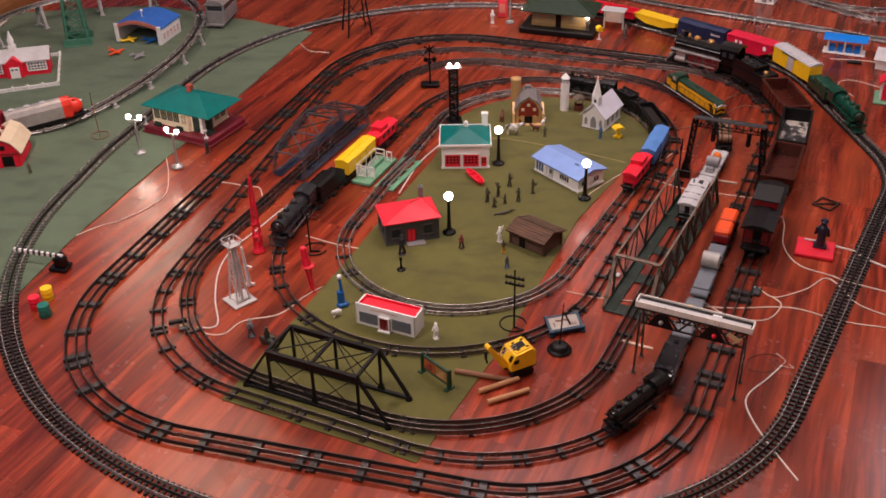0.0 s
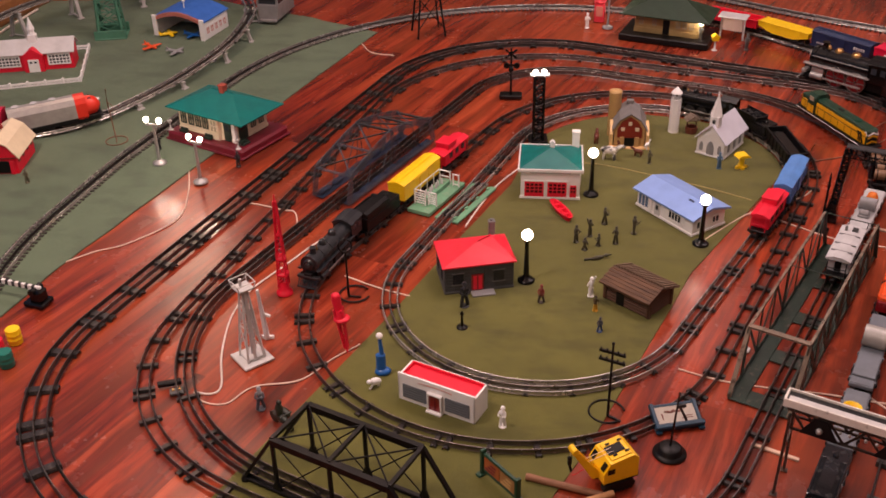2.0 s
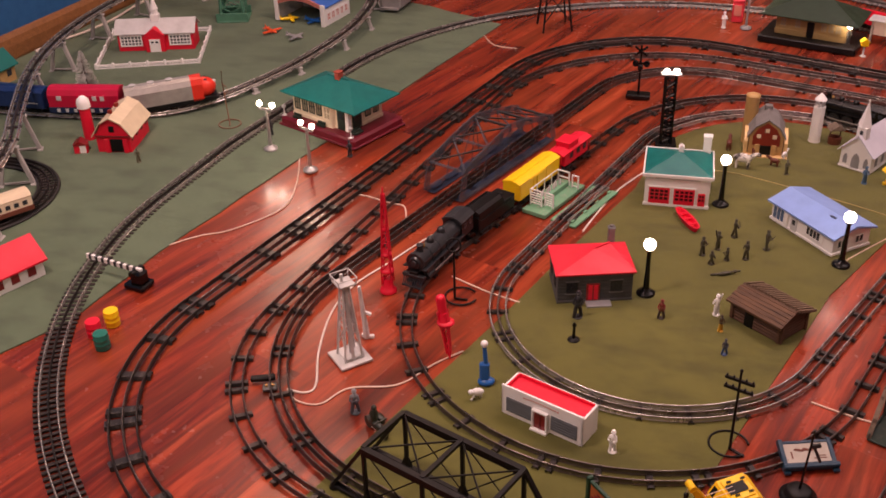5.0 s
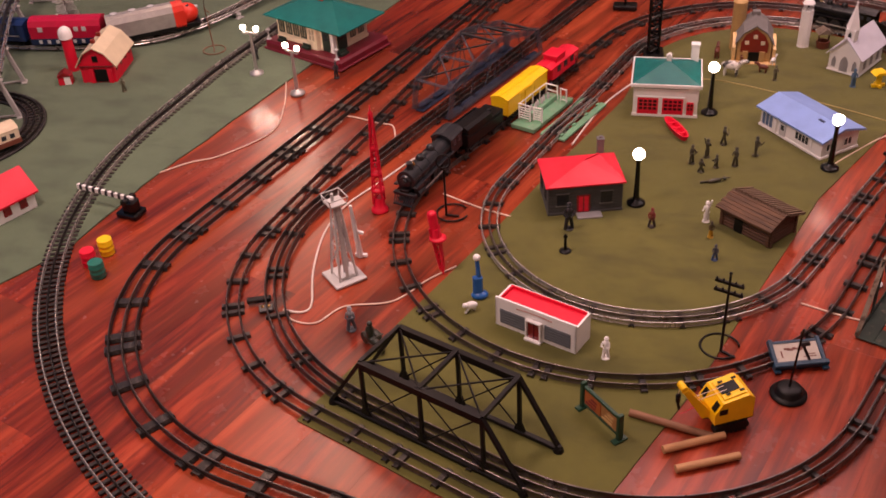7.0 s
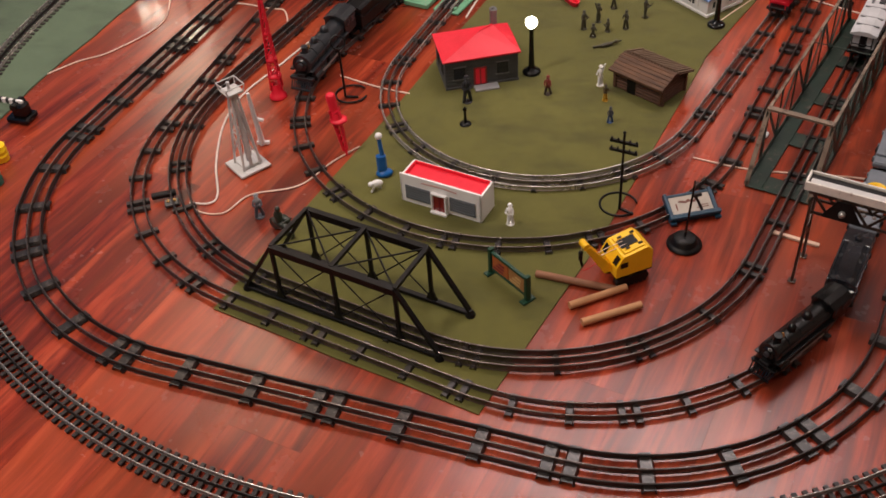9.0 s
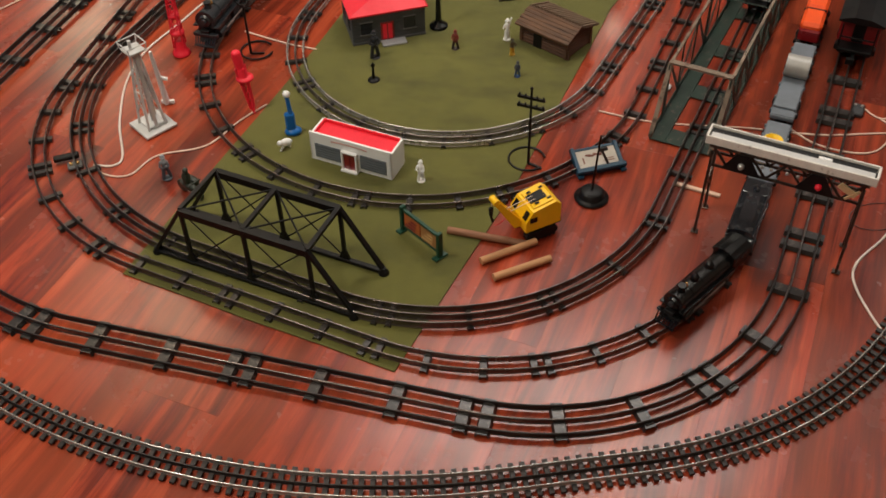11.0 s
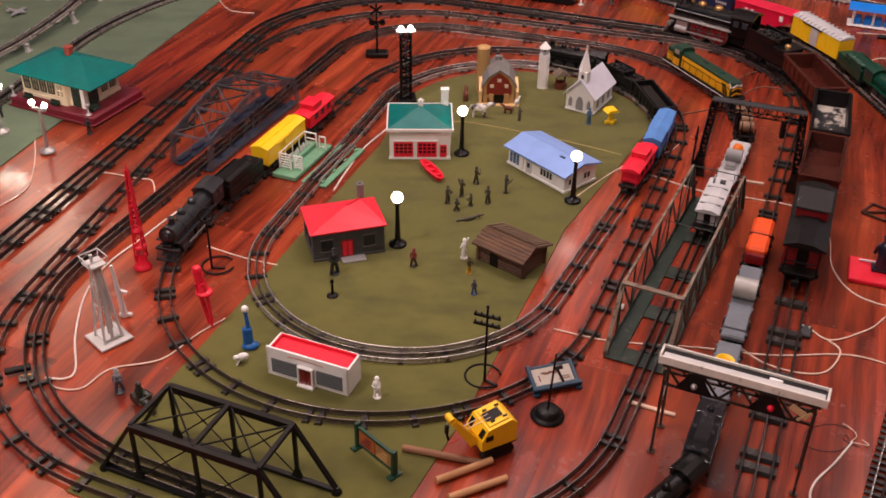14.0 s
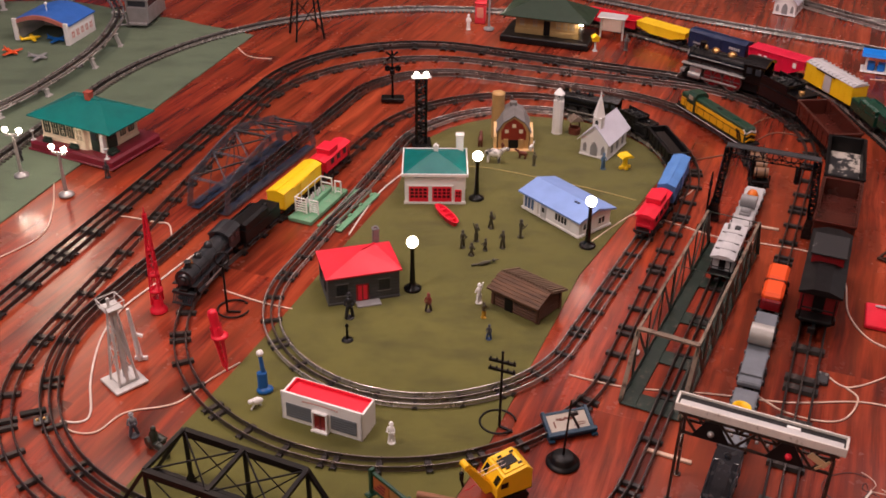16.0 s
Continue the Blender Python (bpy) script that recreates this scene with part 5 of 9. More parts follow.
def lattice(s, a, b, w, d, bays, r=0.0016):
    """A lattice girder from a to b: four chords with zigzag lacing."""
    a, b = Vector(a), Vector(b)
    along = (b - a).normalized()
    ref = Vector((0, 0, 1)) if abs(along.z) < 0.9 else Vector((0, 1, 0))
    side = along.cross(ref).normalized()
    up = side.cross(along).normalized()
    corners = [side * (i * w / 2) + up * (j * d / 2) for i, j in ((-1, -1), (1, -1), (1, 1), (-1, 1))]
    for c in corners:
        s.rod(a + c, b + c, r, n=5, smooth=False)
    for k in range(bays):
        p, q = a + (b - a) * k / bays, a + (b - a) * (k + 1) / bays
        for i in range(4):
            c, e = corners[i], corners[(i + 1) % 4]
            s.rod(p + (c if k % 2 else e), q + (e if k % 2 else c), r * 0.65, n=4, smooth=False)
            s.rod(q + c, q + e, r * 0.6, n=4, smooth=False)
    return s


def light_gantry():
    t = thing("light_gantry", 0.538, -0.629, -25, "black lattice gantry with a long white light box on top", "toy signal", z=LIFT)
    L, H = 0.226, 0.155
    for s in (-1, 1):
        for d in (-1, 1):
            part("leg", Shape().bar((s * L / 2, d * 0.032, 0), (s * L / 2, d * 0.015, H), 0.004, 0.008), M_BRONZE, t, "dark bronze strip leg")
            part("foot", Shape().box(s * L / 2, d * 0.032, 0, 0.012, 0.010, 0.002, 0.0006), M_BRONZE, t)
        part("brace", Shape().bar((s * L / 2, -0.025, 0.06), (s * L / 2, 0.020, 0.105), 0.002, 0.004).bar((s * L / 2, 0.025, 0.06), (s * L / 2, -0.020, 0.105), 0.002, 0.004), M_BRONZE, t)
    for d in (-1, 1):
        y = d * 0.016
        part("chord", Shape().bar((-L / 2 - 0.006, y, H + 0.012), (L / 2 + 0.006, y, H + 0.012), 0.003, 0.005), M_BRONZE, t)
        part("chord", Shape().bar((-L / 2 - 0.002, y, H - 0.024), (L / 2 + 0.002, y, H - 0.024), 0.003, 0.004), M_BRONZE, t)
        for k in range(8):
            x0, x1 = -L / 2 + L * k / 8, -L / 2 + L * (k + 1) / 8
            za, zb = (H - 0.024, H + 0.012) if k % 2 else (H + 0.012, H - 0.024)
            part("lacing", Shape().bar((x0, y, za), (x1, y, zb), 0.002, 0.004), M_BRONZE, t)
    for x in (-0.066, 0.046):
        part("signal_plate", Shape().prism([(x - 0.030, H - 0.024), (x + 0.030, H - 0.024), (x + 0.010, H + 0.010), (x - 0.010, H + 0.010)], -0.0195, -0.0178, "y"), M_BLACKP, t, "black triangular signal plate")
    for x, mat in ((-0.066, M_SILVER), (0.050, M_RED)):
        part("signal_lens", Shape().lathe(0, 0, [(0.0052, 0), (0.0052, 0.003), (0.0038, 0.006), (0.001, 0.007)], 12), mat, t, m=pose(x, -0.0195, H - 0.010, 90, 0, 0))
    part("brass_clip", Shape().bar((0.078, -0.019, H + 0.004), (0.104, -0.019, H - 0.010), 0.003, 0.010).bar((0.090, -0.021, H - 0.018), (0.108, -0.019, H + 0.000), 0.002, 0.004), M_BRASSP, t, "bright brass clip")
    for x in (-0.036, -0.022, 0.002, 0.018):
        part("rivet", Shape().ball(x, -0.019, H - 0.002, 0.003, n=8), M_SILVER, t)
    box = part("light_box", Shape().box(0, 0, H + 0.014, L + 0.020, 0.028, 0.010, 0.001), M_BLACKP, t, "dark trough of the light box")
    part("diffuser", Shape().box(0, -0.0062, H + 0.0225, L + 0.016, 0.013, 0.0035, 0.0006), M_PALE, box, "pale grey light strip")
    part("bulb_cover", Shape().box(0.048, 0.0035, H + 0.0225, 0.020, 0.006, 0.0045, 0.0008), M_WHITE, box, "white clip on the light strip")
    rim = Shape()
    for s in (-1, 1):
        rim.box(0, s * 0.0150, H + 0.013, L + 0.028, 0.003, 0.0155, 0.0008)
        rim.box(s * (L / 2 + 0.0125), 0, H + 0.013, 0.004, 0.027, 0.0155, 0.0008)
    part("rim", rim, M_CHALK, box, "scuffed white rim")


def signal_gantry():
    t = thing("signal_gantry", 0.806, 0.270, -22, "black lattice signal bridge over the far tracks", "toy signal", z=LIFT)
    L, H = 0.194, 0.188
    for s in (-1, 1):
        part("column", lattice(Shape(), (s * (L / 2 + 0.012), 0, 0.02), (s * L / 2, 0, H), 0.0135, 0.0135, 14, 0.0027), M_BLACK, t)
        part("foot", Shape().prism([(-0.016, 0), (0.016, 0), (0.016, 0.006), (0.0095, 0.050), (-0.0095, 0.050), (-0.016, 0.006)], -0.013, 0.013, "y", pose(s * (L / 2 + 0.012), 0, 0)), M_BLACK, t)
    part("beam", lattice(Shape(), (-L / 2 - 0.004, 0, H - 0.004), (L / 2 + 0.004, 0, H - 0.004), 0.022, 0.024, 10, 0.0016), M_BLACK, t)
    part("walkway", Shape().box(0, 0, H + 0.007, L + 0.012, 0.026, 0.002, 0.0006), M_DARK, t, "dark walkway")
    for x in (-0.04, 0.06):
        part("signal_head", Shape().rod((x, -0.014, H - 0.018), (x, -0.014, H - 0.050), 0.0065, n=10).ball(x, -0.014, H - 0.050, 0.0065), M_BLACK, t)


def signal_mast():
    t = thing("signal_mast", 0.674, 0.262, -22, "thin black signal mast on a small block base", "toy signal", z=LIFT)
    part("base", Shape().box(0, 0, 0, 0.034, 0.026, 0.004, 0.001).box(0, 0, 0.004, 0.020, 0.016, 0.008, 0.002), M_BLACK, t)
    part("post", Shape().lathe(0, 0, [(0.0042, 0.010), (0.0030, 0.050), (0.0026, 0.140), (0.0008, 0.150)], 10), M_BLACK, t)
    part("bracket", Shape().box(0, -0.002, 0.112, 0.007, 0.008, 0.014, 0.0015), M_BLACK, t)


def flood_tower():
    t = thing("floodlight_tower", 0.010, 0.702, 5, "black lattice floodlight tower with two lit bulbs", "toy lamp", z=LIFT)
    part("mast", lattice(Shape(), (0, 0, 0.012), (0, 0, 0.192), 0.025, 0.025, 12, 0.0034), M_BLACK, t)
    part("base", Shape().box(0, 0, 0, 0.052, 0.052, 0.012, 0.002), M_BLACK, t)
    part("platform", Shape().box(0, 0, 0.192, 0.052, 0.022, 0.004, 0.0008), M_GREY, t)
    for x in (-0.012, 0.012):
        part("bulb", Shape().ball(x, -0.004, 0.2030, 0.0062), M_BULB, t, "lit frosted bulb")


def globe_lamp(x, y):
    t = thing("lamp_post", x, y, 0, "black toy lamp post with a glowing white globe", "toy lamp", "globe lamp posts", z=LIFT)
    part("base", Shape().lathe(0, 0, [(0.0190, 0), (0.0190, 0.004), (0.0160, 0.007), (0.009, 0.010), (0.0065, 0.016)], 18), M_BLACK, t)
    part("post", Shape().lathe(0, 0, [(0.0065, 0.012), (0.0048, 0.06), (0.0042, 0.098), (0.0065, 0.101), (0.0065, 0.105)], 12), M_BLACK, t)
    part("globe", Shape().ball(0, 0, 0.1155, 0.0122, n=18), M_GLOBE, t, "lit white globe")


def twin_lamp(x, y, turn):
    t = thing("street_lamp", x, y, turn, "silver toy street lamp with two glowing globes", "toy lamp", "twin street lamps", z=LIFT + 0.002)
    part("base", Shape().lathe(0, 0, [(0.0185, 0), (0.0185, 0.004), (0.013, 0.007), (0.006, 0.012)], 16), M_SILVER, t)
    part("post", Shape().lathe(0, 0, [(0.0048, 0.010), (0.0034, 0.112)], 10), M_SILVER, t)
    part("arm", Shape().bar((-0.019, 0, 0.112), (0.019, 0, 0.112), 0.004, 0.006).rod((-0.019, 0, 0.112), (-0.019, 0, 0.120), 0.004).rod((0.019, 0, 0.112), (0.019, 0, 0.120), 0.004), M_SILVER, t)
    for s in (-1, 1):
        part("globe", Shape().ball(s * 0.019, 0, 0.1255, 0.0068, n=14), M_BULB, t, "lit globe")


def beacon_tower():
    t = thing("beacon_tower", -0.525, -0.316, 43, "pale grey lattice beacon tower on a square base", "toy tower", z=LIFT)
    part("base", Shape().box(0, 0, 0, 0.064, 0.064, 0.005, 0.001), M_PALE, t)
    part("pedestal", Shape().box(0, 0, 0.005, 0.034, 0.034, 0.004, 0.002), M_PALE, t)
    for i, j in ((-1, -1), (1, -1), (1, 1), (-1, 1)):
        part("leg", Shape().bar((i * 0.0175, j * 0.0175, 0.004), (i * 0.0052, j * 0.0052, 0.165), 0.0036, 0.0036), M_PALE, t)
    spread = lambda z: 0.0175 - 0.0123 * (z - 0.004) / 0.161
    cross = Shape()
    for za, zb in ((0.030, 0.080), (0.080, 0.125)):
        ra, rb = spread(za), spread(zb)
        for i, j in (((-1, -1), (1, -1)), ((1, -1), (1, 1)), ((1, 1), (-1, 1)), ((-1, 1), (-1, -1))):
            cross.rod((i[0] * ra, i[1] * ra, za), (j[0] * rb, j[1] * rb, zb), 0.0010, n=4, smooth=False)
            cross.rod((j[0] * ra, j[1] * ra, za), (i[0] * rb, i[1] * rb, zb), 0.0010, n=4, smooth=False)
            cross.rod((i[0] * rb, i[1] * rb, zb), (j[0] * rb, j[1] * rb, zb), 0.0012, n=4, smooth=False)
    part("bracing", cross, M_PALE, t)
    part("lift_rod", Shape().rod((0.002, 0.002, 0.009), (0, 0, 0.165), 0.0022, n=8), M_GREYL, t)
    part("leaning_stay", Shape().rod((0.020, -0.016, 0.006), (0.004, -0.003, 0.120), 0.0022, n=8), M_PALE, t)
    part("ladder", Shape().bar((-0.0015, -0.018, 0.008), (0.0, -0.006, 0.165), 0.006, 0.0016), M_PALE, t)
    top = Shape().box(0, 0, 0.164, 0.032, 0.032, 0.004, 0.0006)
    part("platform", top, M_PALE, t, "railed top platform")
    corners = [(-0.0155, -0.0155), (0.0155, -0.0155), (0.0155, 0.0155), (-0.0155, 0.0155)]
    for (xa, ya), (xb, yb) in zip(corners, corners[1:] + corners[:1]):
        part("rail", Shape().rod((xa, ya, 0.166), (xa * 1.18, ya * 1.18, 0.181), 0.0011, n=5).rod((xa * 1.18, ya * 1.18, 0.181), (xb * 1.18, yb * 1.18, 0.181), 0.0011, n=5), M_PALE, t)
    part("stub", Shape().rod((-0.004, 0, 0.166), (-0.004, 0, 0.186), 0.0032), M_PALE, t)
    r = thing("white_mast", -0.492, -0.275, 0, "slim white plastic mast standing behind the beacon tower", "toy tower", z=LIFT)
    part("mast", Shape().rod((-0.020, 0.026, 0.000), (-0.026, 0.020, 0.120), 0.0062, 0.0030, n=10), M_WHITE, r)
    part("rung", Shape().bar((-0.024, 0.024, 0.062), (-0.008, 0.024, 0.056), 0.005, 0.005), M_WHITE, r)
    part("rung", Shape().bar((-0.030, 0.026, 0.004), (-0.006, 0.026, 0.004), 0.006, 0.006), M_WHITE, r)


def red_tower():
    t = thing("red_tower", -0.514, -0.085, 0, "tall red plastic lattice tower on a flared base", "toy tower", z=LIFT)
    part("base", Shape().lathe(0, 0, [(0.0180, 0), (0.0180, 0.004), (0.0150, 0.008), (0.0120, 0.012), (0.0105, 0.032)], 12), M_RED, t)
    s = Shape()
    half = lambda z: 0.0100 - 0.0078 * max(0.0, z - 0.02) / 0.205
    for i, j in ((-1, -1), (1, -1), (1, 1), (-1, 1)):
        s.rod((i * half(0.02), j * half(0.02), 0.02), (i * half(0.225), j * half(0.225), 0.225), 0.0019, n=5)
    for k in range(9):
        za, zb = 0.030 + k * 0.0215, 0.030 + (k + 1) * 0.0215
        ra, rb = half(za), half(zb)
        c = s
        for i, j in (((-1, -1), (1, -1)), ((1, -1), (1, 1)), ((1, 1), (-1, 1)), ((-1, 1), (-1, -1))):
            c.rod((i[0] * ra, i[1] * ra, za), (j[0] * rb, j[1] * rb, zb), 0.0012, n=4)
            c.rod((i[0] * rb, i[1] * rb, zb), (j[0] * rb, j[1] * rb, zb), 0.0012, n=4)
    part("lattice", s, M_RED, t)
    for z, r in ((0.050, 0.0145), (0.088, 0.0115), (0.146, 0.0075)):
        part("collar", Shape().lathe(0, 0, [(r * 0.7, z - 0.005), (r, z - 0.002), (r, z + 0.002), (r * 0.7, z + 0.005)], 12), M_RED, t)
    part("tip", Shape().rod((0, 0, 0.222), (0, 0, 0.240), 0.0022, 0.0010, n=6), M_RED, t)
    u = thing("red_tower", -0.341, -0.285, 0, "short red plastic lattice tower standing upside down", "toy tower", z=LIFT)
    part("tip", Shape().rod((0, 0, 0), (-0.003, 0.004, 0.012), 0.0015, 0.0035, n=6), M_RED, u)
    s = Shape()
    for i, j in ((-1, -1), (1, -1), (1, 1), (-1, 1)):
        s.rod((-0.003 + i * 0.003, 0.004 + j * 0.003, 0.010), (-0.016 + i * 0.0075, 0.016 + j * 0.0075, 0.095), 0.0022, n=5)
    for k in range(6):
        u0, u1 = k / 6, (k + 1) / 6
        for i, j in (((-1, -1), (1, -1)), ((1, -1), (1, 1)), ((1, 1), (-1, 1)), ((-1, 1), (-1, -1))):
            ra, rb = 0.003 + 0.0045 * u0, 0.003 + 0.0045 * u1
            s.rod((-0.003 - 0.013 * u0 + i[0] * ra, 0.004 + 0.012 * u0 + i[1] * ra, 0.010 + 0.085 * u0), (-0.003 - 0.013 * u1 + j[0] * rb, 0.004 + 0.012 * u1 + j[1] * rb, 0.010 + 0.085 * u1), 0.0013, n=4)
    part("lattice", s, M_RED, u)
    part("collar", Shape().ball(-0.010, 0.014, 0.072, 0.017, 0.017, 0.006), M_RED, u)
    part("foot", Shape().rod((-0.013, 0.014, 0.074), (-0.016, 0.017, 0.092), 0.0115, 0.0085, n=14).rod((-0.016, 0.017, 0.092), (-0.020, 0.020, 0.118), 0.0085, 0.0095, n=14).ball(-0.020, 0.020, 0.120, 0.0092, 0.0092, 0.007), M_RED, u)


girder_bridge()
light_gantry()
signal_gantry()
signal_mast()
flood_tower()
for gx, gy in ((0.0, -0.001), (0.391, 0.179), (0.148, 0.401)):
    globe_lamp(gx, gy)
twin_lamp(-0.990, 0.501, -10)
twin_lamp(-0.848, 0.402, -25)
beacon_tower()
red_tower()


# ---- trains ----
M_GREYB = plain("blue_grey_plastic", (0.16, 0.18, 0.21), 0.45, 0, 0.25)
M_SILVERD = plain("silver_drum", (0.40, 0.39, 0.37), 0.5, 0.15, 0.35)
M_ORANGEB = plain("amber_plastic", (0.9, 0.22, 0.02), 0.3, 0, 0.1)
M_YELLOWD = plain("diesel_yellow", (0.84, 0.43, 0.008), 0.35, 0, 0.15)
M_GREENDK = plain("diesel_green", (0.012, 0.045, 0.026), 0.4, 0, 0.25)
M_REDH = plain("crimson_plastic", (0.72, 0.010, 0.055), 0.35, 0, 0.2)
RAIL_TOP = LIFT + 0.0125


def truck(parent, x, k=1.0, mat=None):
    """A four-wheel truck: sideframes with journal boxes, a bolster and wheels."""
    mat = mat or M_BLACKP
    g, r = 0.0159 * k, 0.0085 * k
    s = Shape()
    for sy in (-1, 1):
        s.box(x, sy * (g + 0.006 * k), r * 0.7, 0.042 * k, 0.004 * k, 0.007 * k, 0.001)
        for sx in (-1, 1):
            s.box(x + sx * 0.015 * k, sy * (g + 0.0065 * k), r * 0.5, 0.009 * k, 0.006 * k, 0.008 * k, 0.001)
    s.box(x, 0, r * 0.9, 0.014 * k, 2 * g + 0.012 * k, 0.006 * k, 0.001)
    t = part("truck", s, mat, parent)
    for sx in (-1, 1):
        for sy in (-1, 1):
            y = sy * g
            part("wheel", Shape().rod((x + sx * 0.015 * k, y - 0.003 * k, r), (x + sx * 0.015 * k, y + 0.003 * k, r), r, n=12), M_DARK, t)
    return t


def coupler(parent, x, k=1.0):
    s = 1 if x > 0 else -1
    part("coupler", Shape().box(x + s * 0.005 * k, 0, 0.008 * k, 0.016 * k, 0.005 * k, 0.005 * k, 0.0008).box(x + s * 0.013 * k, 0.002 * k, 0.006 * k, 0.005 * k, 0.010 * k, 0.009 * k, 0.001), M_BLACKP, parent)


def rolling(name, loop, s, L, label, category="train car", k=1.0, group="", z=RAIL_TOP, flip=False):
    """A car on the rails of a loop, its middle at s."""
    t = new(name)
    t.empty_display_size = 0.02
    t.matrix_basis = Matrix.Translation((0, 0, z)) @ loop.m(s, L * 0.6) @ pose(0, 0, 0, 0, 0, 180 if flip else 0)
    tagged(t, label, category, group)
    for sx in (-1, 1):
        truck(t, sx * L * 0.30, k)
        coupler(t, sx * L / 2, k)
    return t


def gondola(loop, s, L, W, H, mats, label, k=1.0, z=RAIL_TOP, load=None):
    t = rolling("gondola_car", loop, s, L, label, k=k, group="open gondola cars", z=z)
    z0 = 0.017 * k
    part("frame", Shape().box(0, 0, z0 - 0.004 * k, L * 0.96, W * 0.62, 0.005 * k, 0.001), M_BLACKP, t)
    part("floor", Shape().box(0, 0, z0, L - 0.004, W - 0.004, 0.003, 0.0005), mats[1], t, "worn car floor")
    th = 0.003 * k
    for sy in (-1, 1):
        side = Shape().box(0, sy * (W / 2 - th / 2), z0, L, th, H, 0.0008).box(0, sy * (W / 2 + 0.0006), z0 + H - 0.004 * k, L + 0.003, th + 0.0025, 0.004 * k, 0.0008)
        for j in range(7):
            side.box(-L / 2 + 0.01 * k + j * (L - 0.02 * k) / 6, sy * (W / 2 + 0.0006), z0 + 0.002, 0.004 * k, 0.0025, H - 0.006, 0.0005)
        part("side", side, mats[0], t)
    for sx in (-1, 1):
        part("end", Shape().box(sx * (L / 2 - th / 2), 0, z0, th, W - 2 * th, H, 0.0008).box(sx * (L / 2 + 0.0006), 0, z0 + H - 0.004 * k, th + 0.0025, W, 0.004 * k, 0.0008), mats[0], t)
    if load:
        load(t, z0, L, W, H)
    return t


def boxcar(loop, s, L, W, H, mat, label, roof=None, door=None, name="box_car", panels=8, mark=None, z=RAIL_TOP):
    t = rolling(name, loop, s, L, label, z=z, group="closed box cars")
    z0 = 0.016
    part("frame", Shape().box(0, 0, z0 - 0.004, L * 0.97, W * 0.7, 0.005, 0.001), M_BLACKP, t)
    body = part("body", Shape().box(0, 0, z0, L, W, H, 0.0012), mat, t)
    for j in range(panels + 1):
        for sy in (-1, 1):
            part("rib", Shape().box(-L / 2 + 0.004 + j * (L - 0.008) / panels, sy * (W / 2 + 0.0002), z0 + 0.002, 0.0022, 0.0014, H - 0.004, 0.0003), mat, body)
    rp = [(-W / 2 - 0.001, z0 + H - 0.002), (W / 2 + 0.001, z0 + H - 0.002), (W / 2 + 0.001, z0 + H), (W * 0.22, z0 + H + 0.005), (0, z0 + H + 0.0062), (-W * 0.22, z0 + H + 0.005), (-W / 2 - 0.001, z0 + H)]
    rf = part("roof", Shape().prism(rp, -L / 2 - 0.001, L / 2 + 0.001, "x"), roof or mat, t)
    part("roofwalk", Shape().box(0, 0, z0 + H + 0.0055, L, 0.008, 0.0016, 0.0003), roof or mat, rf)
    for sy in (-1, 1):
        d = part("door", Shape().box(0, sy * (W / 2 + 0.0016), z0 + 0.003, 0.032, 0.0022, H - 0.007, 0.0004), door or mat, t)
        part("door_track", Shape().box(0.012, sy * (W / 2 + 0.0022), z0 + H - 0.004, 0.07, 0.0018, 0.0022, 0.0003), door or mat, d)
        if mark:
            m = Shape()
            for j in range(5):
                m.box(-L * 0.40 + j * 0.008, sy * (W / 2 + 0.0012), z0 + H * 0.55, 0.0055, 0.0012, 0.008, 0.0003)
                m.box(L * 0.25 + j * 0.007, sy * (W / 2 + 0.0012), z0 + H * 0.30, 0.005, 0.0012, 0.004, 0.0003)
            part("lettering", m, mark, t)
    for sx in (-1, 1):
        lad = Shape()
        for j in range(5):
            lad.box(sx * (L / 2 + 0.001), 0.016, z0 + 0.006 + j * H / 6, 0.0014, 0.012, 0.0014, 0.0003)
        part("ladder", lad, mat, t)
    return t


def hopper(loop, s, L, W, H, mat, label, z=RAIL_TOP):
    t = rolling("hopper_car", loop, s, L, label, z=z, group="closed box cars")
    z0 = 0.014
    prof = [(-L / 2, z0 + H), (-L / 2, z0 + H * 0.55), (-L * 0.22, z0 + 0.004), (L * 0.22, z0 + 0.004), (L / 2, z0 + H * 0.55), (L / 2, z0 + H)]
    part("body", Shape().prism(prof, -W / 2, W / 2, "y"), mat, t)
    ribs = Shape()
    for j in range(9):
        for sy in (-1, 1):
            ribs.box(-L * 0.46 + j * L * 0.115, sy * W / 2, z0 + H * 0.5, 0.002, 0.003, H * 0.5, 0.0004)
    part("rib", ribs, mat, t)
    for sy in (-1, 1):
        for j, (x, w, hh) in enumerate(((-L * 0.34, 0.012, 0.016), (L * 0.18, 0.010, 0.013), (L * 0.28, 0.010, 0.013))):
            if mat is M_REDH:
                part("lettering", Shape().box(x, sy * (W / 2 + 0.0022), z0 + H * 0.52, w, 0.0012, hh, 0.0003), M_WHITE, t)
    part("rim", Shape().box(0, W / 2, z0 + H - 0.003, L + 0.003, 0.004, 0.004, 0.0006).box(0, -W / 2, z0 + H - 0.003, L + 0.003, 0.004, 0.004, 0.0006), mat, t)
    return t


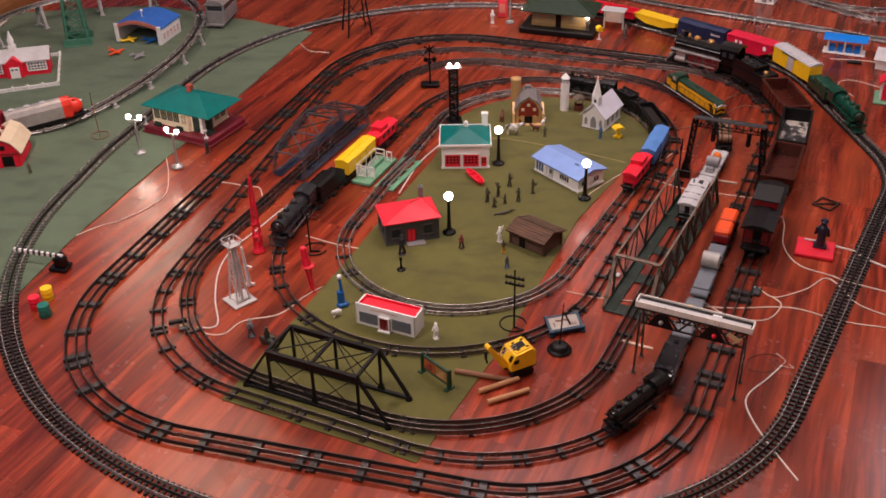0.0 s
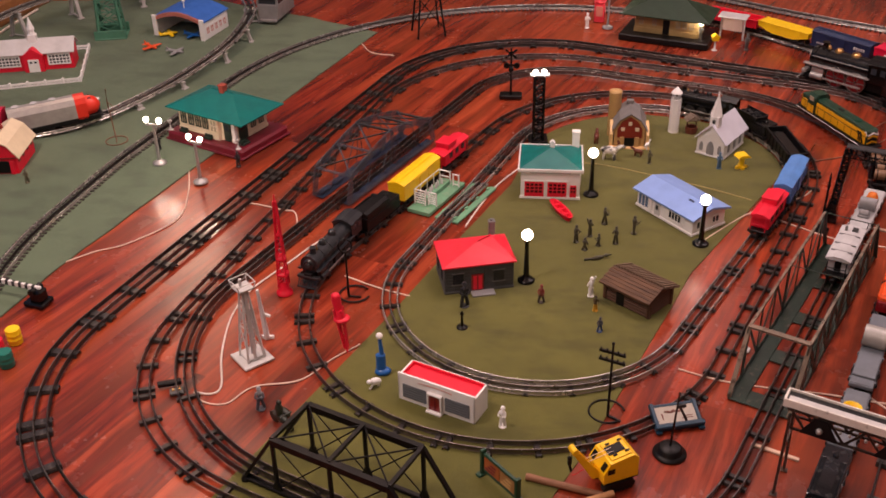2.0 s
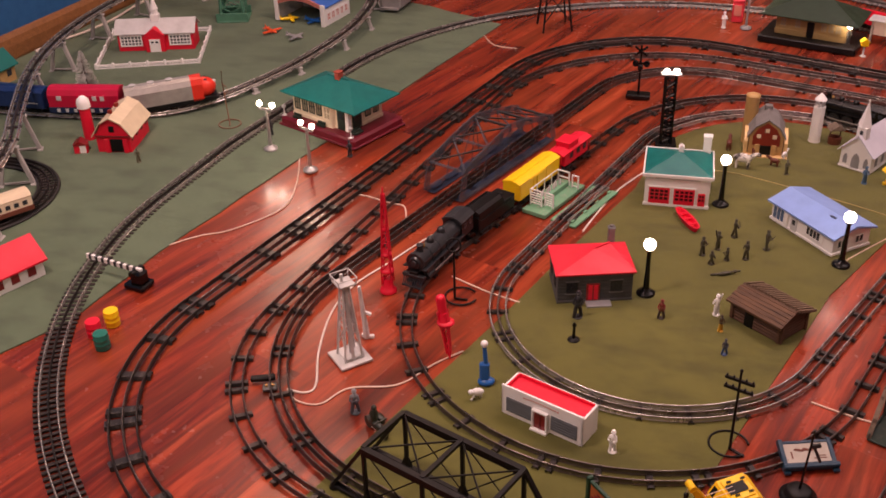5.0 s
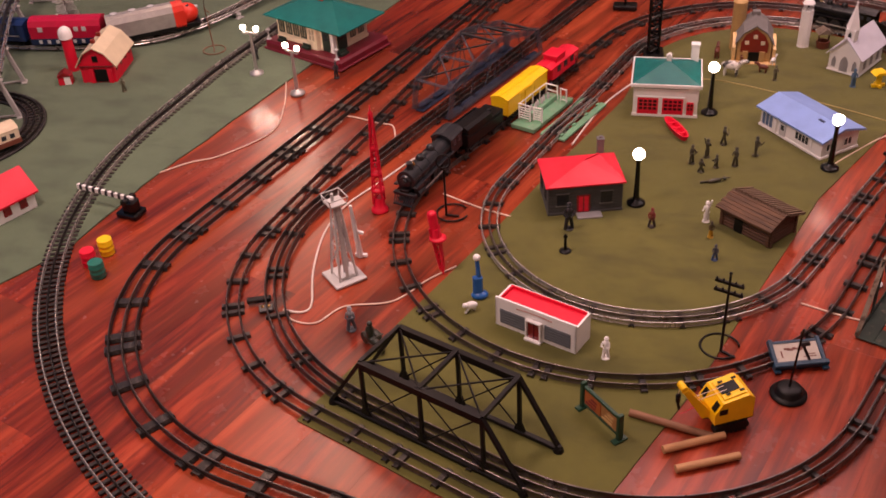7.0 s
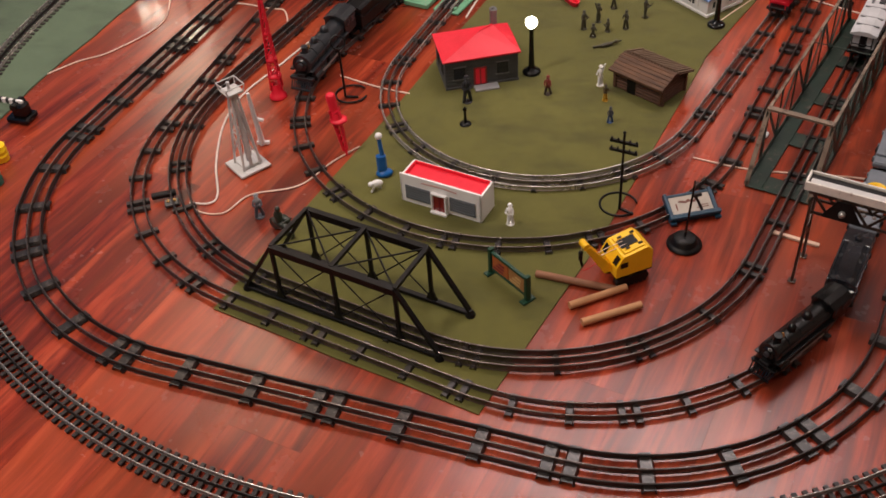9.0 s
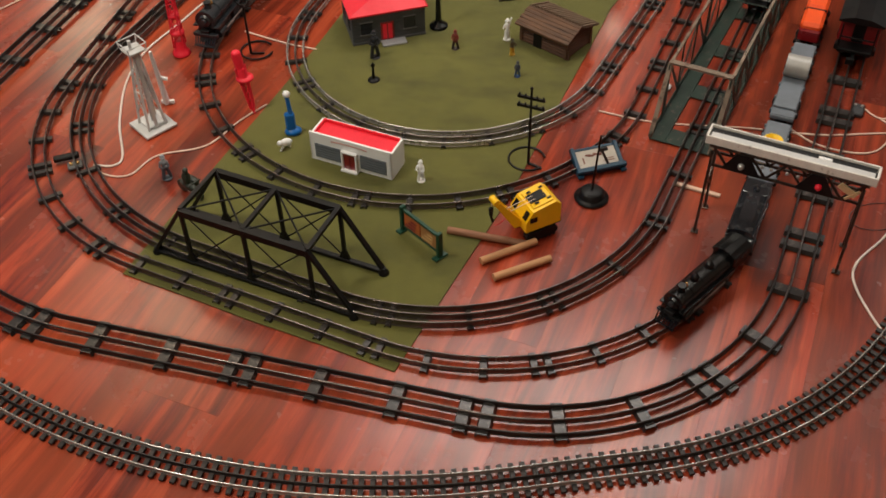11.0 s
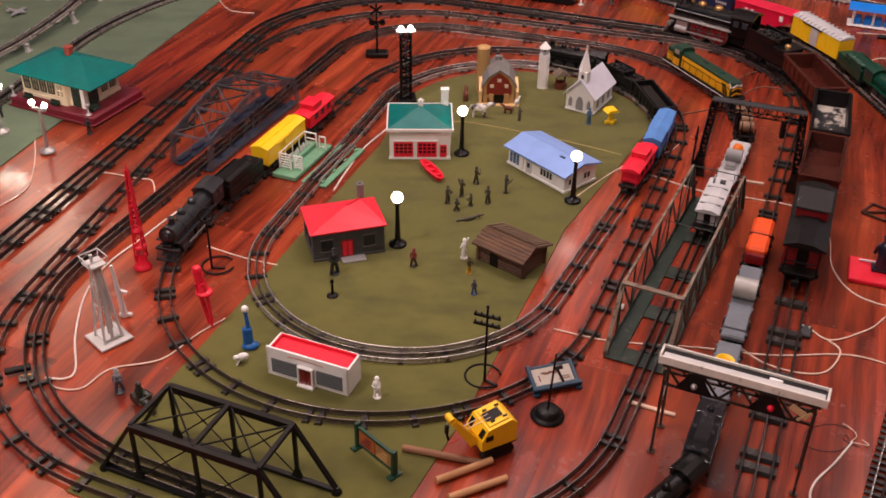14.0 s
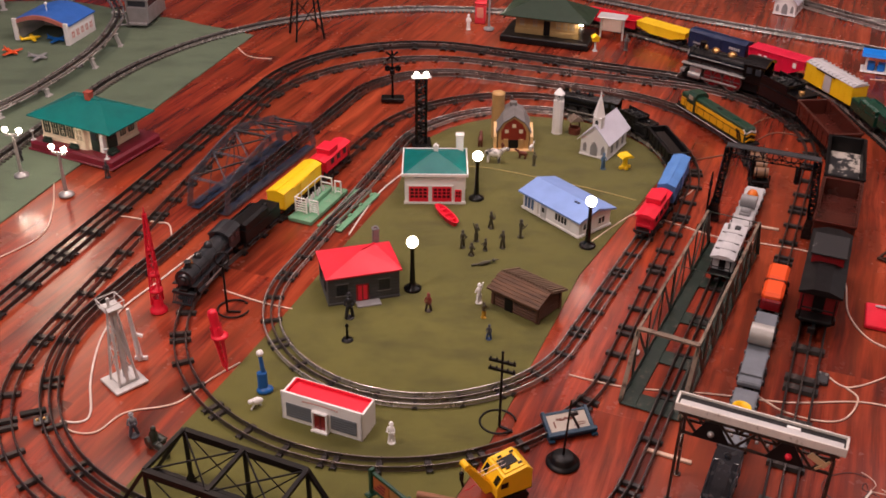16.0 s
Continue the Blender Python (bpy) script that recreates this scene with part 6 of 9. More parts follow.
def caboose(loop, s, L, W, H, body, roof, label, k=1.0, z=RAIL_TOP, bay=True):
    t = rolling("caboose", loop, s, L, label, k=k, z=z, group="cabooses")
    z0 = 0.017 * k
    part("frame", Shape().box(0, 0, z0 - 0.004 * k, L, W * 0.85, 0.005 * k, 0.001), M_BLACKP, t)
    part("body", Shape().box(0, 0, z0, L * 0.78, W, H, 0.0012), body, t)
    rp = [(-W * 0.56, z0 + H - 0.001), (W * 0.56, z0 + H - 0.001), (W * 0.56, z0 + H + 0.002 * k), (W * 0.2, z0 + H + 0.008 * k), (-W * 0.2, z0 + H + 0.008 * k), (-W * 0.56, z0 + H + 0.002 * k)]
    part("roof", Shape().prism(rp, -L * 0.48, L * 0.48, "x"), roof, t)
    top = M_FLAKED if k > 1.3 else roof
    if bay:
        part("cupola", Shape().box(L * 0.08, 0, z0 + H + 0.004 * k, L * 0.30, W * 0.86, 0.014 * k, 0.001), body, t)
        part("cupola_roof", Shape().box(L * 0.08, 0, z0 + H + 0.018 * k, L * 0.33, W * 0.95, 0.003 * k, 0.001), top, t, "flaked black cupola roof" if k > 1.3 else "")
    for sy in (-1, 1):
        for j in range(3):
            part("window", Shape().box(-L * 0.26 + j * L * 0.22, sy * (W / 2 + 0.0004), z0 + H * 0.45, 0.014 * k, 0.002, 0.016 * k, 0.0004), M_GLASS, t)
    for sx in (-1, 1):
        part("end_door", Shape().box(sx * (L * 0.39 + 0.0004), 0, z0 + 0.003, 0.002, W * 0.30, H * 0.85, 0.0004), body if body is M_RED else M_BLACKP, t)
        rail = Shape()
        for sy in (-1, 1):
            rail.rod((sx * L * 0.485, sy * W * 0.42, z0), (sx * L * 0.485, sy * W * 0.42, z0 + H * 0.95), 0.0012 * k, n=5)
        rail.rod((sx * L * 0.485, -W * 0.42, z0 + H * 0.45), (sx * L * 0.485, W * 0.42, z0 + H * 0.45), 0.0012 * k, n=5)
        part("railing", rail, body if body is M_RED else M_BLACKP, t)
    return t


def drivers(parent, xs, r, g, mat, rim, z=0.0):
    for x in xs:
        for sy in (-1, 1):
            w = part("driving_wheel", Shape().rod((x, sy * g - 0.003, r + z), (x, sy * g + 0.003, r + z), r, n=20), mat, parent)
            ring = Shape()
            n = 20
            ring.tube([(x + r * 0.95 * math.cos(2 * math.pi * i / n), sy * (g + 0.003), z + r + r * 0.95 * math.sin(2 * math.pi * i / n)) for i in range(n)], r * 0.08, 5, True)
            for i in range(6):
                ring.rod((x, sy * (g + 0.0035), z + r), (x + r * 0.9 * math.cos(math.pi * i / 3), sy * (g + 0.0035), z + r + r * 0.9 * math.sin(math.pi * i / 3)), r * 0.05, n=4)
            part("rim", ring, rim, w)


def steam_engine(loop, s, L, k, label, trim=False, flip=False, z=RAIL_TOP, wheel=None, name="steam_locomotive", mat=None, skirt=False):
    """A steam engine, boiler to the front (+x): boiler, smokebox, cab, domes, stack, pilot, running boards, wheels and rods."""
    mat = mat or M_BLACK
    t = new(name)
    t.empty_display_size = 0.02
    t.matrix_basis = Matrix.Translation((0, 0, z)) @ loop.m(s, L * 0.5) @ pose(0, 0, 0, 0, 0, 180 if flip else 0)
    tagged(t, label, "toy locomotive", "steam locomotives")
    g = 0.0159 * k
    br, bz = 0.0205 * k, 0.048 * k
    cab_l = L * 0.22
    front = L / 2 - 0.030 * k
    back = -L / 2 + cab_l
    b = Shape()
    b.rod((back - 0.005 * k, 0, bz), (front, 0, bz), br, br * 0.95, n=20)
    part("boiler", b, mat, t)
    for u in (0.05, 0.3, 0.55, 0.78):
        x = back + (front - back) * u
        part("boiler_band", Shape().rod((x - 0.0012 * k, 0, bz), (x + 0.0012 * k, 0, bz), br * 1.02, n=20), mat, t)
    sb = part("smokebox_front", Shape().rod((front - 0.004 * k, 0, bz), (front + 0.004 * k, 0, bz), br * 1.03, n=20).rod((front + 0.003 * k, 0, bz), (front + 0.008 * k, 0, bz), br * 0.72, br * 0.55, n=20), mat, t)
    part("headlight", Shape().rod((front + 0.004 * k, 0, bz + 0.002 * k), (front + 0.013 * k, 0, bz + 0.002 * k), 0.0052 * k, n=12), M_SILVER if trim else M_DARK, sb)
    part("chimney", Shape().lathe(front - 0.016 * k, 0, [(0.0080 * k, bz + br * 0.85), (0.0062 * k, bz + br + 0.004 * k), (0.0065 * k, bz + br + 0.011 * k), (0.0078 * k, bz + br + 0.012 * k)], 14), mat, t)
    for u, r in ((0.62, 0.0085), (0.32, 0.0095)):
        x = back + (front - back) * u
        dh = 0.55 if trim else 1.0
        part("dome", Shape().lathe(x, 0, [(r * k, bz + br * 0.86), (r * 0.95 * k, bz + br + 0.003 * k * dh), (r * 0.7 * k, bz + br + 0.0085 * k * dh), (0.001, bz + br + 0.0105 * k * dh)], 14), M_BRASS if trim else mat, t, "brass dome" if trim else "")
    part("bell", Shape().lathe(back + (front - back) * 0.80, 0, [(0.004 * k, bz + br), (0.003 * k, bz + br + 0.006 * k), (0.001, bz + br + 0.008 * k)], 10), M_BRASS, t)
    cw, ch = 0.047 * k, 0.040 * k
    cx = -L / 2 + cab_l / 2
    cab = Shape()
    for sy in (-1, 1):
        cab.box(cx, sy * (cw / 2 - 0.001 * k), bz - 0.018 * k, cab_l, 0.002 * k, ch, 0.0004)
    cab.box(cx + cab_l / 2 - 0.001 * k, 0, bz - 0.018 * k, 0.002 * k, cw, ch, 0.0004)
    c = part("cab", cab, mat, t)
    rp = [(-cw * 0.54, bz + ch - 0.020 * k), (-cw * 0.3, bz + ch - 0.013 * k), (0, bz + ch - 0.010 * k), (cw * 0.3, bz + ch - 0.013 * k), (cw * 0.54, bz + ch - 0.020 * k), (cw * 0.5, bz + ch - 0.023 * k), (0, bz + ch - 0.013 * k), (-cw * 0.5, bz + ch - 0.023 * k)]
    part("cab_roof", Shape().prism(rp, cx - cab_l * 0.58, cx + cab_l * 0.55, "x"), mat, t)
    for sy in (-1, 1):
        for dx in (-0.22, 0.22):
            part("cab_window", Shape().box(cx + dx * cab_l, sy * (cw / 2 + 0.0003), bz + 0.001 * k, cab_l * 0.26, 0.0012, 0.012 * k, 0.0003), M_GLASS, c)
        part("running_board", Shape().box(0.01 * k, sy * 0.022 * k, bz - 0.012 * k, L * 0.72, 0.010 * k, 0.003 * k, 0.0006), M_SILVER if trim else mat, t, "silver running board" if trim else "")
        part("handrail", Shape().rod((back, sy * br * 0.98, bz + 0.006 * k), (front, sy * br * 0.98, bz + 0.006 * k), 0.0008 * k, n=5), M_SILVER if trim else mat, t)
        part("cylinder", Shape().rod((front - 0.030 * k, sy * 0.021 * k, 0.016 * k), (front - 0.004 * k, sy * 0.021 * k, 0.016 * k), 0.0072 * k, n=12).box(front - 0.017 * k, sy * 0.018 * k, 0.018 * k, 0.026 * k, 0.010 * k, 0.014 * k, 0.001), M_SILVER if trim else mat, t)
        part("side_rod", Shape().box(-0.004 * k, sy * (g + 0.0062 * k), 0.012 * k, L * 0.42, 0.0018 * k, 0.0038 * k, 0.0004).bar((L * 0.08, sy * (g + 0.008 * k), 0.014 * k), (front - 0.02 * k, sy * (g + 0.008 * k), 0.016 * k), 0.0018 * k, 0.003 * k), M_SILVER, t)
    wheel_r = 0.0155 * k
    drivers(t, [-L * 0.20, -L * 0.02, L * 0.16] if not trim else [-L * 0.16, L * 0.06], wheel_r if not trim else 0.021 * k, g, M_DARK if not wheel else wheel, M_RAILM if trim else M_DARK)
    part("chassis", Shape().box(0, 0, 0.008 * k, L * 0.86, 0.020 * k, 0.024 * k, 0.001), M_BLACKP, t)
    lead = truck(t, front - 0.006 * k, 0.75 * k)
    pil_mat = M_SILVER if trim else mat
    pil = part("pilot", Shape().box(front + 0.010 * k, 0, 0.018 * k, 0.010 * k, 0.052 * k, 0.007 * k, 0.001), pil_mat, t, "silver slatted pilot" if trim else "")
    part("pilot_foot", Shape().box(front + 0.023 * k, 0, 0.0005 * k, 0.004 * k, 0.044 * k, 0.004 * k, 0.0006), pil_mat, pil)
    for j in range(9):
        y = -0.022 * k + j * 0.0055 * k
        part("pilot_slat", Shape().bar((front + 0.010 * k, y, 0.020 * k), (front + 0.024 * k, y * 0.9, 0.002 * k), 0.0022 * k, 0.002 * k), pil_mat, pil)
    coupler(t, -L / 2, k)
    return t


def tender(loop, s, L, k, label, mat=None, flip=False, z=RAIL_TOP, coal=True):
    mat = mat or M_BLACK
    t = rolling("tender", loop, s, L, label, "train car", k, z=z, flip=flip)
    W, H, z0 = 0.046 * k, 0.040 * k, 0.016 * k
    part("frame", Shape().box(0, 0, z0 - 0.003 * k, L, W * 0.9, 0.004 * k, 0.001), M_BLACKP, t)
    body = Shape().box(0, 0, z0, L * 0.96, W, H * 0.78, 0.0015)
    for sy in (-1, 1):
        body.box(L * 0.14, sy * (W / 2 - 0.0015 * k), z0 + H * 0.70, L * 0.64, 0.003 * k, H * 0.36, 0.0008)
    body.box(-L * 0.18, 0, z0 + H * 0.70, 0.003 * k, W * 0.9, H * 0.36, 0.0008)
    part("body", body, mat, t)
    if coal:
        c = Shape()
        rnd = random.Random(7)
        for i in range(70):
            r = rnd.uniform(0.0025, 0.0048) * k
            c.ball(rnd.uniform(-L * 0.15, L * 0.44), rnd.uniform(-W * 0.38, W * 0.38), z0 + H * (0.78 + 0.22 * rnd.random()), r, r * 0.8, r * 0.7, 6)
        part("coal_load", c, M_COAL, t, "lumpy black coal load")
    else:
        part("deck", Shape().prism([(-W * 0.46, z0 + H * 0.80), (W * 0.46, z0 + H * 0.80), (W * 0.46, z0 + H * 0.98), (W * 0.25, z0 + H * 1.10), (-W * 0.25, z0 + H * 1.10), (-W * 0.46, z0 + H * 0.98)], -L * 0.17, L * 0.45, "x"), mat, t, "closed ribbed deck")
    part("water_hatch", Shape().lathe(-L * 0.32, 0, [(0.006 * k, z0 + H * 0.78), (0.006 * k, z0 + H * 0.86), (0.002 * k, z0 + H * 0.9)], 12), M_BRASS if k > 1.3 else mat, t)
    for sy in (-1, 1):
        part("side_rail", Shape().rod((-L * 0.45, sy * (W / 2 + 0.001 * k), z0 + H * 0.6), (L * 0.45, sy * (W / 2 + 0.001 * k), z0 + H * 0.6), 0.0009 * k, n=5), mat, t)
    return t


# the large black engine and its train on the heavy oval
BIG = LIFT + 0.0135
S0 = LOOP_O.near(0.81, 1.224)
KB = 1.5
steam_engine(LOOP_O, S0 - 0.142, 0.285, KB, "large black toy steam locomotive with brass domes and silver pilot", True, z=BIG, wheel=M_REDD)
tender(LOOP_O, S0 - 0.375, 0.165, KB, "large black tender heaped with coal", z=BIG)
gondola(LOOP_O, S0 - 0.585, 0.225, 0.086, 0.045, (M_BROWN, M_BROWN), "large brown open gondola car, empty", KB, BIG)
gondola(LOOP_O, S0 - 0.835, 0.240, 0.086, 0.045, (M_BLACKP, M_BEDBLACK), "large black open gondola car with flaked pale floor", KB, BIG)
gondola(LOOP_O, S0 - 1.085, 0.225, 0.086, 0.045, (M_BROWN, M_BROWN), "large brown open gondola car coupled before the caboose", KB, BIG)
caboose(LOOP_O, S0 - 1.400, 0.275, 0.074, 0.056, M_REDD, M_BLACKP, "large dark red caboose with black roof", KB, BIG)

# black engine with work cars on the thin track
SB = LOOP_B.near(0.328, -0.813)
steam_engine(LOOP_B, SB + 0.090, 0.184, 0.80, "black toy steam locomotive pulling work cars", flip=True)
tender(LOOP_B, SB + 0.268, 0.152, 0.93, "glossy blue-black streamlined tender behind the engine", M_TENDERB, flip=True, coal=False)


def flat_car(loop, s, L, W, mat, label):
    t = rolling("flat_car", loop, s, L, label, group="flat cars")
    z0 = 0.016
    part("deck", Shape().box(0, 0, z0, L, W, 0.008, 0.0012).box(0, 0, z0 + 0.008, L * 0.98, W * 0.9, 0.0015, 0.0005), mat, t)
    for sy in (-1, 1):
        for j in range(6):
            part("stake_pocket", Shape().box(-L * 0.42 + j * L * 0.168, sy * (W / 2 + 0.001), z0 + 0.001, 0.005, 0.003, 0.007, 0.0005), mat, t)
    return t


f = flat_car(LOOP_B, SB + 0.450, 0.165, 0.042, M_GREYB, "blue-grey flat car carrying a yellow bucket")
part("bucket", Shape().lathe(0.0, 0, [(0.013, 0.026), (0.0165, 0.048), (0.0148, 0.048), (0.011, 0.029)], 16), M_YELLOW, f, "yellow open bucket")
part("box_frame", Shape().box(0.0, 0.0, 0.025, 0.042, 0.040, 0.003, 0.0006), M_BLACKP, f)
f = flat_car(LOOP_B, SB + 0.672, 0.245, 0.042, M_GREYB, "blue-grey depressed flat car carrying a silver drum")
part("drum", Shape().rod((0.012, -0.021, 0.044), (0.012, 0.021, 0.044), 0.021, n=24), M_SILVERD, f, "silver drum")
for dx in (-0.07, 0.085):
    part("hatch", Shape().box(dx, 0, 0.025, 0.012, 0.008, 0.002, 0.0005), M_BLACKP, f)
    part("end_deck", Shape().box(dx, 0, 0.024, 0.06, 0.040, 0.006, 0.001), M_GREYB, f)
o = rolling("work_caboose", LOOP_B, SB + 0.884, 0.150, "orange work caboose with rounded roof")
part("body", Shape().box(0, 0, 0.016, 0.140, 0.040, 0.026, 0.003), M_REDD, o)
for dx in (-0.034, 0.034):
    part("cover", Shape().box(dx, 0, 0.036, 0.062, 0.042, 0.018, 0.006), M_ORANGE, o, "bright orange rounded cover")
part("seam", Shape().box(0, 0, 0.040, 0.006, 0.038, 0.010, 0.001), M_BLACKP, o)

# grey work train standing in the girder bridge
t = caboose(LOOP_C, LOOP_C.near(0.688, 0.088), 0.160, 0.046, 0.036, M_GREYL, M_GREYL, "light grey plastic caboose", bay=False)
part("stove_pipe", Shape().rod((0.048, 0.012, 0.056), (0.048, 0.012, 0.072), 0.003, n=8), M_GREY, t)
for rx in (-0.045, -0.012, 0.030):
    part("roof_rib", Shape().box(rx, 0, 0.0580, 0.003, 0.044, 0.0036, 0.0004), M_GREY, t)
part("roof_hatch", Shape().box(0.055, -0.006, 0.0580, 0.016, 0.012, 0.006, 0.001), M_DARK, t, "dark roof hatch")
f = flat_car(LOOP_C, LOOP_C.near(0.779, 0.312), 0.208, 0.045, M_GREYL, "light grey flat car with a tank and an orange light")
part("tank", Shape().rod((-0.008, -0.018, 0.040), (-0.008, 0.018, 0.040), 0.0155, n=20), M_GREY, f, "grey drum")
part("orange_light", Shape().lathe(0.045, 0, [(0.013, 0.025), (0.013, 0.034), (0.009, 0.043), (0.001, 0.046)], 14), M_ORANGEB, f, "orange domed light")
part("light_socket", Shape().box(0.045, 0, 0.0255, 0.032, 0.030, 0.004, 0.001), M_GREYL, f)
part("winch", Shape().rod((-0.045, -0.010, 0.034), (-0.045, 0.010, 0.034), 0.008, n=12).box(-0.045, 0, 0.0255, 0.022, 0.024, 0.006, 0.001), M_GREY, f)
part("end_rail", Shape().rod((-0.100, -0.020, 0.025), (-0.100, -0.020, 0.040), 0.0009, n=5).rod((-0.100, 0.020, 0.025), (-0.100, 0.020, 0.040), 0.0009, n=5).rod((-0.100, -0.020, 0.040), (-0.100, 0.020, 0.040), 0.0009, n=5), M_BLACKP, f)
# a black skeleton car with a tan load, coupled to the diesel under the signal bridge
f = rolling("log_car", LOOP_C, LOOP_C.near(0.857, 0.512), 0.185, "black skeleton car loaded with tan drums", group="flat cars")
part("sill", Shape().box(0, 0, 0.014, 0.180, 0.014, 0.007, 0.001), M_BLACKP, f)
for cx in (-0.086, -0.045, 0.0, 0.045, 0.086):
    part("bunk", Shape().box(cx, 0, 0.020, 0.008, 0.044, 0.006, 0.001).box(cx, -0.0205, 0.024, 0.006, 0.003, 0.022, 0.0006).box(cx, 0.0205, 0.024, 0.006, 0.003, 0.022, 0.0006), M_BLACKP, f)
for dx in (-0.060, -0.020, 0.020, 0.060):
    drum = part("load_drum", Shape().rod((dx, -0.0185, 0.0385), (dx, 0.0185, 0.0385), 0.0130, n=18), M_TANLOAD, f, "tan round load")
    for dy in (-0.010, 0.010):
        part("hoop", Shape().rod((dx, dy - 0.0015, 0.0385), (dx, dy + 0.0015, 0.0385), 0.0135, n=18), M_BLACKP, drum)

# train on the village oval
SA = LOOP_A.near(0.510, 0.184)
caboose(LOOP_A, SA + 0.088, 0.152, 0.040, 0.034, M_RED, M_RED, "bright red plastic caboose")
boxcar(LOOP_A, SA + 0.262, 0.175, 0.042, 0.043, M_BLUE, "sky blue plastic box car")
gondola(LOOP_A, SA + 0.475, 0.165, 0.050, 0.030, (M_BLACKP, M_BLACKP), "small black open gondola car", load=lambda t, z0, L, W, H: part("coal_load", Shape().box(0, 0, z0 + 0.004, L * 0.9, W * 0.85, H * 0.6, 0.008), M_COAL, t))
tender(LOOP_A, SA + 0.630, 0.125, 0.95, "small black tender behind the church")
steam_engine(LOOP_A, SA + 0.805, 0.200, 0.9, "small black toy steam locomotive behind the church")

# train on the second oval, facing the camera
SD = LOOP_D.near(-0.462, -0.100)
steam_engine(LOOP_D, SD - 0.125, 0.230, 1.0, "slate-black toy steam locomotive heading a short freight train", mat=M_SLATE)
tender(LOOP_D, SD - 0.325, 0.150, 1.05, "dull black tender before the yellow box car", M_BLACKP, coal=False)
boxcar(LOOP_D, SD - 0.508, 0.178, 0.046, 0.042, M_YELLOW, "bright yellow plastic box car", panels=3)
caboose(LOOP_D, SD - 0.682, 0.145, 0.043, 0.032, M_RED, M_RED, "bright red plastic caboose behind the yellow box car")


def diesel(loop, s, L, W, H, low, top, label, nose=None, k=1.0, flip=False, z=RAIL_TOP, road=True):
    t = rolling("diesel_locomotive", loop, s, L, label, "toy locomotive", k, z=z, flip=flip)
    z0 = 0.015 * k
    part("frame", Shape().box(0, 0, z0 - 0.003, L, W, 0.006, 0.001), M_BLACKP, t)
    if road:
        hood = part("hood", Shape().box(-L * 0.10, 0, z0 + 0.003, L * 0.72, W * 0.66, H * 0.72, 0.004), top, t)
        part("cab", Shape().prism([(-W * 0.46, z0 + 0.003), (W * 0.46, z0 + 0.003), (W * 0.46, z0 + H * 0.78), (W * 0.30, z0 + H * 0.95), (-W * 0.30, z0 + H * 0.95), (-W * 0.46, z0 + H * 0.78)], L * 0.245, L * 0.355, "x"), top, t, "dark green cab")
        nose_hood = part("short_hood", Shape().box(L * 0.415, 0, z0 + 0.003, L * 0.12, W * 0.62, H * 0.62, 0.003), top, t)
        part("nose_stripe", Shape().box(L * 0.476, -W * 0.2, z0 + 0.006, 0.0014, W * 0.14, H * 0.5, 0.0003), low, nose_hood)
        part("nose_stripe", Shape().box(L * 0.476, W * 0.2, z0 + 0.006, 0.0014, W * 0.14, H * 0.5, 0.0003), low, nose_hood)
        for sy in (-1, 1):
            part("side_panel", Shape().box(-L * 0.10, sy * (W * 0.33 + 0.0006), z0 + 0.004, L * 0.69, 0.0016, H * 0.54, 0.0004), low, hood, "yellow side panel")
            part("side_panel", Shape().box(L * 0.415, sy * (W * 0.31 + 0.0006), z0 + 0.004, L * 0.10, 0.0016, H * 0.40, 0.0004), low, nose_hood, "yellow side panel")
            part("side_panel", Shape().box(L * 0.30, sy * (W * 0.46 + 0.0006), z0 + 0.004, L * 0.09, 0.0014, H * 0.36, 0.0004), low, t, "yellow cab side panel")
        for sy in (-1, 1):
            part("cab_window", Shape().box(L * 0.30, sy * (W * 0.46 + 0.0003), z0 + H * 0.62, L * 0.06, 0.0014, H * 0.2, 0.0003), M_GLASSC, t)
            rail = Shape().rod((-L * 0.47, sy * W * 0.48, z0 + H * 0.5), (L * 0.47, sy * W * 0.48, z0 + H * 0.5), 0.0009, n=5)
            for j in range(11):
                rail.rod((-L * 0.47 + j * L * 0.094, sy * W * 0.48, z0), (-L * 0.47 + j * L * 0.094, sy * W * 0.48, z0 + H * 0.5), 0.0007, n=4)
            part("handrail", rail, M_BLACKP, t)
            part("sill_stripe", Shape().box(0, sy * (W / 2 + 0.0004), z0 - 0.001, L * 0.98, 0.001, 0.0014, 0.0002), M_WHITE, t)
            part("louvre", Shape().box(-L * 0.2, sy * (W * 0.33 + 0.0016), z0 + H * 0.16, L * 0.4, 0.001, H * 0.24, 0.0003), low, t)
        tail = -L * 0.46 - 0.0008
        for k, stripe in enumerate((M_WHITE, low, M_BLACKP, low)):
            zz = z0 + H * (0.62 - 0.13 * k)
            part("chevron", Shape().bar((tail, -W * 0.30, zz - H * 0.10), (tail, 0, zz), 0.0016, H * 0.07).bar((tail, W * 0.30, zz - H * 0.10), (tail, 0, zz), 0.0016, H * 0.07), stripe, hood, "striped hood end")
        for sy in (-1, 1):
            for k in range(2):
                x = -L * (0.415 - 0.030 * k)
                part("slanted_stripe", Shape().bar((x, sy * (W * 0.33 + 0.0020), z0 + H * 0.10), (x + L * 0.045, sy * (W * 0.33 + 0.0020), z0 + H * 0.54), 0.0014, 0.006), M_BLACKP, hood)
            part("marker_stripe", Shape().bar((-L * 0.452, sy * (W * 0.33 + 0.0006), z0 + H * 0.50), (-L * 0.425, sy * (W * 0.33 + 0.0006), z0 + H * 0.66), 0.0014, 0.005), M_WHITE, hood)
        part("exhaust", Shape().box(-L * 0.02, 0, z0 + H * 0.72, 0.020, 0.008, 0.004, 0.001), M_BLACKP, hood)
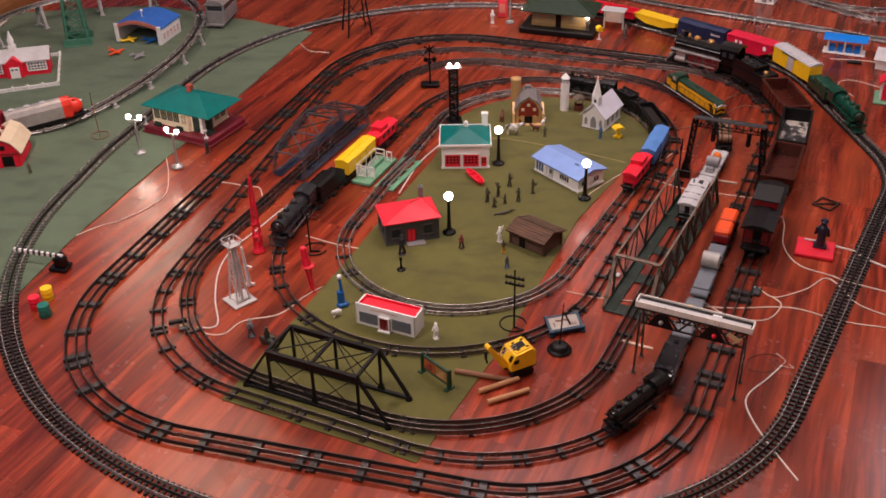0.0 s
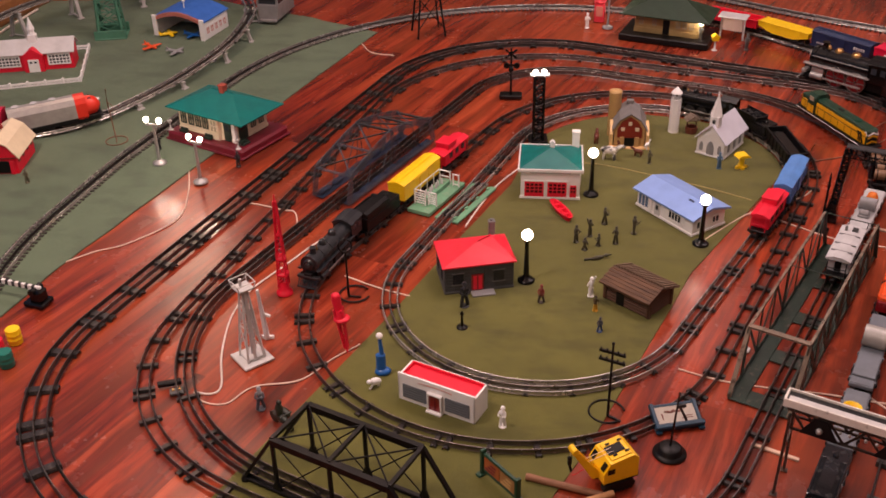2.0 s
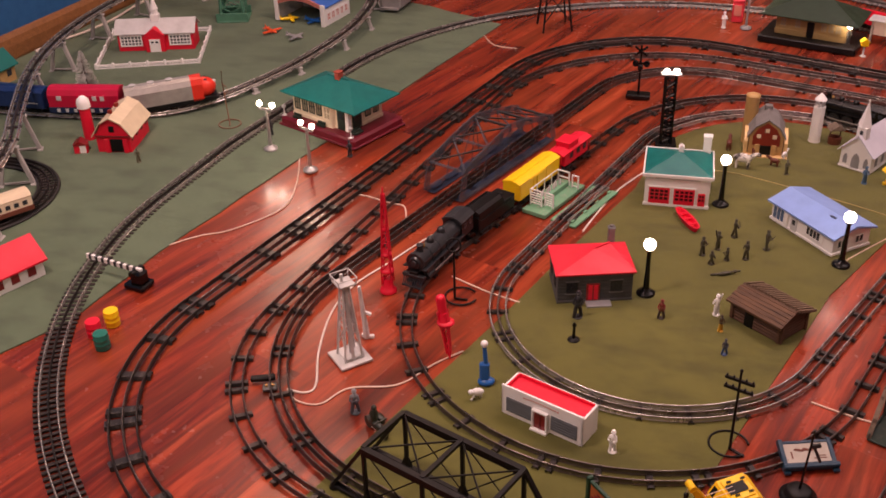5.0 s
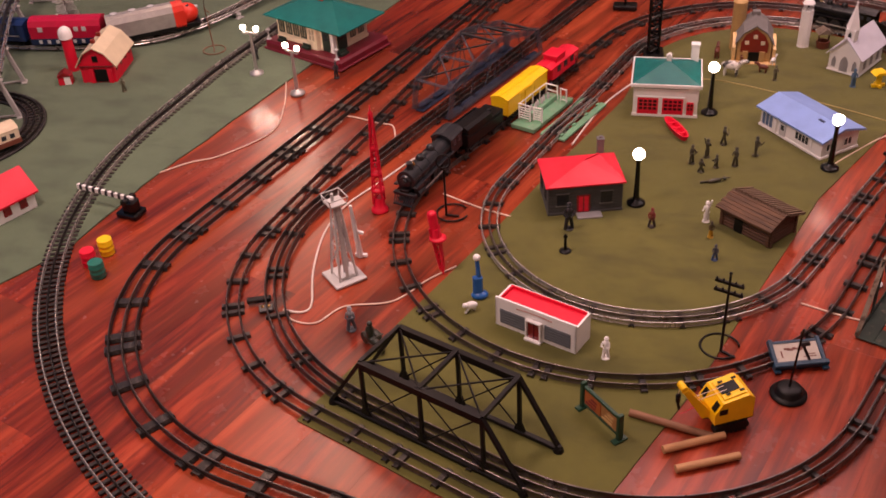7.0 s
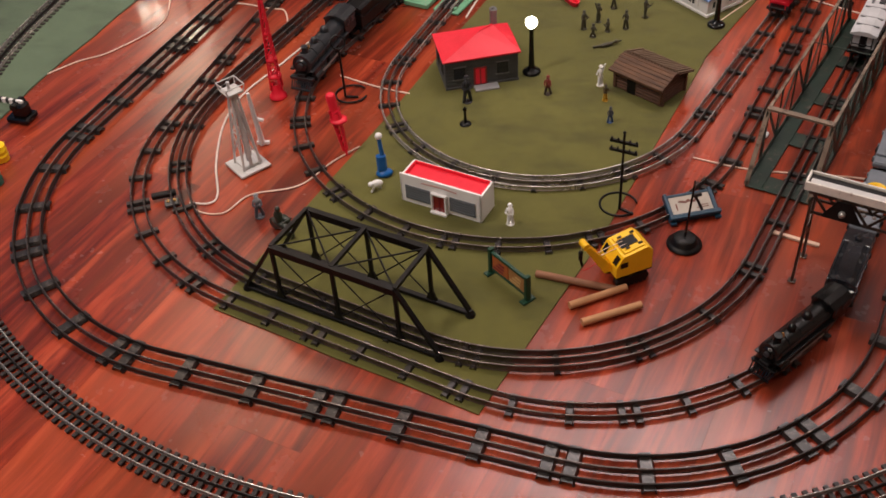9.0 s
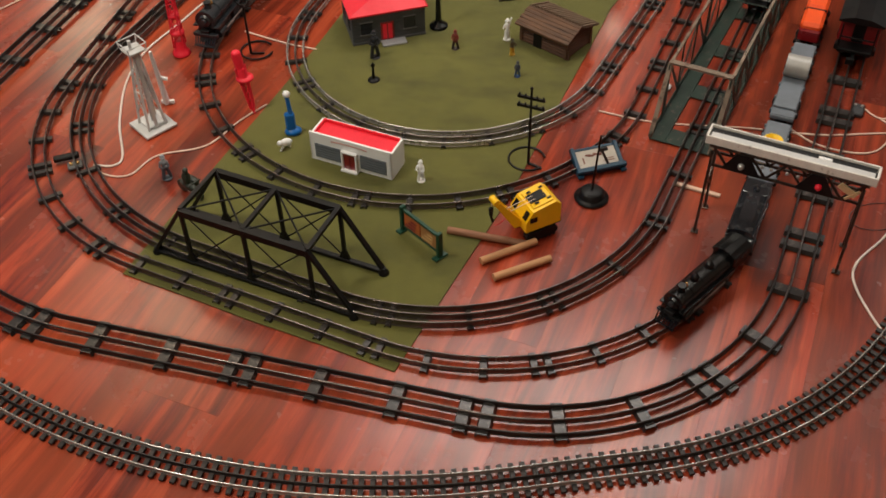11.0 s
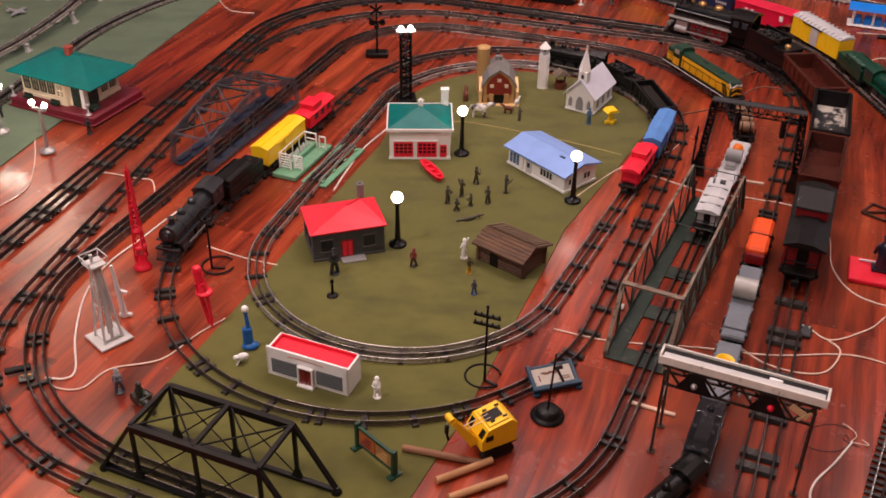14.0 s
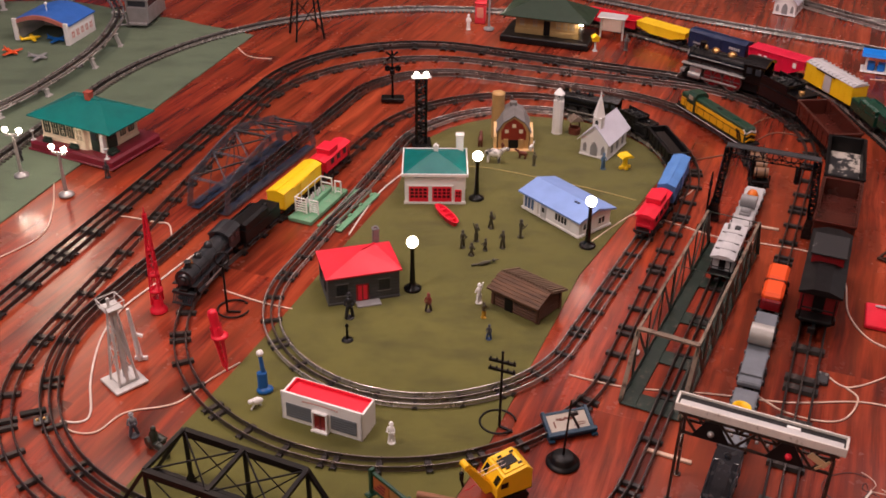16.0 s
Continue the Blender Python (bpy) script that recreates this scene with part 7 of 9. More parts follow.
        part("fan", Shape().lathe(-L * 0.25, 0, [(0.010, z0 + H * 0.72), (0.010, z0 + H * 0.80)], 14), M_GREENL, t)
    else:
        prof = [(-W / 2, z0), (W / 2, z0), (W / 2, z0 + H * 0.7), (W * 0.36, z0 + H * 0.92), (W * 0.15, z0 + H), (-W * 0.15, z0 + H), (-W * 0.36, z0 + H * 0.92), (-W / 2, z0 + H * 0.7)]
        part("body", Shape().prism(prof, -L / 2, L * 0.26, "x"), low, t)
        part("skirt", Shape().box(0, 0, z0 - 0.008, L * 0.94, W * 1.01, 0.014, 0.001), M_BLACKP, t)
        n = Shape()
        n.prism([(y * 1.01, zz * 1.003) for y, zz in prof], L * 0.22, L * 0.34, "x")
        n.ball(L * 0.36, 0, z0 + H * 0.42, L * 0.14, W * 0.50, H * 0.44, 18)
        part("nose", n, nose, t, "red rounded nose")
        part("headlight", Shape().rod((L * 0.46, 0, z0 + H * 0.62), (L * 0.50, 0, z0 + H * 0.60), 0.005, n=10), M_GREYL, t)
        for sy in (-1, 1):
            part("windscreen", Shape().box(L * 0.385, sy * W * 0.16, z0 + H * 0.73, 0.010, W * 0.2, 0.006, 0.001), M_GLASS, t)
        for j in range(3):
            part("fan", Shape().lathe(-L * 0.4 + j * L * 0.2, 0, [(0.010, z0 + H), (0.010, z0 + H + 0.003)], 12), top, t)
    return t


diesel(LOOP_C, LOOP_C.near(0.850, 0.808), 0.312, 0.051, 0.060, M_YELLOWD, M_GREENDK, "green and yellow diesel locomotive on the dark track")

# colourful freight train on the outermost track
SS = LOOP_S.near(1.325, 0.545)
ZS = LIFT + 0.0105
steam_engine(LOOP_S, SS + 0.115, 0.215, 1.0, "dark green toy steam locomotive on the outermost track", flip=True, z=ZS, mat=M_GREENL)
tender(LOOP_S, SS + 0.305, 0.145, 1.05, "dark green tender on the outermost track", M_GREENL, True, ZS, False)
ybox = boxcar(LOOP_S, SS + 0.500, 0.215, 0.054, 0.058, M_YELLOW, "yellow box car with ribbed pale roof and grey doors", M_GREYL, M_GREYL, z=ZS)
for j in range(12):
    part("roof_rib", Shape().bar((-0.100 + j * 0.0182, -0.026, 0.0755), (-0.100 + j * 0.0182, 0.026, 0.0755), 0.004, 0.008), M_GREYL, ybox)
for sy in (-1, 1):
    part("door_rail", Shape().box(0.012, sy * 0.0300, 0.069, 0.085, 0.0026, 0.0034, 0.0003), M_BLACKP, ybox)
hopper(LOOP_S, SS + 0.715, 0.190, 0.054, 0.056, M_REDH, "crimson red covered hopper car", z=ZS)
boxcar(LOOP_S, SS + 0.925, 0.205, 0.052, 0.050, M_NAVY, "navy blue box car with pale lettering", mark=M_GREYL, z=ZS)
hopper(LOOP_S, SS + 1.135, 0.190, 0.050, 0.036, M_YELLOW, "yellow hopper car at the end of the train", z=ZS)
gondola(LOOP_S, SS + 1.335, 0.190, 0.054, 0.030, (M_RED, M_RED), "red flat-sided car behind the far station", z=ZS)


# ---- raised track and trains by the blue wall ----
M_PIER = plain("grey_pier_plastic", (0.42, 0.41, 0.40), 0.55, 0, 0.2)
M_GREENB = plain("billboard_green", (0.007, 0.045, 0.024), 0.4, 0, 0.2)
M_POSTERR = plain("tan_poster", (0.36, 0.17, 0.06), 0.4, 0, 0.3)
M_SILVERB = plain("dull_silver_body", (0.42, 0.40, 0.38), 0.4, 0.35, 0.3)
M_BLUEFR = plain("dark_blue_frame", (0.01, 0.045, 0.085), 0.4, 0, 0.25)
M_REDO = plain("orange_red_nose", (0.74, 0.035, 0.016), 0.35, 0, 0.15)
M_REDT = plain("container_red", (0.52, 0.006, 0.045), 0.4, 0, 0.2)
M_NAVYB = plain("dark_blue_car", (0.008, 0.03, 0.12), 0.4, 0, 0.2)
M_NAVYB2 = plain("navy_figure", (0.012, 0.014, 0.03), 0.4, 0, 0.2)
M_BROWNR = plain("red_brown_panel", (0.18, 0.05, 0.03), 0.45, 0, 0.2)
M_TEALB = plain("teal_drum", (0.01, 0.16, 0.12), 0.4, 0, 0.2)
M_RUSTD = plain("dark_bronze", (0.06, 0.03, 0.02), 0.45, 0.3, 0.3)
M_BLUEC = plain("canopy_blue", (0.008, 0.22, 0.80), 0.4, 0, 0.15)
M_REDB = plain("booth_red", (0.62, 0.03, 0.05), 0.4, 0, 0.15)
M_WHITEP = plain("pinkish_white", (0.66, 0.52, 0.48), 0.5, 0, 0.15)
M_GREENT = plain("tower_green", (0.07, 0.22, 0.14), 0.5, 0, 0.25)
M_GREYT = plain("tram_grey", (0.25, 0.24, 0.24), 0.5, 0, 0.25)
M_FROST = plain("frosted_bristle", (0.5, 0.5, 0.47), 0.8, 0, 0.2)
M_WIREW = plain("white_wire", (0.80, 0.70, 0.62), 0.5, 0, 0.15)
M_WIREY = plain("yellow_string", (0.42, 0.34, 0.13), 0.7, 0, 0.2)
M_STICK = plain("pale_stick", (0.66, 0.46, 0.34), 0.6, 0, 0.2)
MATZ = 0.0035
TRESTLE = open_line([(-2.06, 0.615, 0.006), (-1.86, 0.600, 0.005), (-1.62, 0.600, 0.005), (-1.462, 0.628, 0.005), (-1.35, 0.668, 0.006), (-1.262, 0.745, 0.010), (-1.185, 0.860, 0.016), (-1.105, 1.020, 0.024),
                     (-1.035, 1.240, 0.034), (-1.010, 1.43, 0.045), (-1.03, 1.62, 0.055), (-1.13, 1.78, 0.066), (-1.29, 1.86, 0.075), (-1.50, 1.81, 0.082), (-1.70, 1.66, 0.086), (-1.815, 1.44, 0.088),
                     (-1.85, 1.20, 0.090), (-1.83, 0.92, 0.094), (-1.76, 0.66, 0.098), (-1.63, 0.38, 0.103), (-1.54, 0.20, 0.106), (-1.47, -0.05, 0.108), (-1.47, -0.35, 0.108), (-1.56, -0.62, 0.108)])
track = thing("trestle_track", 0, 0, 0, "three-rail toy track climbing on grey trestle piers", "train track")
for off, mat in zip((-0.0159, 0.0, 0.0159), (M_RAILB, M_RAIL, M_RAILB)):
    part("rail", rail_shape(TRESTLE, off, 0.0095, 0.0024, 0.0042, z0=MATZ + 0.002), mat, track)
n = int(TRESTLE.length / 0.083)
for i in range(n):
    ob = new("tie", TIE27)
    ob.parent = track
    ob.matrix_basis = Matrix.Translation((0, 0, MATZ - 0.001)) @ TRESTLE.m((i + 0.5) * TRESTLE.length / n)


def pier(s):
    p, m = TRESTLE.at(s), TRESTLE.m(s)
    h = p.z + MATZ - 0.002
    t = new("trestle_pier")
    t.matrix_basis = Matrix.Translation((p.x, p.y, 0.003)) @ Matrix.Rotation(math.atan2(m[1][0], m[0][0]), 4, "Z")
    tagged(t, "grey plastic A-frame trestle pier", "trestle pier", "trestle piers")
    h -= 0.003
    half = 0.020 + 0.18 * h
    for sy in (-1, 1):
        part("leg", Shape().bar((0, sy * half, 0), (0, sy * 0.014, h), 0.012, 0.009), M_PIER, t)
        part("foot", Shape().box(0, sy * half, 0, 0.024, 0.014, 0.004, 0.001), M_PIER, t)
    part("cap", Shape().box(0, 0, h - 0.005, 0.014, 0.050, 0.005, 0.001), M_PIER, t)
    if h > 0.05:
        part("brace", Shape().bar((0, -half * 0.92, 0.006), (0, half * 0.92, 0.006), 0.006, 0.004), M_PIER, t)
        part("gusset", Shape().prism([(-0.018, h - 0.006), (0.018, h - 0.006), (0.012, h - 0.018), (-0.012, h - 0.018)], -0.002, 0.002, "x"), M_PIER, t)


for px, py in ((-1.185, 0.86), (-1.105, 1.02), (-1.035, 1.24), (-1.01, 1.43), (-1.03, 1.62), (-1.29, 1.86), (-1.50, 1.81), (-1.70, 1.66), (-1.815, 1.44), (-1.85, 1.20), (-1.83, 0.92), (-1.76, 0.66), (-1.63, 0.38), (-1.54, 0.20), (-1.47, -0.05), (-1.47, -0.35)):
    pier(TRESTLE.near(px, py))

ST = TRESTLE.near(-1.340, 0.675)
ZT = MATZ + 0.0115
diesel(TRESTLE, ST, 0.250, 0.056, 0.064, M_SILVERB, M_GREYL, "silver streamlined diesel locomotive with a red nose", M_REDO, z=ZT, road=False)
t = rolling("container_car", TRESTLE, ST - 0.235, 0.205, "crimson rounded container on a navy flat car", z=ZT)
rp = [(-0.028, 0.026), (0.028, 0.026), (0.029, 0.060), (0.022, 0.074), (0.008, 0.079), (-0.008, 0.079), (-0.022, 0.074), (-0.029, 0.060)]
part("container", Shape().prism(rp, -0.100, 0.100, "x"), M_REDT, t, "crimson container")
part("flat_deck", Shape().box(0, 0, 0.008, 0.205, 0.056, 0.018, 0.001), M_NAVY, t, "navy deck")
for x, w in ((-0.068, 0.014), (0.032, 0.012), (0.054, 0.012)):
    part("lettering", Shape().box(x, -0.0292, 0.046, w, 0.002, 0.013, 0.0005), M_GREYL, t)
for j in range(6):
    part("deck_mark", Shape().box(-0.075 + j * 0.024, -0.0284, 0.012, 0.009, 0.0014, 0.010, 0.0004), M_GREYL, t)
boxcar(TRESTLE, ST - 0.445, 0.19, 0.054, 0.048, M_NAVYB, "dark blue box car at the edge of the mat", mark=M_GREYL, z=ZT)

SMALL = Loop([(-1.625, 0.115, 0.19), (-1.90, -0.15, 0.19)])
plastic_tie_track("small_track", SMALL, "small dark track loop below the trestle", (M_RAILD, M_RAILD, M_RAILD), 0.016, 0.044, MATZ, 100, (-1.45, 0.15))
bed = Shape()
for off in (-0.0245, 0.0245):
    nn = 120
    bed.tube([SMALL.at(SMALL.length * i / nn) + Vector((SMALL.way(SMALL.length * i / nn).y, -SMALL.way(SMALL.length * i / nn).x, 0)) * off + Vector((0, 0, MATZ + 0.003)) for i in range(nn)], 0.004, 6, True)
solid("track_bed", bed, M_TRACKBED, 0, 0, 0, "dark rubber edging of the small track loop", "track bed")
t = rolling("passenger_car", SMALL, SMALL.near(-1.490, 0.008), 0.20, "cream and brown toy passenger coach", z=MATZ + 0.011)
t.scale = (1.0, 0.92, 0.88)
part("body", Shape().box(0, 0, 0.013, 0.195, 0.050, 0.042, 0.002), M_CREAM, t)
part("lower_panel", Shape().box(0, 0, 0.012, 0.197, 0.052, 0.014, 0.001), M_BROWNR, t, "brown lower side")
part("roof", Shape().prism([(-0.026, 0.054), (0.026, 0.054), (0.018, 0.063), (0, 0.066), (-0.018, 0.063)], -0.098, 0.098, "x"), M_CREAMR, t)
for j in range(9):
    for sy in (-1, 1):
        part("window", Shape().box(-0.08 + j * 0.02, sy * 0.0255, 0.032, 0.011, 0.0014, 0.012, 0.0003), M_GLASS, t)

# ---- crane, logs, poles, signs ----
def crane():
    t = thing("toy_crane", 0.160, -0.600, 207, "bright yellow plastic toy crane on black crawler tracks", "toy crane", z=LIFT)
    t.scale = (0.84, 0.84, 0.88)
    for sy in (-1, 1):
        c = part("crawler", Shape().prism([(-0.034, 0.008), (-0.027, 0.003), (0.027, 0.003), (0.034, 0.008), (0.034, 0.016), (0.027, 0.021), (-0.027, 0.021), (-0.034, 0.016)], sy * 0.0255 - 0.007, sy * 0.0255 + 0.007, "y"), M_BLACKP, t, "black crawler track")
        for j in range(7):
            for z in (0.0005, 0.0205):
                part("crawler_pad", Shape().box(-0.027 + j * 0.009, sy * 0.0255, z, 0.006, 0.016, 0.003, 0.0004), M_BLACKP, c)
    part("undercarriage", Shape().box(0, 0, 0.006, 0.05, 0.04, 0.014, 0.002).rod((0, 0, 0.02), (0, 0, 0.027), 0.018, n=16), M_BLACKP, t)
    part("counterweight", Shape().box(-0.040, 0, 0.016, 0.014, 0.050, 0.014, 0.002), M_BLACKP, t)
    b = Shape()
    b.prism([(-0.040, 0.027), (0.036, 0.027), (0.036, 0.050), (0.022, 0.072), (-0.028, 0.080), (-0.040, 0.070)], -0.031, 0.031, "y")
    part("cab", b, M_YELLOWC, t)
    part("roof_bulge", Shape().prism([(-0.029, 0.077), (0.020, 0.070), (0.016, 0.0755), (-0.024, 0.0825)], -0.024, 0.024, "y"), M_YELLOWC, t)
    part("roof_hatch", Shape().prism([(-0.018, 0.0822), (0.016, 0.0758), (0.016, 0.0772), (-0.018, 0.0836)], -0.0115, 0.0115, "y"), M_BLACKP, t, "dark roof opening")
    for sy in (-1, 1):
        part("window", Shape().box(0.020, sy * 0.0312, 0.047, 0.016, 0.0014, 0.012, 0.0004), M_BLACKP, t)
        part("front_window", Shape().prism([(0.0350, 0.0530), (0.0258, 0.0675), (0.0268, 0.0680), (0.0360, 0.0535)], sy * 0.020 - 0.006, sy * 0.020 + 0.006, "y"), M_BLACKP, t)
        for dx in (-0.020, 0.006):
            part("roof_slot", Shape().prism([(dx - 0.004, 0.0800 - 0.13 * dx), (dx + 0.004, 0.0790 - 0.13 * dx), (dx + 0.004, 0.0808 - 0.13 * dx), (dx - 0.004, 0.0818 - 0.13 * dx)], sy * 0.0165 - 0.002, sy * 0.0165 + 0.002, "y"), M_BLACKP, t)
    for sy in (-1, 1):
        part("boom_side", Shape().prism([(0.030, 0.030), (0.050, 0.030), (0.092, 0.100), (0.084, 0.106), (0.040, 0.050)], sy * 0.0095 - 0.002, sy * 0.0095 + 0.002, "y"), M_YELLOWC, t)
    part("boom_plate", Shape().prism([(0.048, 0.034), (0.090, 0.101), (0.087, 0.103), (0.044, 0.038)], -0.0095, 0.0095, "y"), M_YELLOWC, t)
    part("sheave", Shape().rod((0.089, -0.010, 0.105), (0.089, 0.010, 0.105), 0.0068, n=14), M_YELLOWC, t)
    for y in (-0.005, 0.005):
        part("cable", Shape().rod((0.004, y, 0.079), (0.062, y, 0.070), 0.0007, n=5), M_WIRE, t, "pale string")
    part("thread", Shape().tube([(0.046, -0.012, 0.040), (0.062, -0.020, 0.026), (0.058, -0.030, 0.012), (0.066, -0.040, 0.002)], 0.0007, 5), M_RED, t, "loose red thread")
    part("hook_line", Shape().rod((0.095, 0, 0.104), (0.096, 0, 0.084), 0.0006, n=5), M_WIRE, t)
    part("hook", Shape().box(0.096, 0, 0.072, 0.008, 0.007, 0.014, 0.002).rod((0.096, 0, 0.073), (0.093, 0.002, 0.058), 0.0028, n=8).ball(0.096, 0, 0.088, 0.005), M_BLACKP, t, "black hook block")


crane()
for a, b, z in (((0.019, -0.608), (0.145, -0.642), 0.0), ((0.072, -0.680), (0.162, -0.636), 0.0), ((0.091, -0.716), (0.183, -0.675), 0.0)):
    d = math.hypot(b[0] - a[0], b[1] - a[1])
    lg = Shape().rod((-d / 2, 0, 0.0065), (d / 2, 0, 0.0065), 0.0064, 0.0060, n=12)
    solid("wooden_log", lg, M_LOGW if a[0] < 0.05 else M_LOG, (a[0] + b[0]) / 2, (a[1] + b[1]) / 2, math.degrees(math.atan2(b[1] - a[1], b[0] - a[0])), "bare round wooden dowel lying on the floor", "log", "loose logs", z=0.0012)


def telegraph_pole(x, y, turn, ring_at, h=0.165, arms=True):
    t = thing("telegraph_pole", x, y, turn, "thin black plastic telegraph pole with a wire ring foot", "toy pole", "telegraph poles", z=LIFT)
    part("pole", Shape().rod((0, 0, 0.002), (0, 0, h), 0.0026, 0.0020, n=8), M_BLACKP, t)
    n = 26
    part("ring_foot", Shape().tube([(ring_at[0] + 0.032 * math.cos(0.5 + 5.4 * i / n), ring_at[1] + 0.032 * math.sin(0.5 + 5.4 * i / n), 0.002) for i in range(n + 1)], 0.002, 6), M_BLACKP, t)
    part("foot_bar", Shape().bar((0, 0, 0.002), (0.026, -0.006, 0.002), 0.004, 0.003), M_BLACKP, t)
    if arms:
        for z in (h - 0.018, h - 0.036):
            arm = part("crossarm", Shape().bar((-0.024, 0, z), (0.024, 0, z), 0.004, 0.005), M_BLACKP, t)
            for dx in (-0.021, -0.010, 0.010, 0.021):
                part("insulator", Shape().rod((dx, 0, z), (dx, 0, z + 0.0065), 0.0016, n=6), M_BLACKP, arm)
        part("cap", Shape().ball(0, 0, h + 0.002, 0.003), M_BLACKP, t)
    else:
        part("top_ring", Shape().tube([(0.014 * math.cos(2 * math.pi * i / n), 0.004 * math.sin(2 * math.pi * i / n), h + 0.012 + 0.013 * math.sin(2 * math.pi * i / n)) for i in range(n)], 0.0017, 6, True), M_BLACKP, t)


telegraph_pole(0.160, -0.437, -22, (-0.006, 0.010), 0.160)
telegraph_pole(-0.374, -0.090, 10, (0.012, 0.008), 0.115, False)


def billboard():
    t = thing("billboard", -0.0235, -0.633, -47.3, "dark green toy billboard with orange poster panels", "toy sign", z=LIFT)
    w, h = 0.088, 0.044
    for s in (-1, 1):
        part("post", Shape().box(s * w / 2, 0, 0, 0.007, 0.010, h + 0.010, 0.001).box(s * w / 2, 0, 0, 0.012, 0.026, 0.004, 0.001), M_GREENB, t)
    part("frame", Shape().box(0, 0, 0.010, w, 0.006, 0.005, 0.0008).box(0, 0, h, w, 0.006, 0.005, 0.0008), M_GREENB, t)
    for s, mat in ((-1, M_POSTER), (1, M_POSTERR)):
        p = part("poster", Shape().box(s * 0.020, 0, 0.014, 0.038, 0.004, h - 0.014, 0.0004), mat, t)
        m = Shape()
        for j in range(3):
            m.box(s * 0.020 + (j - 1) * 0.004, -0.0022, 0.018 + j * 0.007, 0.024 - j * 0.005, 0.0008, 0.004, 0.0003)
        part("printed_bar", m, M_MAROON if s < 0 else M_TAN, p)


billboard()


def fallen_sign():
    t = thing("picture_sign", 0.285, -0.462, 16, "blue-framed toy billboard with a pale picture, leaning back", "toy sign", z=LIFT)
    t.scale = (0.86, 0.86, 0.86)
    m = pose(0, 0, 0.006, -68, 0, 0)
    fr = Shape()
    for s in (-1, 1):
        fr.box(s * 0.046, 0, 0, 0.008, 0.012, 0.058, 0.001)
    fr.box(0, 0, 0.004, 0.092, 0.010, 0.006, 0.001).box(0, 0, 0.048, 0.092, 0.010, 0.006, 0.001)
    part("frame", fr, M_BLUEFR, t, "dark blue frame", m)
    p = part("picture", Shape().box(0, -0.002, 0.009, 0.084, 0.003, 0.040, 0.0004), M_POSTERW, t, "pale printed picture", m)
    part("sill", Shape().box(0, -0.004, -0.004, 0.106, 0.016, 0.010, 0.002), M_BLUEFR, t, "thick dark blue sill", m)
    mark = Shape()
    for k in range(7):
        mark.ball(-0.020 + k * 0.0055, -0.0038, 0.036 - 0.0012 * (k % 3), 0.0042, 0.0006, 0.0024 + 0.0008 * (k % 2), 8)
    mark.box(-0.030, -0.0040, 0.018, 0.003, 0.0006, 0.014, 0.0002).box(0.022, -0.0040, 0.016, 0.024, 0.0006, 0.0022, 0.0002).box(0.026, -0.0040, 0.021, 0.016, 0.0006, 0.0018, 0.0002)
    part("printed_shape", mark, M_TOYR, p)
    for sx in (-0.046, 0.046):
        part("foot", Shape().box(sx, 0.004, 0, 0.012, 0.030, 0.006, 0.001), M_BLUEFR, t)
    b = thing("signal_mast", 0.262, -0.526, 0, "thin black signal mast on a heavy round base", "toy signal", z=LIFT)
    part("base", Shape().lathe(0, 0, [(0.029, 0), (0.029, 0.002), (0.0235, 0.004), (0.021, 0.007), (0.0195, 0.014), (0.0155, 0.0165), (0.004, 0.017)], 24), M_BLACKP, b)
    part("mast", Shape().rod((0, 0, 0.016), (0.006, 0.006, 0.128), 0.0022, 0.0016, n=8), M_BLACK, b)
    part("arm", Shape().bar((0.010, 0.01, 0.095), (0.024, 0.016, 0.062), 0.004, 0.004).bar((0.006, 0.006, 0.098), (0.018, 0.004, 0.104), 0.004, 0.006), M_DARK, b)


fallen_sign()


# ---- small village pieces ----
def white_silo(x, y):
    t = thing("silo", x, y, 0, "slim white toy silo with a windowed top", "toy building", z=LIFT)
    part("drum", Shape().lathe(0, 0, [(0.0155, 0), (0.0145, 0.005), (0.0145, 0.098)], 10, smooth=False), M_WHITE, t)
    lant = Shape()
    for i in range(6):
        a = math.pi * i / 3
        lant.rod((0.011 * math.cos(a), 0.011 * math.sin(a), 0.097), (0.010 * math.cos(a), 0.010 * math.sin(a), 0.116), 0.0018, n=5)
    part("lantern", lant, M_GREYL, t)
    part("cap", Shape().lathe(0, 0, [(0.0155, 0.115), (0.013, 0.119), (0.001, 0.133)], 10, smooth=False), M_WHITE, t)


def wishing_well(x, y):
    t = thing("wishing_well", x, y, 15, "dark brown toy wishing well with a small roof", "toy well", z=LIFT)
    part("basin", Shape().lathe(0, 0, [(0.016, 0), (0.017, 0.018), (0.012, 0.018), (0.012, 0.006)], 12, smooth=False), M_TOYR, t)
    for s in (-1, 1):
        part("post", Shape().box(s * 0.013, 0, 0.014, 0.003, 0.003, 0.030, 0.0004), M_LOGD, t)
    part("roof", Shape().prism([(-0.020, 0.040), (0.020, 0.040), (0, 0.054)], -0.015, 0.015, "y"), M_RUST, t)


def feeder(x, y):
    t = thing("bird_feeder", x, y, 20, "bright yellow plastic feeder stand", "toy stand", z=LIFT)
    part("roof", Shape().prism([(-0.018, 0.034), (0.018, 0.034), (0.010, 0.041), (-0.010, 0.041)], -0.014, 0.014, "y"), M_YELLOW, t)
    part("post", Shape().box(0, 0, 0.008, 0.010, 0.010, 0.028, 0.001), M_YELLOW, t)
    part("base", Shape().box(0, 0, 0.0, 0.032, 0.008, 0.008, 0.001).box(0, 0, 0, 0.008, 0.026, 0.008, 0.001), M_YELLOW, t)


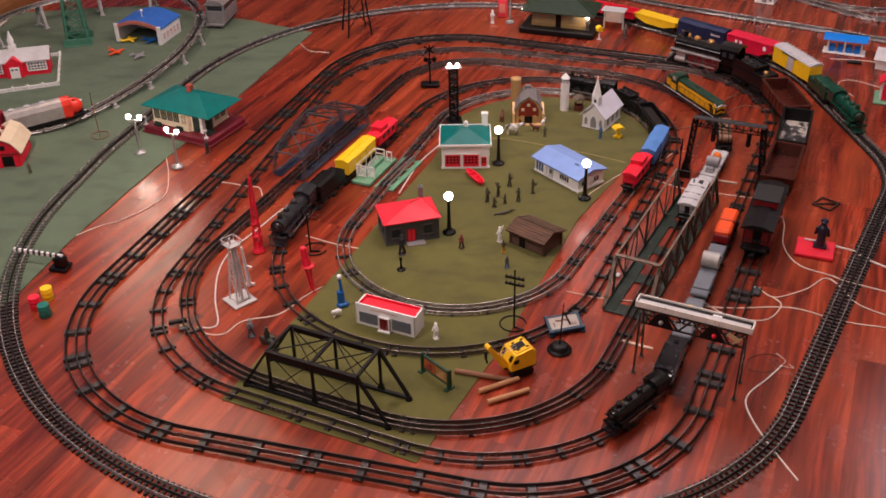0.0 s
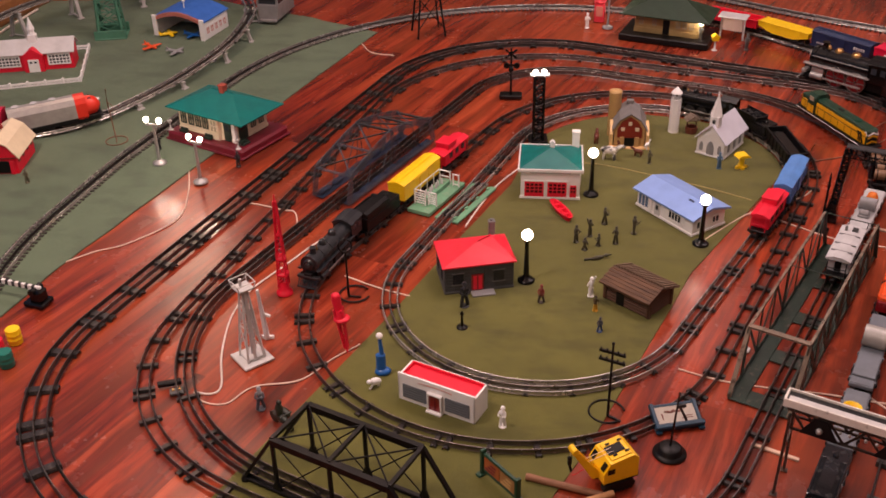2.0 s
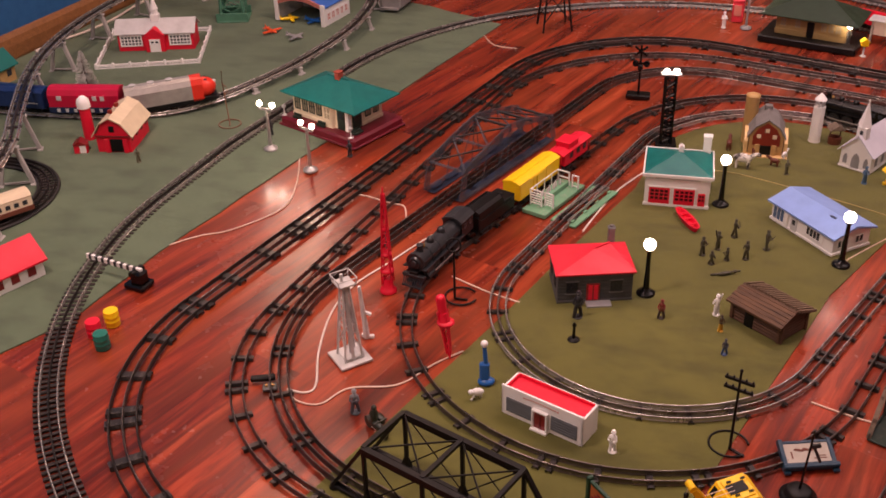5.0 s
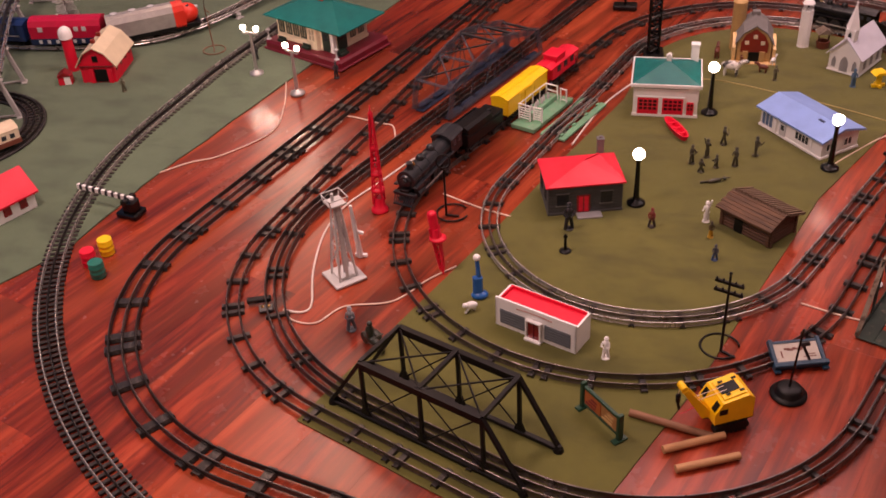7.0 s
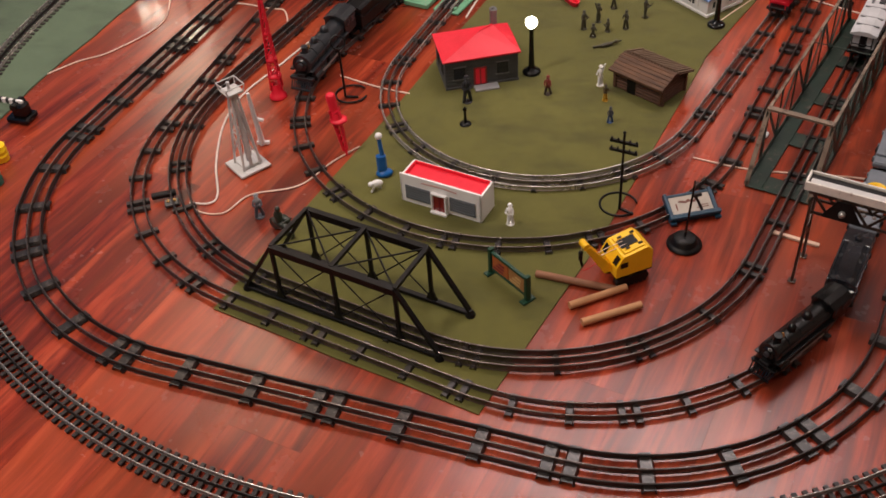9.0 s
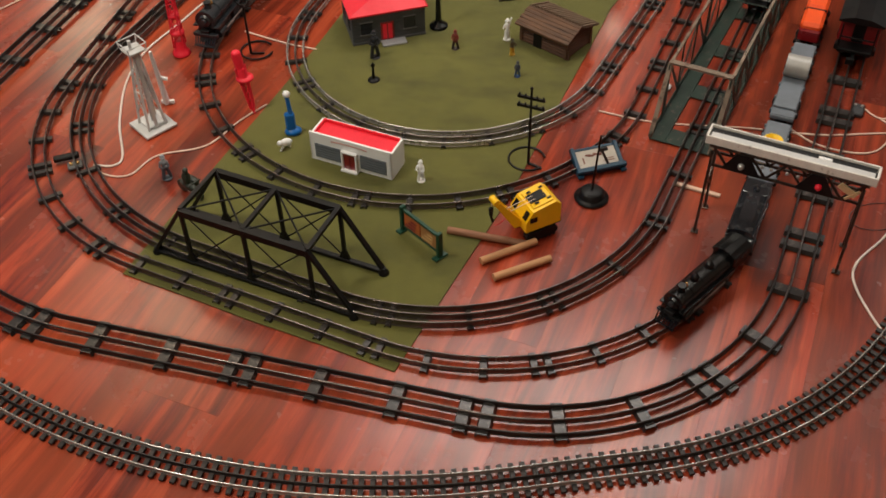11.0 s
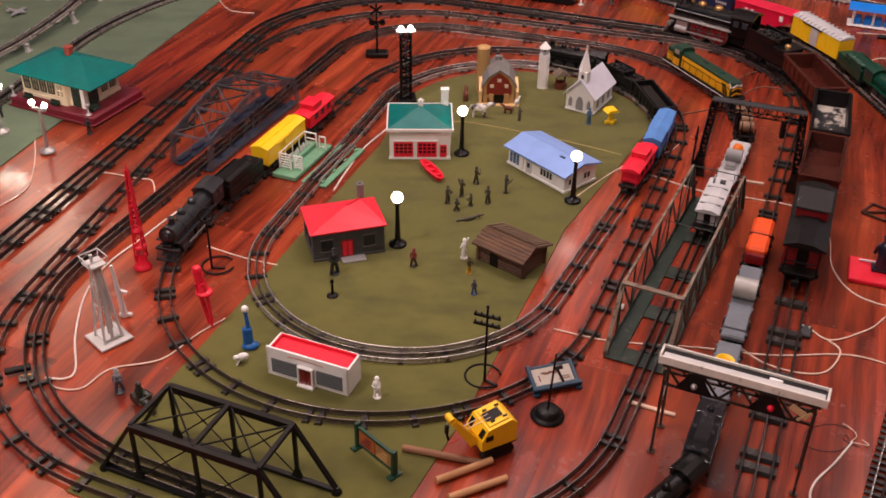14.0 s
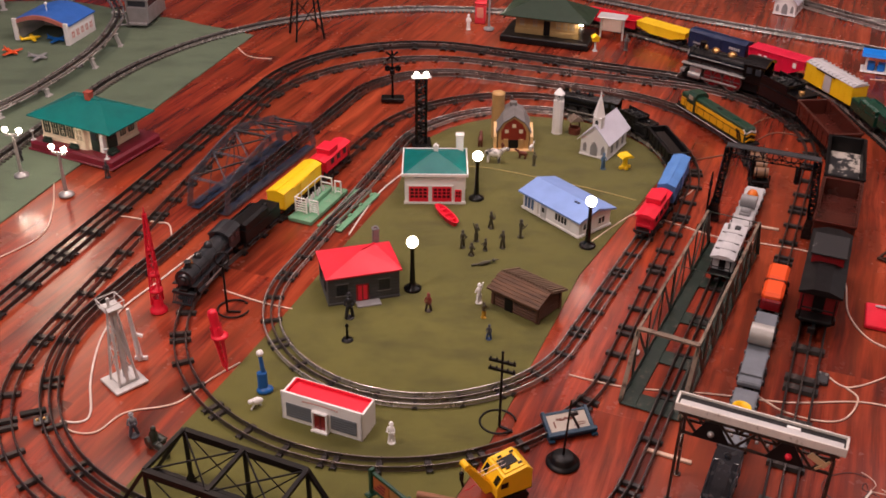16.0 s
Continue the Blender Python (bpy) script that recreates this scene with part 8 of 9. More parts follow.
def rowing_boat():
    t = thing("toy_boat", 0.0745, 0.304, -63.4, "small bright red plastic boat lying on the felt", "toy boat", z=LIFT)
    n = 12
    rim = [(0.052 * math.cos(math.pi * i / n), 0.014 * math.sin(math.pi * i / n) ** 0.7) for i in range(n + 1)]
    outl = rim + [(x, -y) for x, y in rim[::-1][1:-1]]
    s = Shape()
    k = len(outl)
    v = [(x * 0.85, y * 0.6, 0) for x, y in outl] + [(x, y, 0.014) for x, y in outl] + [(x * 0.92, y * 0.75, 0.0135) for x, y in outl] + [(x * 0.8, y * 0.5, 0.004) for x, y in outl]
    f = [tuple(range(k))[::-1]] + [(r * k + i, r * k + (i + 1) % k, (r + 1) * k + (i + 1) % k, (r + 1) * k + i) for r in range(3) for i in range(k)] + [tuple(range(3 * k, 4 * k))]
    part("hull", s.add(v, f), M_RED, t)
    for x in (-0.025, 0.0, 0.025):
        part("thwart", Shape().box(x, 0, 0.010, 0.006, 0.018, 0.002, 0.0004), M_RED, t)


def toy_figure(x, y, turn, h, mat, label, stance="stand", z=LIFT):
    """A small moulded figure as one plain mesh."""
    s = Shape()
    k = h / 0.05
    s.lathe(0, 0, [(0.008 * k, 0), (0.008 * k, 0.0016 * k), (0.004 * k, 0.002 * k)], 10)
    if stance == "lie":
        s = Shape()
        s.ball(0, 0, 0.005 * k, 0.018 * k, 0.006 * k, 0.005 * k, 10).ball(0.024 * k, 0, 0.007 * k, 0.0045 * k, n=8).rod((-0.012 * k, 0.002 * k, 0.004 * k), (-0.032 * k, 0.006 * k, 0.003 * k), 0.0028 * k, n=6).rod((0.012 * k, 0, 0.007 * k), (0.034 * k, -0.006 * k, 0.010 * k), 0.0018 * k, n=6)
    else:
        low = 0.55 if stance == "kneel" else 1.0
        spread = 0.006 if stance in ("stand", "arm") else 0.010
        hip = 0.022 * k * low
        for sx in (-1, 1):
            s.rod((sx * spread * k * 0.6, sx * 0.003 * k, 0.0015 * k), (sx * 0.0025 * k, 0, hip), 0.0028 * k, 0.0032 * k, n=8)
        s.lathe(0, 0, [(0.0042 * k, hip - 0.002 * k), (0.0040 * k, hip + 0.006 * k), (0.0058 * k, hip + 0.014 * k), (0.0035 * k, hip + 0.018 * k), (0.0018 * k, hip + 0.019 * k)], 10)
        s.ball(0, 0, hip + 0.0225 * k, 0.0038 * k, n=8)
        s.lathe(0, 0, [(0.0048 * k, hip + 0.0235 * k), (0.0036 * k, hip + 0.0245 * k), (0.0030 * k, hip + 0.0272 * k)], 10)
        if stance == "arm":
            s.rod((0.005 * k, 0, hip + 0.015 * k), (0.008 * k, -0.002 * k, hip + 0.030 * k), 0.0018 * k, n=6)
            s.rod((-0.005 * k, 0, hip + 0.015 * k), (-0.009 * k, -0.003 * k, hip + 0.006 * k), 0.0018 * k, n=6)
        else:
            for sx in (-1, 1):
                s.rod((sx * 0.0055 * k, 0, hip + 0.015 * k), (sx * 0.0075 * k, -0.004 * k, hip + 0.006 * k), 0.0018 * k, n=6)
                s.rod((sx * 0.0075 * k, -0.004 * k, hip + 0.006 * k), (sx * 0.003 * k, -0.009 * k, hip + 0.009 * k), 0.0016 * k, n=6)
            if stance in ("kneel", "wide"):
                s.rod((-0.004 * k, -0.010 * k, hip + 0.006 * k), (0.006 * k, -0.014 * k, hip + 0.016 * k), 0.0010 * k, n=5)
    return solid("toy_figure", s, mat, x, y, turn, label, "toy figure", "toy figures", z=z)


def toy_animal(x, y, turn, k, mat, label):
    s = Shape()
    s.ball(0, 0, 0.017 * k, 0.015 * k, 0.0065 * k, 0.0075 * k, 12)
    for sx in (-1, 1):
        for sy in (-1, 1):
            s.rod((sx * 0.009 * k, sy * 0.0035 * k, 0), (sx * 0.009 * k, sy * 0.0035 * k, 0.014 * k), 0.0018 * k, 0.0026 * k, n=6)
    s.rod((0.011 * k, 0, 0.020 * k), (0.019 * k, 0, 0.026 * k), 0.0042 * k, 0.0036 * k, n=8).ball(0.022 * k, 0, 0.026 * k, 0.0058 * k, 0.0034 * k, 0.0036 * k, 8)
    s.rod((-0.014 * k, 0, 0.020 * k), (-0.018 * k, 0, 0.009 * k), 0.0009 * k, n=5)
    return solid("toy_animal", s, mat, x, y, turn, label, "toy animal", "farm animals", z=LIFT)


white_silo(0.383, 0.788)
wishing_well(0.431, 0.784)
feeder(0.537, 0.572)
rowing_boat()
M_COW = scuffed("black_white_hide", (0.80, 0.77, 0.72), (0.02, 0.019, 0.018), 0.06, 55.0)


def two_tone(name, low, high, at_height):
    """Moulded toy plastic painted one colour below a height and another above it."""
    m, nt, bsdf, at = start(name)
    split = nt.nodes.new("ShaderNodeSeparateXYZ")
    nt.links.new(at, split.inputs[0])
    col = ramp(nt, split.outputs["Z"], [(at_height - 0.002, low), (at_height + 0.002, high)])
    col = mixed(nt, ramp(nt, noise_tex(nt, at, 240.0, 3), [(0.4, (0, 0, 0)), (0.75, (0.5,) * 3)]), col, shade(low, 0.35))
    nt.links.new(col, bsdf.inputs["Base Color"])
    bsdf.inputs["Roughness"].default_value = 0.5
    return m


M_TOYYEL = two_tone("yellow_black_toy", (0.55, 0.30, 0.02), (0.035, 0.030, 0.022), 0.017)
M_TOYJEAN = two_tone("blue_jeans_toy", (0.035, 0.075, 0.20), (0.05, 0.05, 0.06), 0.016)
M_TOYFARM = two_tone("red_shirt_toy", (0.045, 0.032, 0.026), (0.20, 0.030, 0.022), 0.019)
M_TOYBL = plain("blue_toy", (0.08, 0.16, 0.26), 0.5, 0, 0.3)
M_TOYGR = plain("dark_green_cast", (0.030, 0.036, 0.026), 0.4, 0.1, 0.4, wear=0.3, wear_colour=(0.16, 0.15, 0.13))
M_TOYPO = two_tone("blue_grey_cast", (0.075, 0.088, 0.110), (0.30, 0.31, 0.33), 0.036)
M_TOYK = plain("khaki_toy", (0.11, 0.10, 0.06), 0.5, 0, 0.3)
M_TOYD = plain("dark_toy", (0.018, 0.018, 0.022), 0.45, 0, 0.3)
toy_animal(0.200, 0.604, -12, 1.55, M_COW, "black and white toy cow by the barn")
toy_animal(0.228, 0.684, 100, 0.8, M_TOYR, "brown toy calf by the barn door")
toy_animal(0.277, 0.626, 160, 0.85, M_TOYR, "brown toy pig by the barn")
toy_animal(0.303, 0.672, 60, 0.75, M_WHITE, "white toy sheep by the barn")
toy_animal(0.169, 0.704, 85, 1.1, M_TOYR, "brown toy horse behind the barn wing")
toy_figure(0.303, 0.584, 20, 0.040, M_TOYK, "khaki plastic toy farmer figure")
toy_figure(0.480, 0.567, 0, 0.046, M_TOYBL, "blue plastic toy figure by the church")
for x, y, turn, h, st in ((0.109, 0.170, 30, 0.046, "wide"), (0.141, 0.199, 200, 0.046, "arm"), (0.177, 0.257, 120, 0.046, "wide"), (0.199, 0.169, -40, 0.046, "stand"), (0.243, 0.217, 60, 0.048, "wide"), (0.128, 0.136, 150, 0.042, "kneel"), (0.160, 0.158, -80, 0.040, "kneel"), (0.156, 0.098, 25, 0.046, "lie")):
    toy_figure(x, y, turn, h, M_TOY, "bronze-brown plastic toy soldier figure" if st != "lie" else "bronze-brown plastic toy soldier figure lying down", st)
toy_figure(-0.125, -0.108, 10, 0.062, M_TOYD, "black cast toy figure before the stone house", "wide")
toy_figure(0.034, -0.082, -20, 0.045, M_TOYFARM, "toy figure with a red shirt on the felt", "wide")
toy_figure(0.138, -0.050, 10, 0.048, M_WHITE, "white plastic toy figure with a raised arm", "arm")
toy_figure(0.146, -0.104, 30, 0.038, M_TOYYEL, "dark toy figure with yellow legs on the felt", "wide")
toy_figure(0.153, -0.178, -10, 0.036, M_TOYJEAN, "dark toy figure with blue trousers on the felt", "wide")
toy_figure(-0.027, -0.479, -20, 0.046, M_WHITE, "white toy cook figure beside the diner")
toy_figure(-0.470, -0.465, 10, 0.052, M_TOYPO, "blue-grey cast toy policeman figure", "wide")
toy_figure(0.529, 1.469, 10, 0.05, M_TOYG, "pale grey toy figure by the far station", z=0.024)
toy_figure(0.675, 1.437, 10, 0.055, M_TOYG, "grey toy figure by the far track")
toy_figure(0.161, 1.625, 10, 0.055, M_WHITE, "pale toy figure by the red booth")
toy_figure(-1.02, 0.585, 10, 0.042, M_TOYD, "dark toy figure beside the station")
toy_figure(-0.775, 0.50, 10, 0.045, M_TOYD, "dark toy figure below the station platform")
toy_figure(-1.300, 0.372, 10, 0.040, M_TOYK, "khaki toy farmer by the red barn", z=0.003)
m = Shape()
m.ball(0, 0, 0.018, 0.026, 0.007, 0.008, 12)
for dx in (-0.020, 0.022):
    m.rod((dx, -0.003, 0.011), (dx, 0.003, 0.011), 0.011, n=14)
m.rod((0.016, -0.013, 0.034), (0.016, 0.013, 0.034), 0.0016, n=6).lathe(-0.004, 0, [(0.006, 0.022), (0.0075, 0.040), (0.004, 0.047)], 10).ball(-0.002, 0, 0.052, 0.0052, n=8)
m.ball(-0.012, 0.016, 0.014, 0.016, 0.008, 0.008, 10)
solid("toy_motorcycle", m, M_TOYGR, -0.421, -0.507, -40, "dark green cast toy motorcycle with a sidecar", "toy motorcycle", z=LIFT)
p = thing("toy_post", -0.124, -0.184, 0, "short black toy post on a round base", "toy post", z=LIFT)
part("base", Shape().lathe(0, 0, [(0.012, 0), (0.011, 0.003), (0.004, 0.005)], 14), M_BLACKP, p)
part("post", Shape().lathe(0, 0, [(0.003, 0.003), (0.0025, 0.032), (0.005, 0.034), (0.001, 0.040)], 10), M_BLACKP, p)
g = thing("petrol_pump", -0.262, -0.345, 15, "blue toy pump with a white ball on top", "toy pump", z=LIFT)
part("base", Shape().ball(0, 0, 0.006, 0.016, 0.012, 0.008, 12), M_BLUEM, g)
part("body", Shape().box(-0.003, 0, 0.012, 0.018, 0.012, 0.036, 0.003), M_BLUEM, g)
part("post", Shape().rod((0, 0, 0.04), (-0.003, 0, 0.084), 0.0045, 0.0035, n=8), M_BLUEM, g)
part("globe", Shape().ball(-0.003, 0, 0.089, 0.0068, n=12), M_WHITE, g, "white ball")
d = Shape()
d.ball(0, 0, 0.014, 0.012, 0.006, 0.008, 10).ball(-0.012, -0.004, 0.018, 0.005, n=8).rod((-0.006, 0.003, 0), (-0.005, 0, 0.012), 0.002, n=6).rod((0.006, 0.003, 0), (0.006, 0, 0.012), 0.0025, n=6).rod((-0.012, -0.006, 0.002), (-0.004, -0.002, 0.012), 0.002, n=6)
solid("toy_dog", d, M_WHITE, -0.270, -0.387, 20, "white plastic toy dog beside the blue pump", "toy animal", z=LIFT)


def stock_pen():
    t = thing("stock_platform", -0.232, 0.357, 66, "mint green tinplate platform with white gates and bottles", "toy platform", z=LIFT)
    L, W = 0.180, 0.062
    part("deck", Shape().box(0, 0, 0, L, W, 0.010, 0.001), M_GREEN, t)
    part("raised_deck", Shape().box(0.012, 0.012, 0.010, L * 0.62, W * 0.42, 0.012, 0.001), M_GREEN, t)
    for x, y, wide, tall, rungs in ((-0.060, 0.012, 0.030, 0.040, 5), (-0.052, -0.018, 0.022, 0.036, 5), (0.066, 0.014, 0.030, 0.036, 2), (0.062, -0.020, 0.016, 0.034, 1)):
        gate = part("gate", Shape().box(x, y - wide / 2, 0.010, 0.003, 0.003, tall, 0.0004).box(x, y + wide / 2, 0.010, 0.003, 0.003, tall, 0.0004).box(x, y, 0.010 + tall - 0.003, 0.003, wide, 0.003, 0.0004), M_WHITE, t, "white gate frame")
        for j in range(rungs):
            part("slat", Shape().box(x, y, 0.014 + j * (tall - 0.008) / max(1, rungs), 0.0024, wide, 0.0026, 0.0004), M_WHITE, gate)
    rail = part("railing", Shape().rod((-0.060, 0.027, 0.048), (0.066, 0.029, 0.046), 0.0013, n=6), M_WHITE, t)
    for j in range(3):
        part("picket", Shape().box(-0.030 + j * 0.032, 0.028, 0.010, 0.0024, 0.0024, 0.037, 0.0004), M_WHITE, rail)
    for j in range(6):
        part("bottle", Shape().lathe(-0.030 + j * 0.014, 0.012 - 0.003 * (j % 2), [(0.0036, 0.022), (0.0036, 0.030), (0.0018, 0.034), (0.0018, 0.037), (0.0003, 0.0375)], 10), M_GREYL, t, "small pale bottle")
    side = thing("loading_track", -0.160, 0.338, 66, "mint green strip with bright rails beside the platform", "toy platform", z=LIFT)
    part("strip", Shape().box(0.0, -0.027, 0, 0.20, 0.016, 0.005, 0.0006), M_GREEN, side)
    part("strip", Shape().box(0.0, 0.024, 0, 0.20, 0.010, 0.005, 0.0006), M_GREEN, side)
    for j in range(4):
        part("clip", Shape().box(-0.085 + j * 0.056, -0.020, 0.005, 0.012, 0.006, 0.004, 0.0006), M_GREEN, side)
    for y in (-0.014, 0.0, 0.014):
        part("pickup_rail", Shape().box(0, y, 0.0095, 0.19, 0.0026, 0.006, 0.001), M_RAILB, side)


stock_pen()

# crossing gate, drums, semaphore
t = thing("crossing_gate", -1.030, -0.163, -12, "black toy crossing gate with a striped arm over the track", "toy signal", z=LIFT)
part("base", Shape().box(0, 0, 0, 0.050, 0.042, 0.012, 0.003).box(0.004, 0, 0.010, 0.032, 0.028, 0.030, 0.005), M_BLACK, t)
part("hinge", Shape().rod((0.0, -0.017, 0.036), (0.0, 0.017, 0.036), 0.008, n=12), M_BLACK, t)
arm = part("arm", Shape().bar((0.014, 0.0, 0.040), (-0.126, -0.002, 0.047), 0.006, 0.010), M_WHITE, t, "white arm with dark stripes")
for j in range(8):
    u0 = 0.10 + j * 0.115
    a, b = Vector((0.014, 0, 0.040)), Vector((-0.126, -0.002, 0.047))
    part("stripe", Shape().bar(a.lerp(b, u0), a.lerp(b, u0 + 0.05), 0.0068, 0.0108), M_TOYD, arm)
for x, y, mat, lab in ((-1.035, -0.340, M_RED, "red toy drum by the crossing gate"), (-1.018, -0.300, M_YELLOW, "yellow toy drum by the crossing gate"), (-1.000, -0.374, M_TEALB, "teal green toy drum by the crossing gate")):
    c = thing("toy_drum", x, y, 0, lab, "toy drum", "toy drums", z=LIFT)
    part("shell", Shape().lathe(0, 0, [(0.0145, 0), (0.0145, 0.010), (0.0153, 0.011), (0.0145, 0.012), (0.0145, 0.021), (0.0153, 0.022), (0.0145, 0.023), (0.0145, 0.033)], 16), mat, c)
    part("lid", Shape().lathe(0, 0, [(0.0135, 0.0325), (0.0135, 0.034), (0.012, 0.0332)], 16), mat, c)
t = thing("crossing_signal", -0.077, 0.998, 0, "black toy crossing signal on a heavy rectangular base", "toy signal", z=LIFT)
part("base", Shape().box(0, 0, 0, 0.066, 0.036, 0.014, 0.003), M_BLACK, t)
part("mast", Shape().rod((0, 0, 0.012), (0, 0, 0.156), 0.0036, 0.0026, n=8), M_BLACK, t)
cross = part("crossbuck", Shape().bar((-0.017, -0.004, 0.127), (0.017, -0.004, 0.153), 0.003, 0.006), M_BLACK, t)
part("cross_arm", Shape().bar((-0.017, -0.0065, 0.153), (0.017, -0.0065, 0.127), 0.0025, 0.006), M_BLACK, cross)
bracket = part("lamp_bracket", Shape().bar((-0.014, -0.002, 0.104), (0.018, -0.002, 0.104), 0.004, 0.005), M_BLACK, t)
for x in (-0.013, 0.017):
    part("signal_lamp", Shape().rod((x, -0.003, 0.104), (x, -0.009, 0.104), 0.0088, n=14).rod((x, -0.009, 0.104), (x, -0.013, 0.104), 0.0050, n=12), M_BLACK, bracket)
part("lamp_case", Shape().box(0, 0, 0.084, 0.014, 0.014, 0.014, 0.002), M_BLACK, t)

# gateman plate and wire diamond on the open floor
t = thing("signal_plate", 0.972, -0.108, -21, "bright red tin signal base plate", "toy signal", z=LIFT - 0.0015)
part("plate", Shape().box(0, 0, 0, 0.098, 0.088, 0.010, 0.002), M_RED, t)
part("lever", Shape().tube([(-0.030, 0.030, 0.012), (-0.016, 0.024, 0.016), (0.004, 0.028, 0.014)], 0.0025, 6), M_GREYL, t)
f = Shape()
f.box(0, 0, 0, 0.034, 0.026, 0.006, 0.001)
f.lathe(0, 0, [(0.013, 0.006), (0.011, 0.030), (0.013, 0.056), (0.009, 0.064), (0.004, 0.067)], 12)
f.ball(0, 0, 0.074, 0.0085, n=10).lathe(0, 0, [(0.011, 0.077), (0.008, 0.079), (0.0075, 0.084)], 12)
f.rod((-0.012, 0, 0.058), (-0.017, -0.006, 0.032), 0.004, n=6).rod((0.012, 0, 0.058), (0.017, -0.006, 0.034), 0.004, n=6)
solid("toy_figure", f, M_NAVYB2, 0.985, -0.104, 160, "dark navy cast figure standing on the red plate", "toy figure", z=LIFT + 0.0088)
dm = Shape()
c = [(0.038, 0, 0.004), (0, 0.036, 0.004), (-0.038, 0, 0.004), (0, -0.036, 0.004)]
for j in range(4):
    dm.bar(c[j], c[(j + 1) % 4], 0.004, 0.004)
dm.bar(c[0], c[2], 0.004, 0.004)
solid("wire_diamond", dm, M_RUSTD, 1.072, 0.132, 0, "flat dark metal diamond frame on the floor", "metal frame", z=0.0)

# ---- far edge ----
FAR_TRACK = open_line([(-0.2, 2.42), (0.3, 2.14), (0.641, 1.960), (0.923, 1.775), (1.273, 1.579), (1.540, 1.43), (1.86, 1.22), (2.3, 0.86)])
plastic_tie_track("far_track", FAR_TRACK, "straight far track with close dark ties", (M_RAILB, M_RAILD, M_RAILB), 0.016, 0.05, LIFT, 40, (1.5, 1.4))
CURVE = open_line([(0.95, 2.5), (1.2, 2.2), (1.455, 1.895), (1.611, 1.735), (1.777, 1.685), (1.93, 1.72), (2.05, 1.83), (2.2, 2.1)])
for shift in (0.0, 0.13):
    line = Loop(line=[p + Vector((shift * 0.5, -shift, 0)) for p in CURVE.pts])
    toy_track("far_curve_track", line, "pale worn three-rail track curving at the far edge", 0.25, 2, 0.0095, TIE27, THREE, (M_RAILB, M_RAIL, M_RAILB), 0.0016)
RIGHT_TRACK = open_line([(1.00, -0.55), (1.126, -0.243), (1.221, -0.031), (1.336, 0.223), (1.521, 0.620), (1.685, 0.971), (1.80, 1.2)])
RIGHT_TRACK = Loop(line=[p + Vector((0.045, -0.02, 0)) for p in RIGHT_TRACK.pts])
toy_track("side_track", RIGHT_TRACK, "thin three-rail track along the open floor", 0.25, 2, 0.0095, TIE27, THREE, (M_RAIL, M_RAIL, M_RAIL), 0.0016)

t = thing("crossing_house", 1.515, 0.825, -22, "mint green plate with a white and red toy watchman house", "toy building", z=LIFT - 0.0015)
part("plate", Shape().box(0, 0, 0, 0.150, 0.110, 0.008, 0.002), M_GREEN, t)
part("wall", Shape().box(-0.034, -0.008, 0.008, 0.050, 0.046, 0.068, 0.001), M_WHITE, t)
part("door", Shape().box(-0.036, -0.0322, 0.010, 0.032, 0.003, 0.056, 0.0006), M_RED, t, "red door")
part("roof", gable(Shape(), 0.056, 0.056, 0.074, 0.022, 0.006, 0.003, "y"), M_RED, t, "red gable roof", pose(-0.034, -0.008, 0))
part("side_box", Shape().box(0.012, 0.004, 0.008, 0.028, 0.026, 0.026, 0.001), M_CREAM, t)
part("signal_post", Shape().rod((0.050, 0.0, 0.008), (0.050, 0.0, 0.098), 0.003, n=8), M_GREY, t)
part("crossbuck", Shape().bar((0.020, -0.004, 0.072), (0.080, -0.004, 0.086), 0.003, 0.010).bar((0.022, -0.004, 0.092), (0.078, -0.004, 0.066), 0.003, 0.010), M_WHITE, t, "white crossbuck boards")
t = thing("white_house", 1.60, 1.10, -30, "small white toy house with pale gable roof", "toy building", z=LIFT)
part("wall", Shape().box(0, 0, 0, 0.12, 0.075, 0.040, 0.001), M_WHITE, t)
part("roof", gable(Shape(), 0.12, 0.075, 0.041, 0.026, 0.008), M_GREYL, t)
part("window", Shape().box(-0.061, 0, 0.014, 0.002, 0.022, 0.018, 0.0004), M_GLASSB, t)
t = thing("blue_canopy", 1.470, 1.262, -22, "bright blue toy platform canopy on white posts", "toy building", z=LIFT)
part("roof", Shape().prism([(-0.034, 0.052), (0.034, 0.052), (0.030, 0.060), (0, 0.068), (-0.030, 0.060)], -0.078, 0.078, "x"), M_BLUEC, t, "bright blue roof")
for sx in (-1, 0, 1):
    for sy in (-1, 1):
        part("post", Shape().box(sx * 0.06, sy * 0.022, 0, 0.006, 0.006, 0.054, 0.0006), M_WHITE, t)
part("floor_plate", Shape().box(0, 0, 0, 0.150, 0.062, 0.004, 0.001), M_WHITE, t)
for bx in (-0.045, -0.015, 0.015, 0.045):
    part("bench", Shape().box(bx, 0, 0.004, 0.022, 0.034, 0.022, 0.003), M_BLUEC, t, "blue bench")
c = thing("uncoupling_block", 1.475, 1.155, -22, "small black metal block by the canopy", "metal block", z=0.0)
part("block", Shape().box(0, 0, 0, 0.050, 0.018, 0.010, 0.002), M_BLACKP, c)
church(1.335, 1.86, -30, 1.0, "far white toy church with an arched door")
t = thing("signal_mast", 1.900, 1.835, -20, "black toy signal mast on a rectangular base", "toy signal", z=LIFT)
part("base", Shape().box(0, 0, 0, 0.085, 0.045, 0.016, 0.003), M_BLACK, t)
part("mast", Shape().rod((0, 0, 0.014), (0, 0, 0.20), 0.004, 0.003, n=8), M_BLACK, t)
t = thing("phone_booth", 0.206, 1.700, -10, "bright red toy telephone booth", "toy booth", z=LIFT)
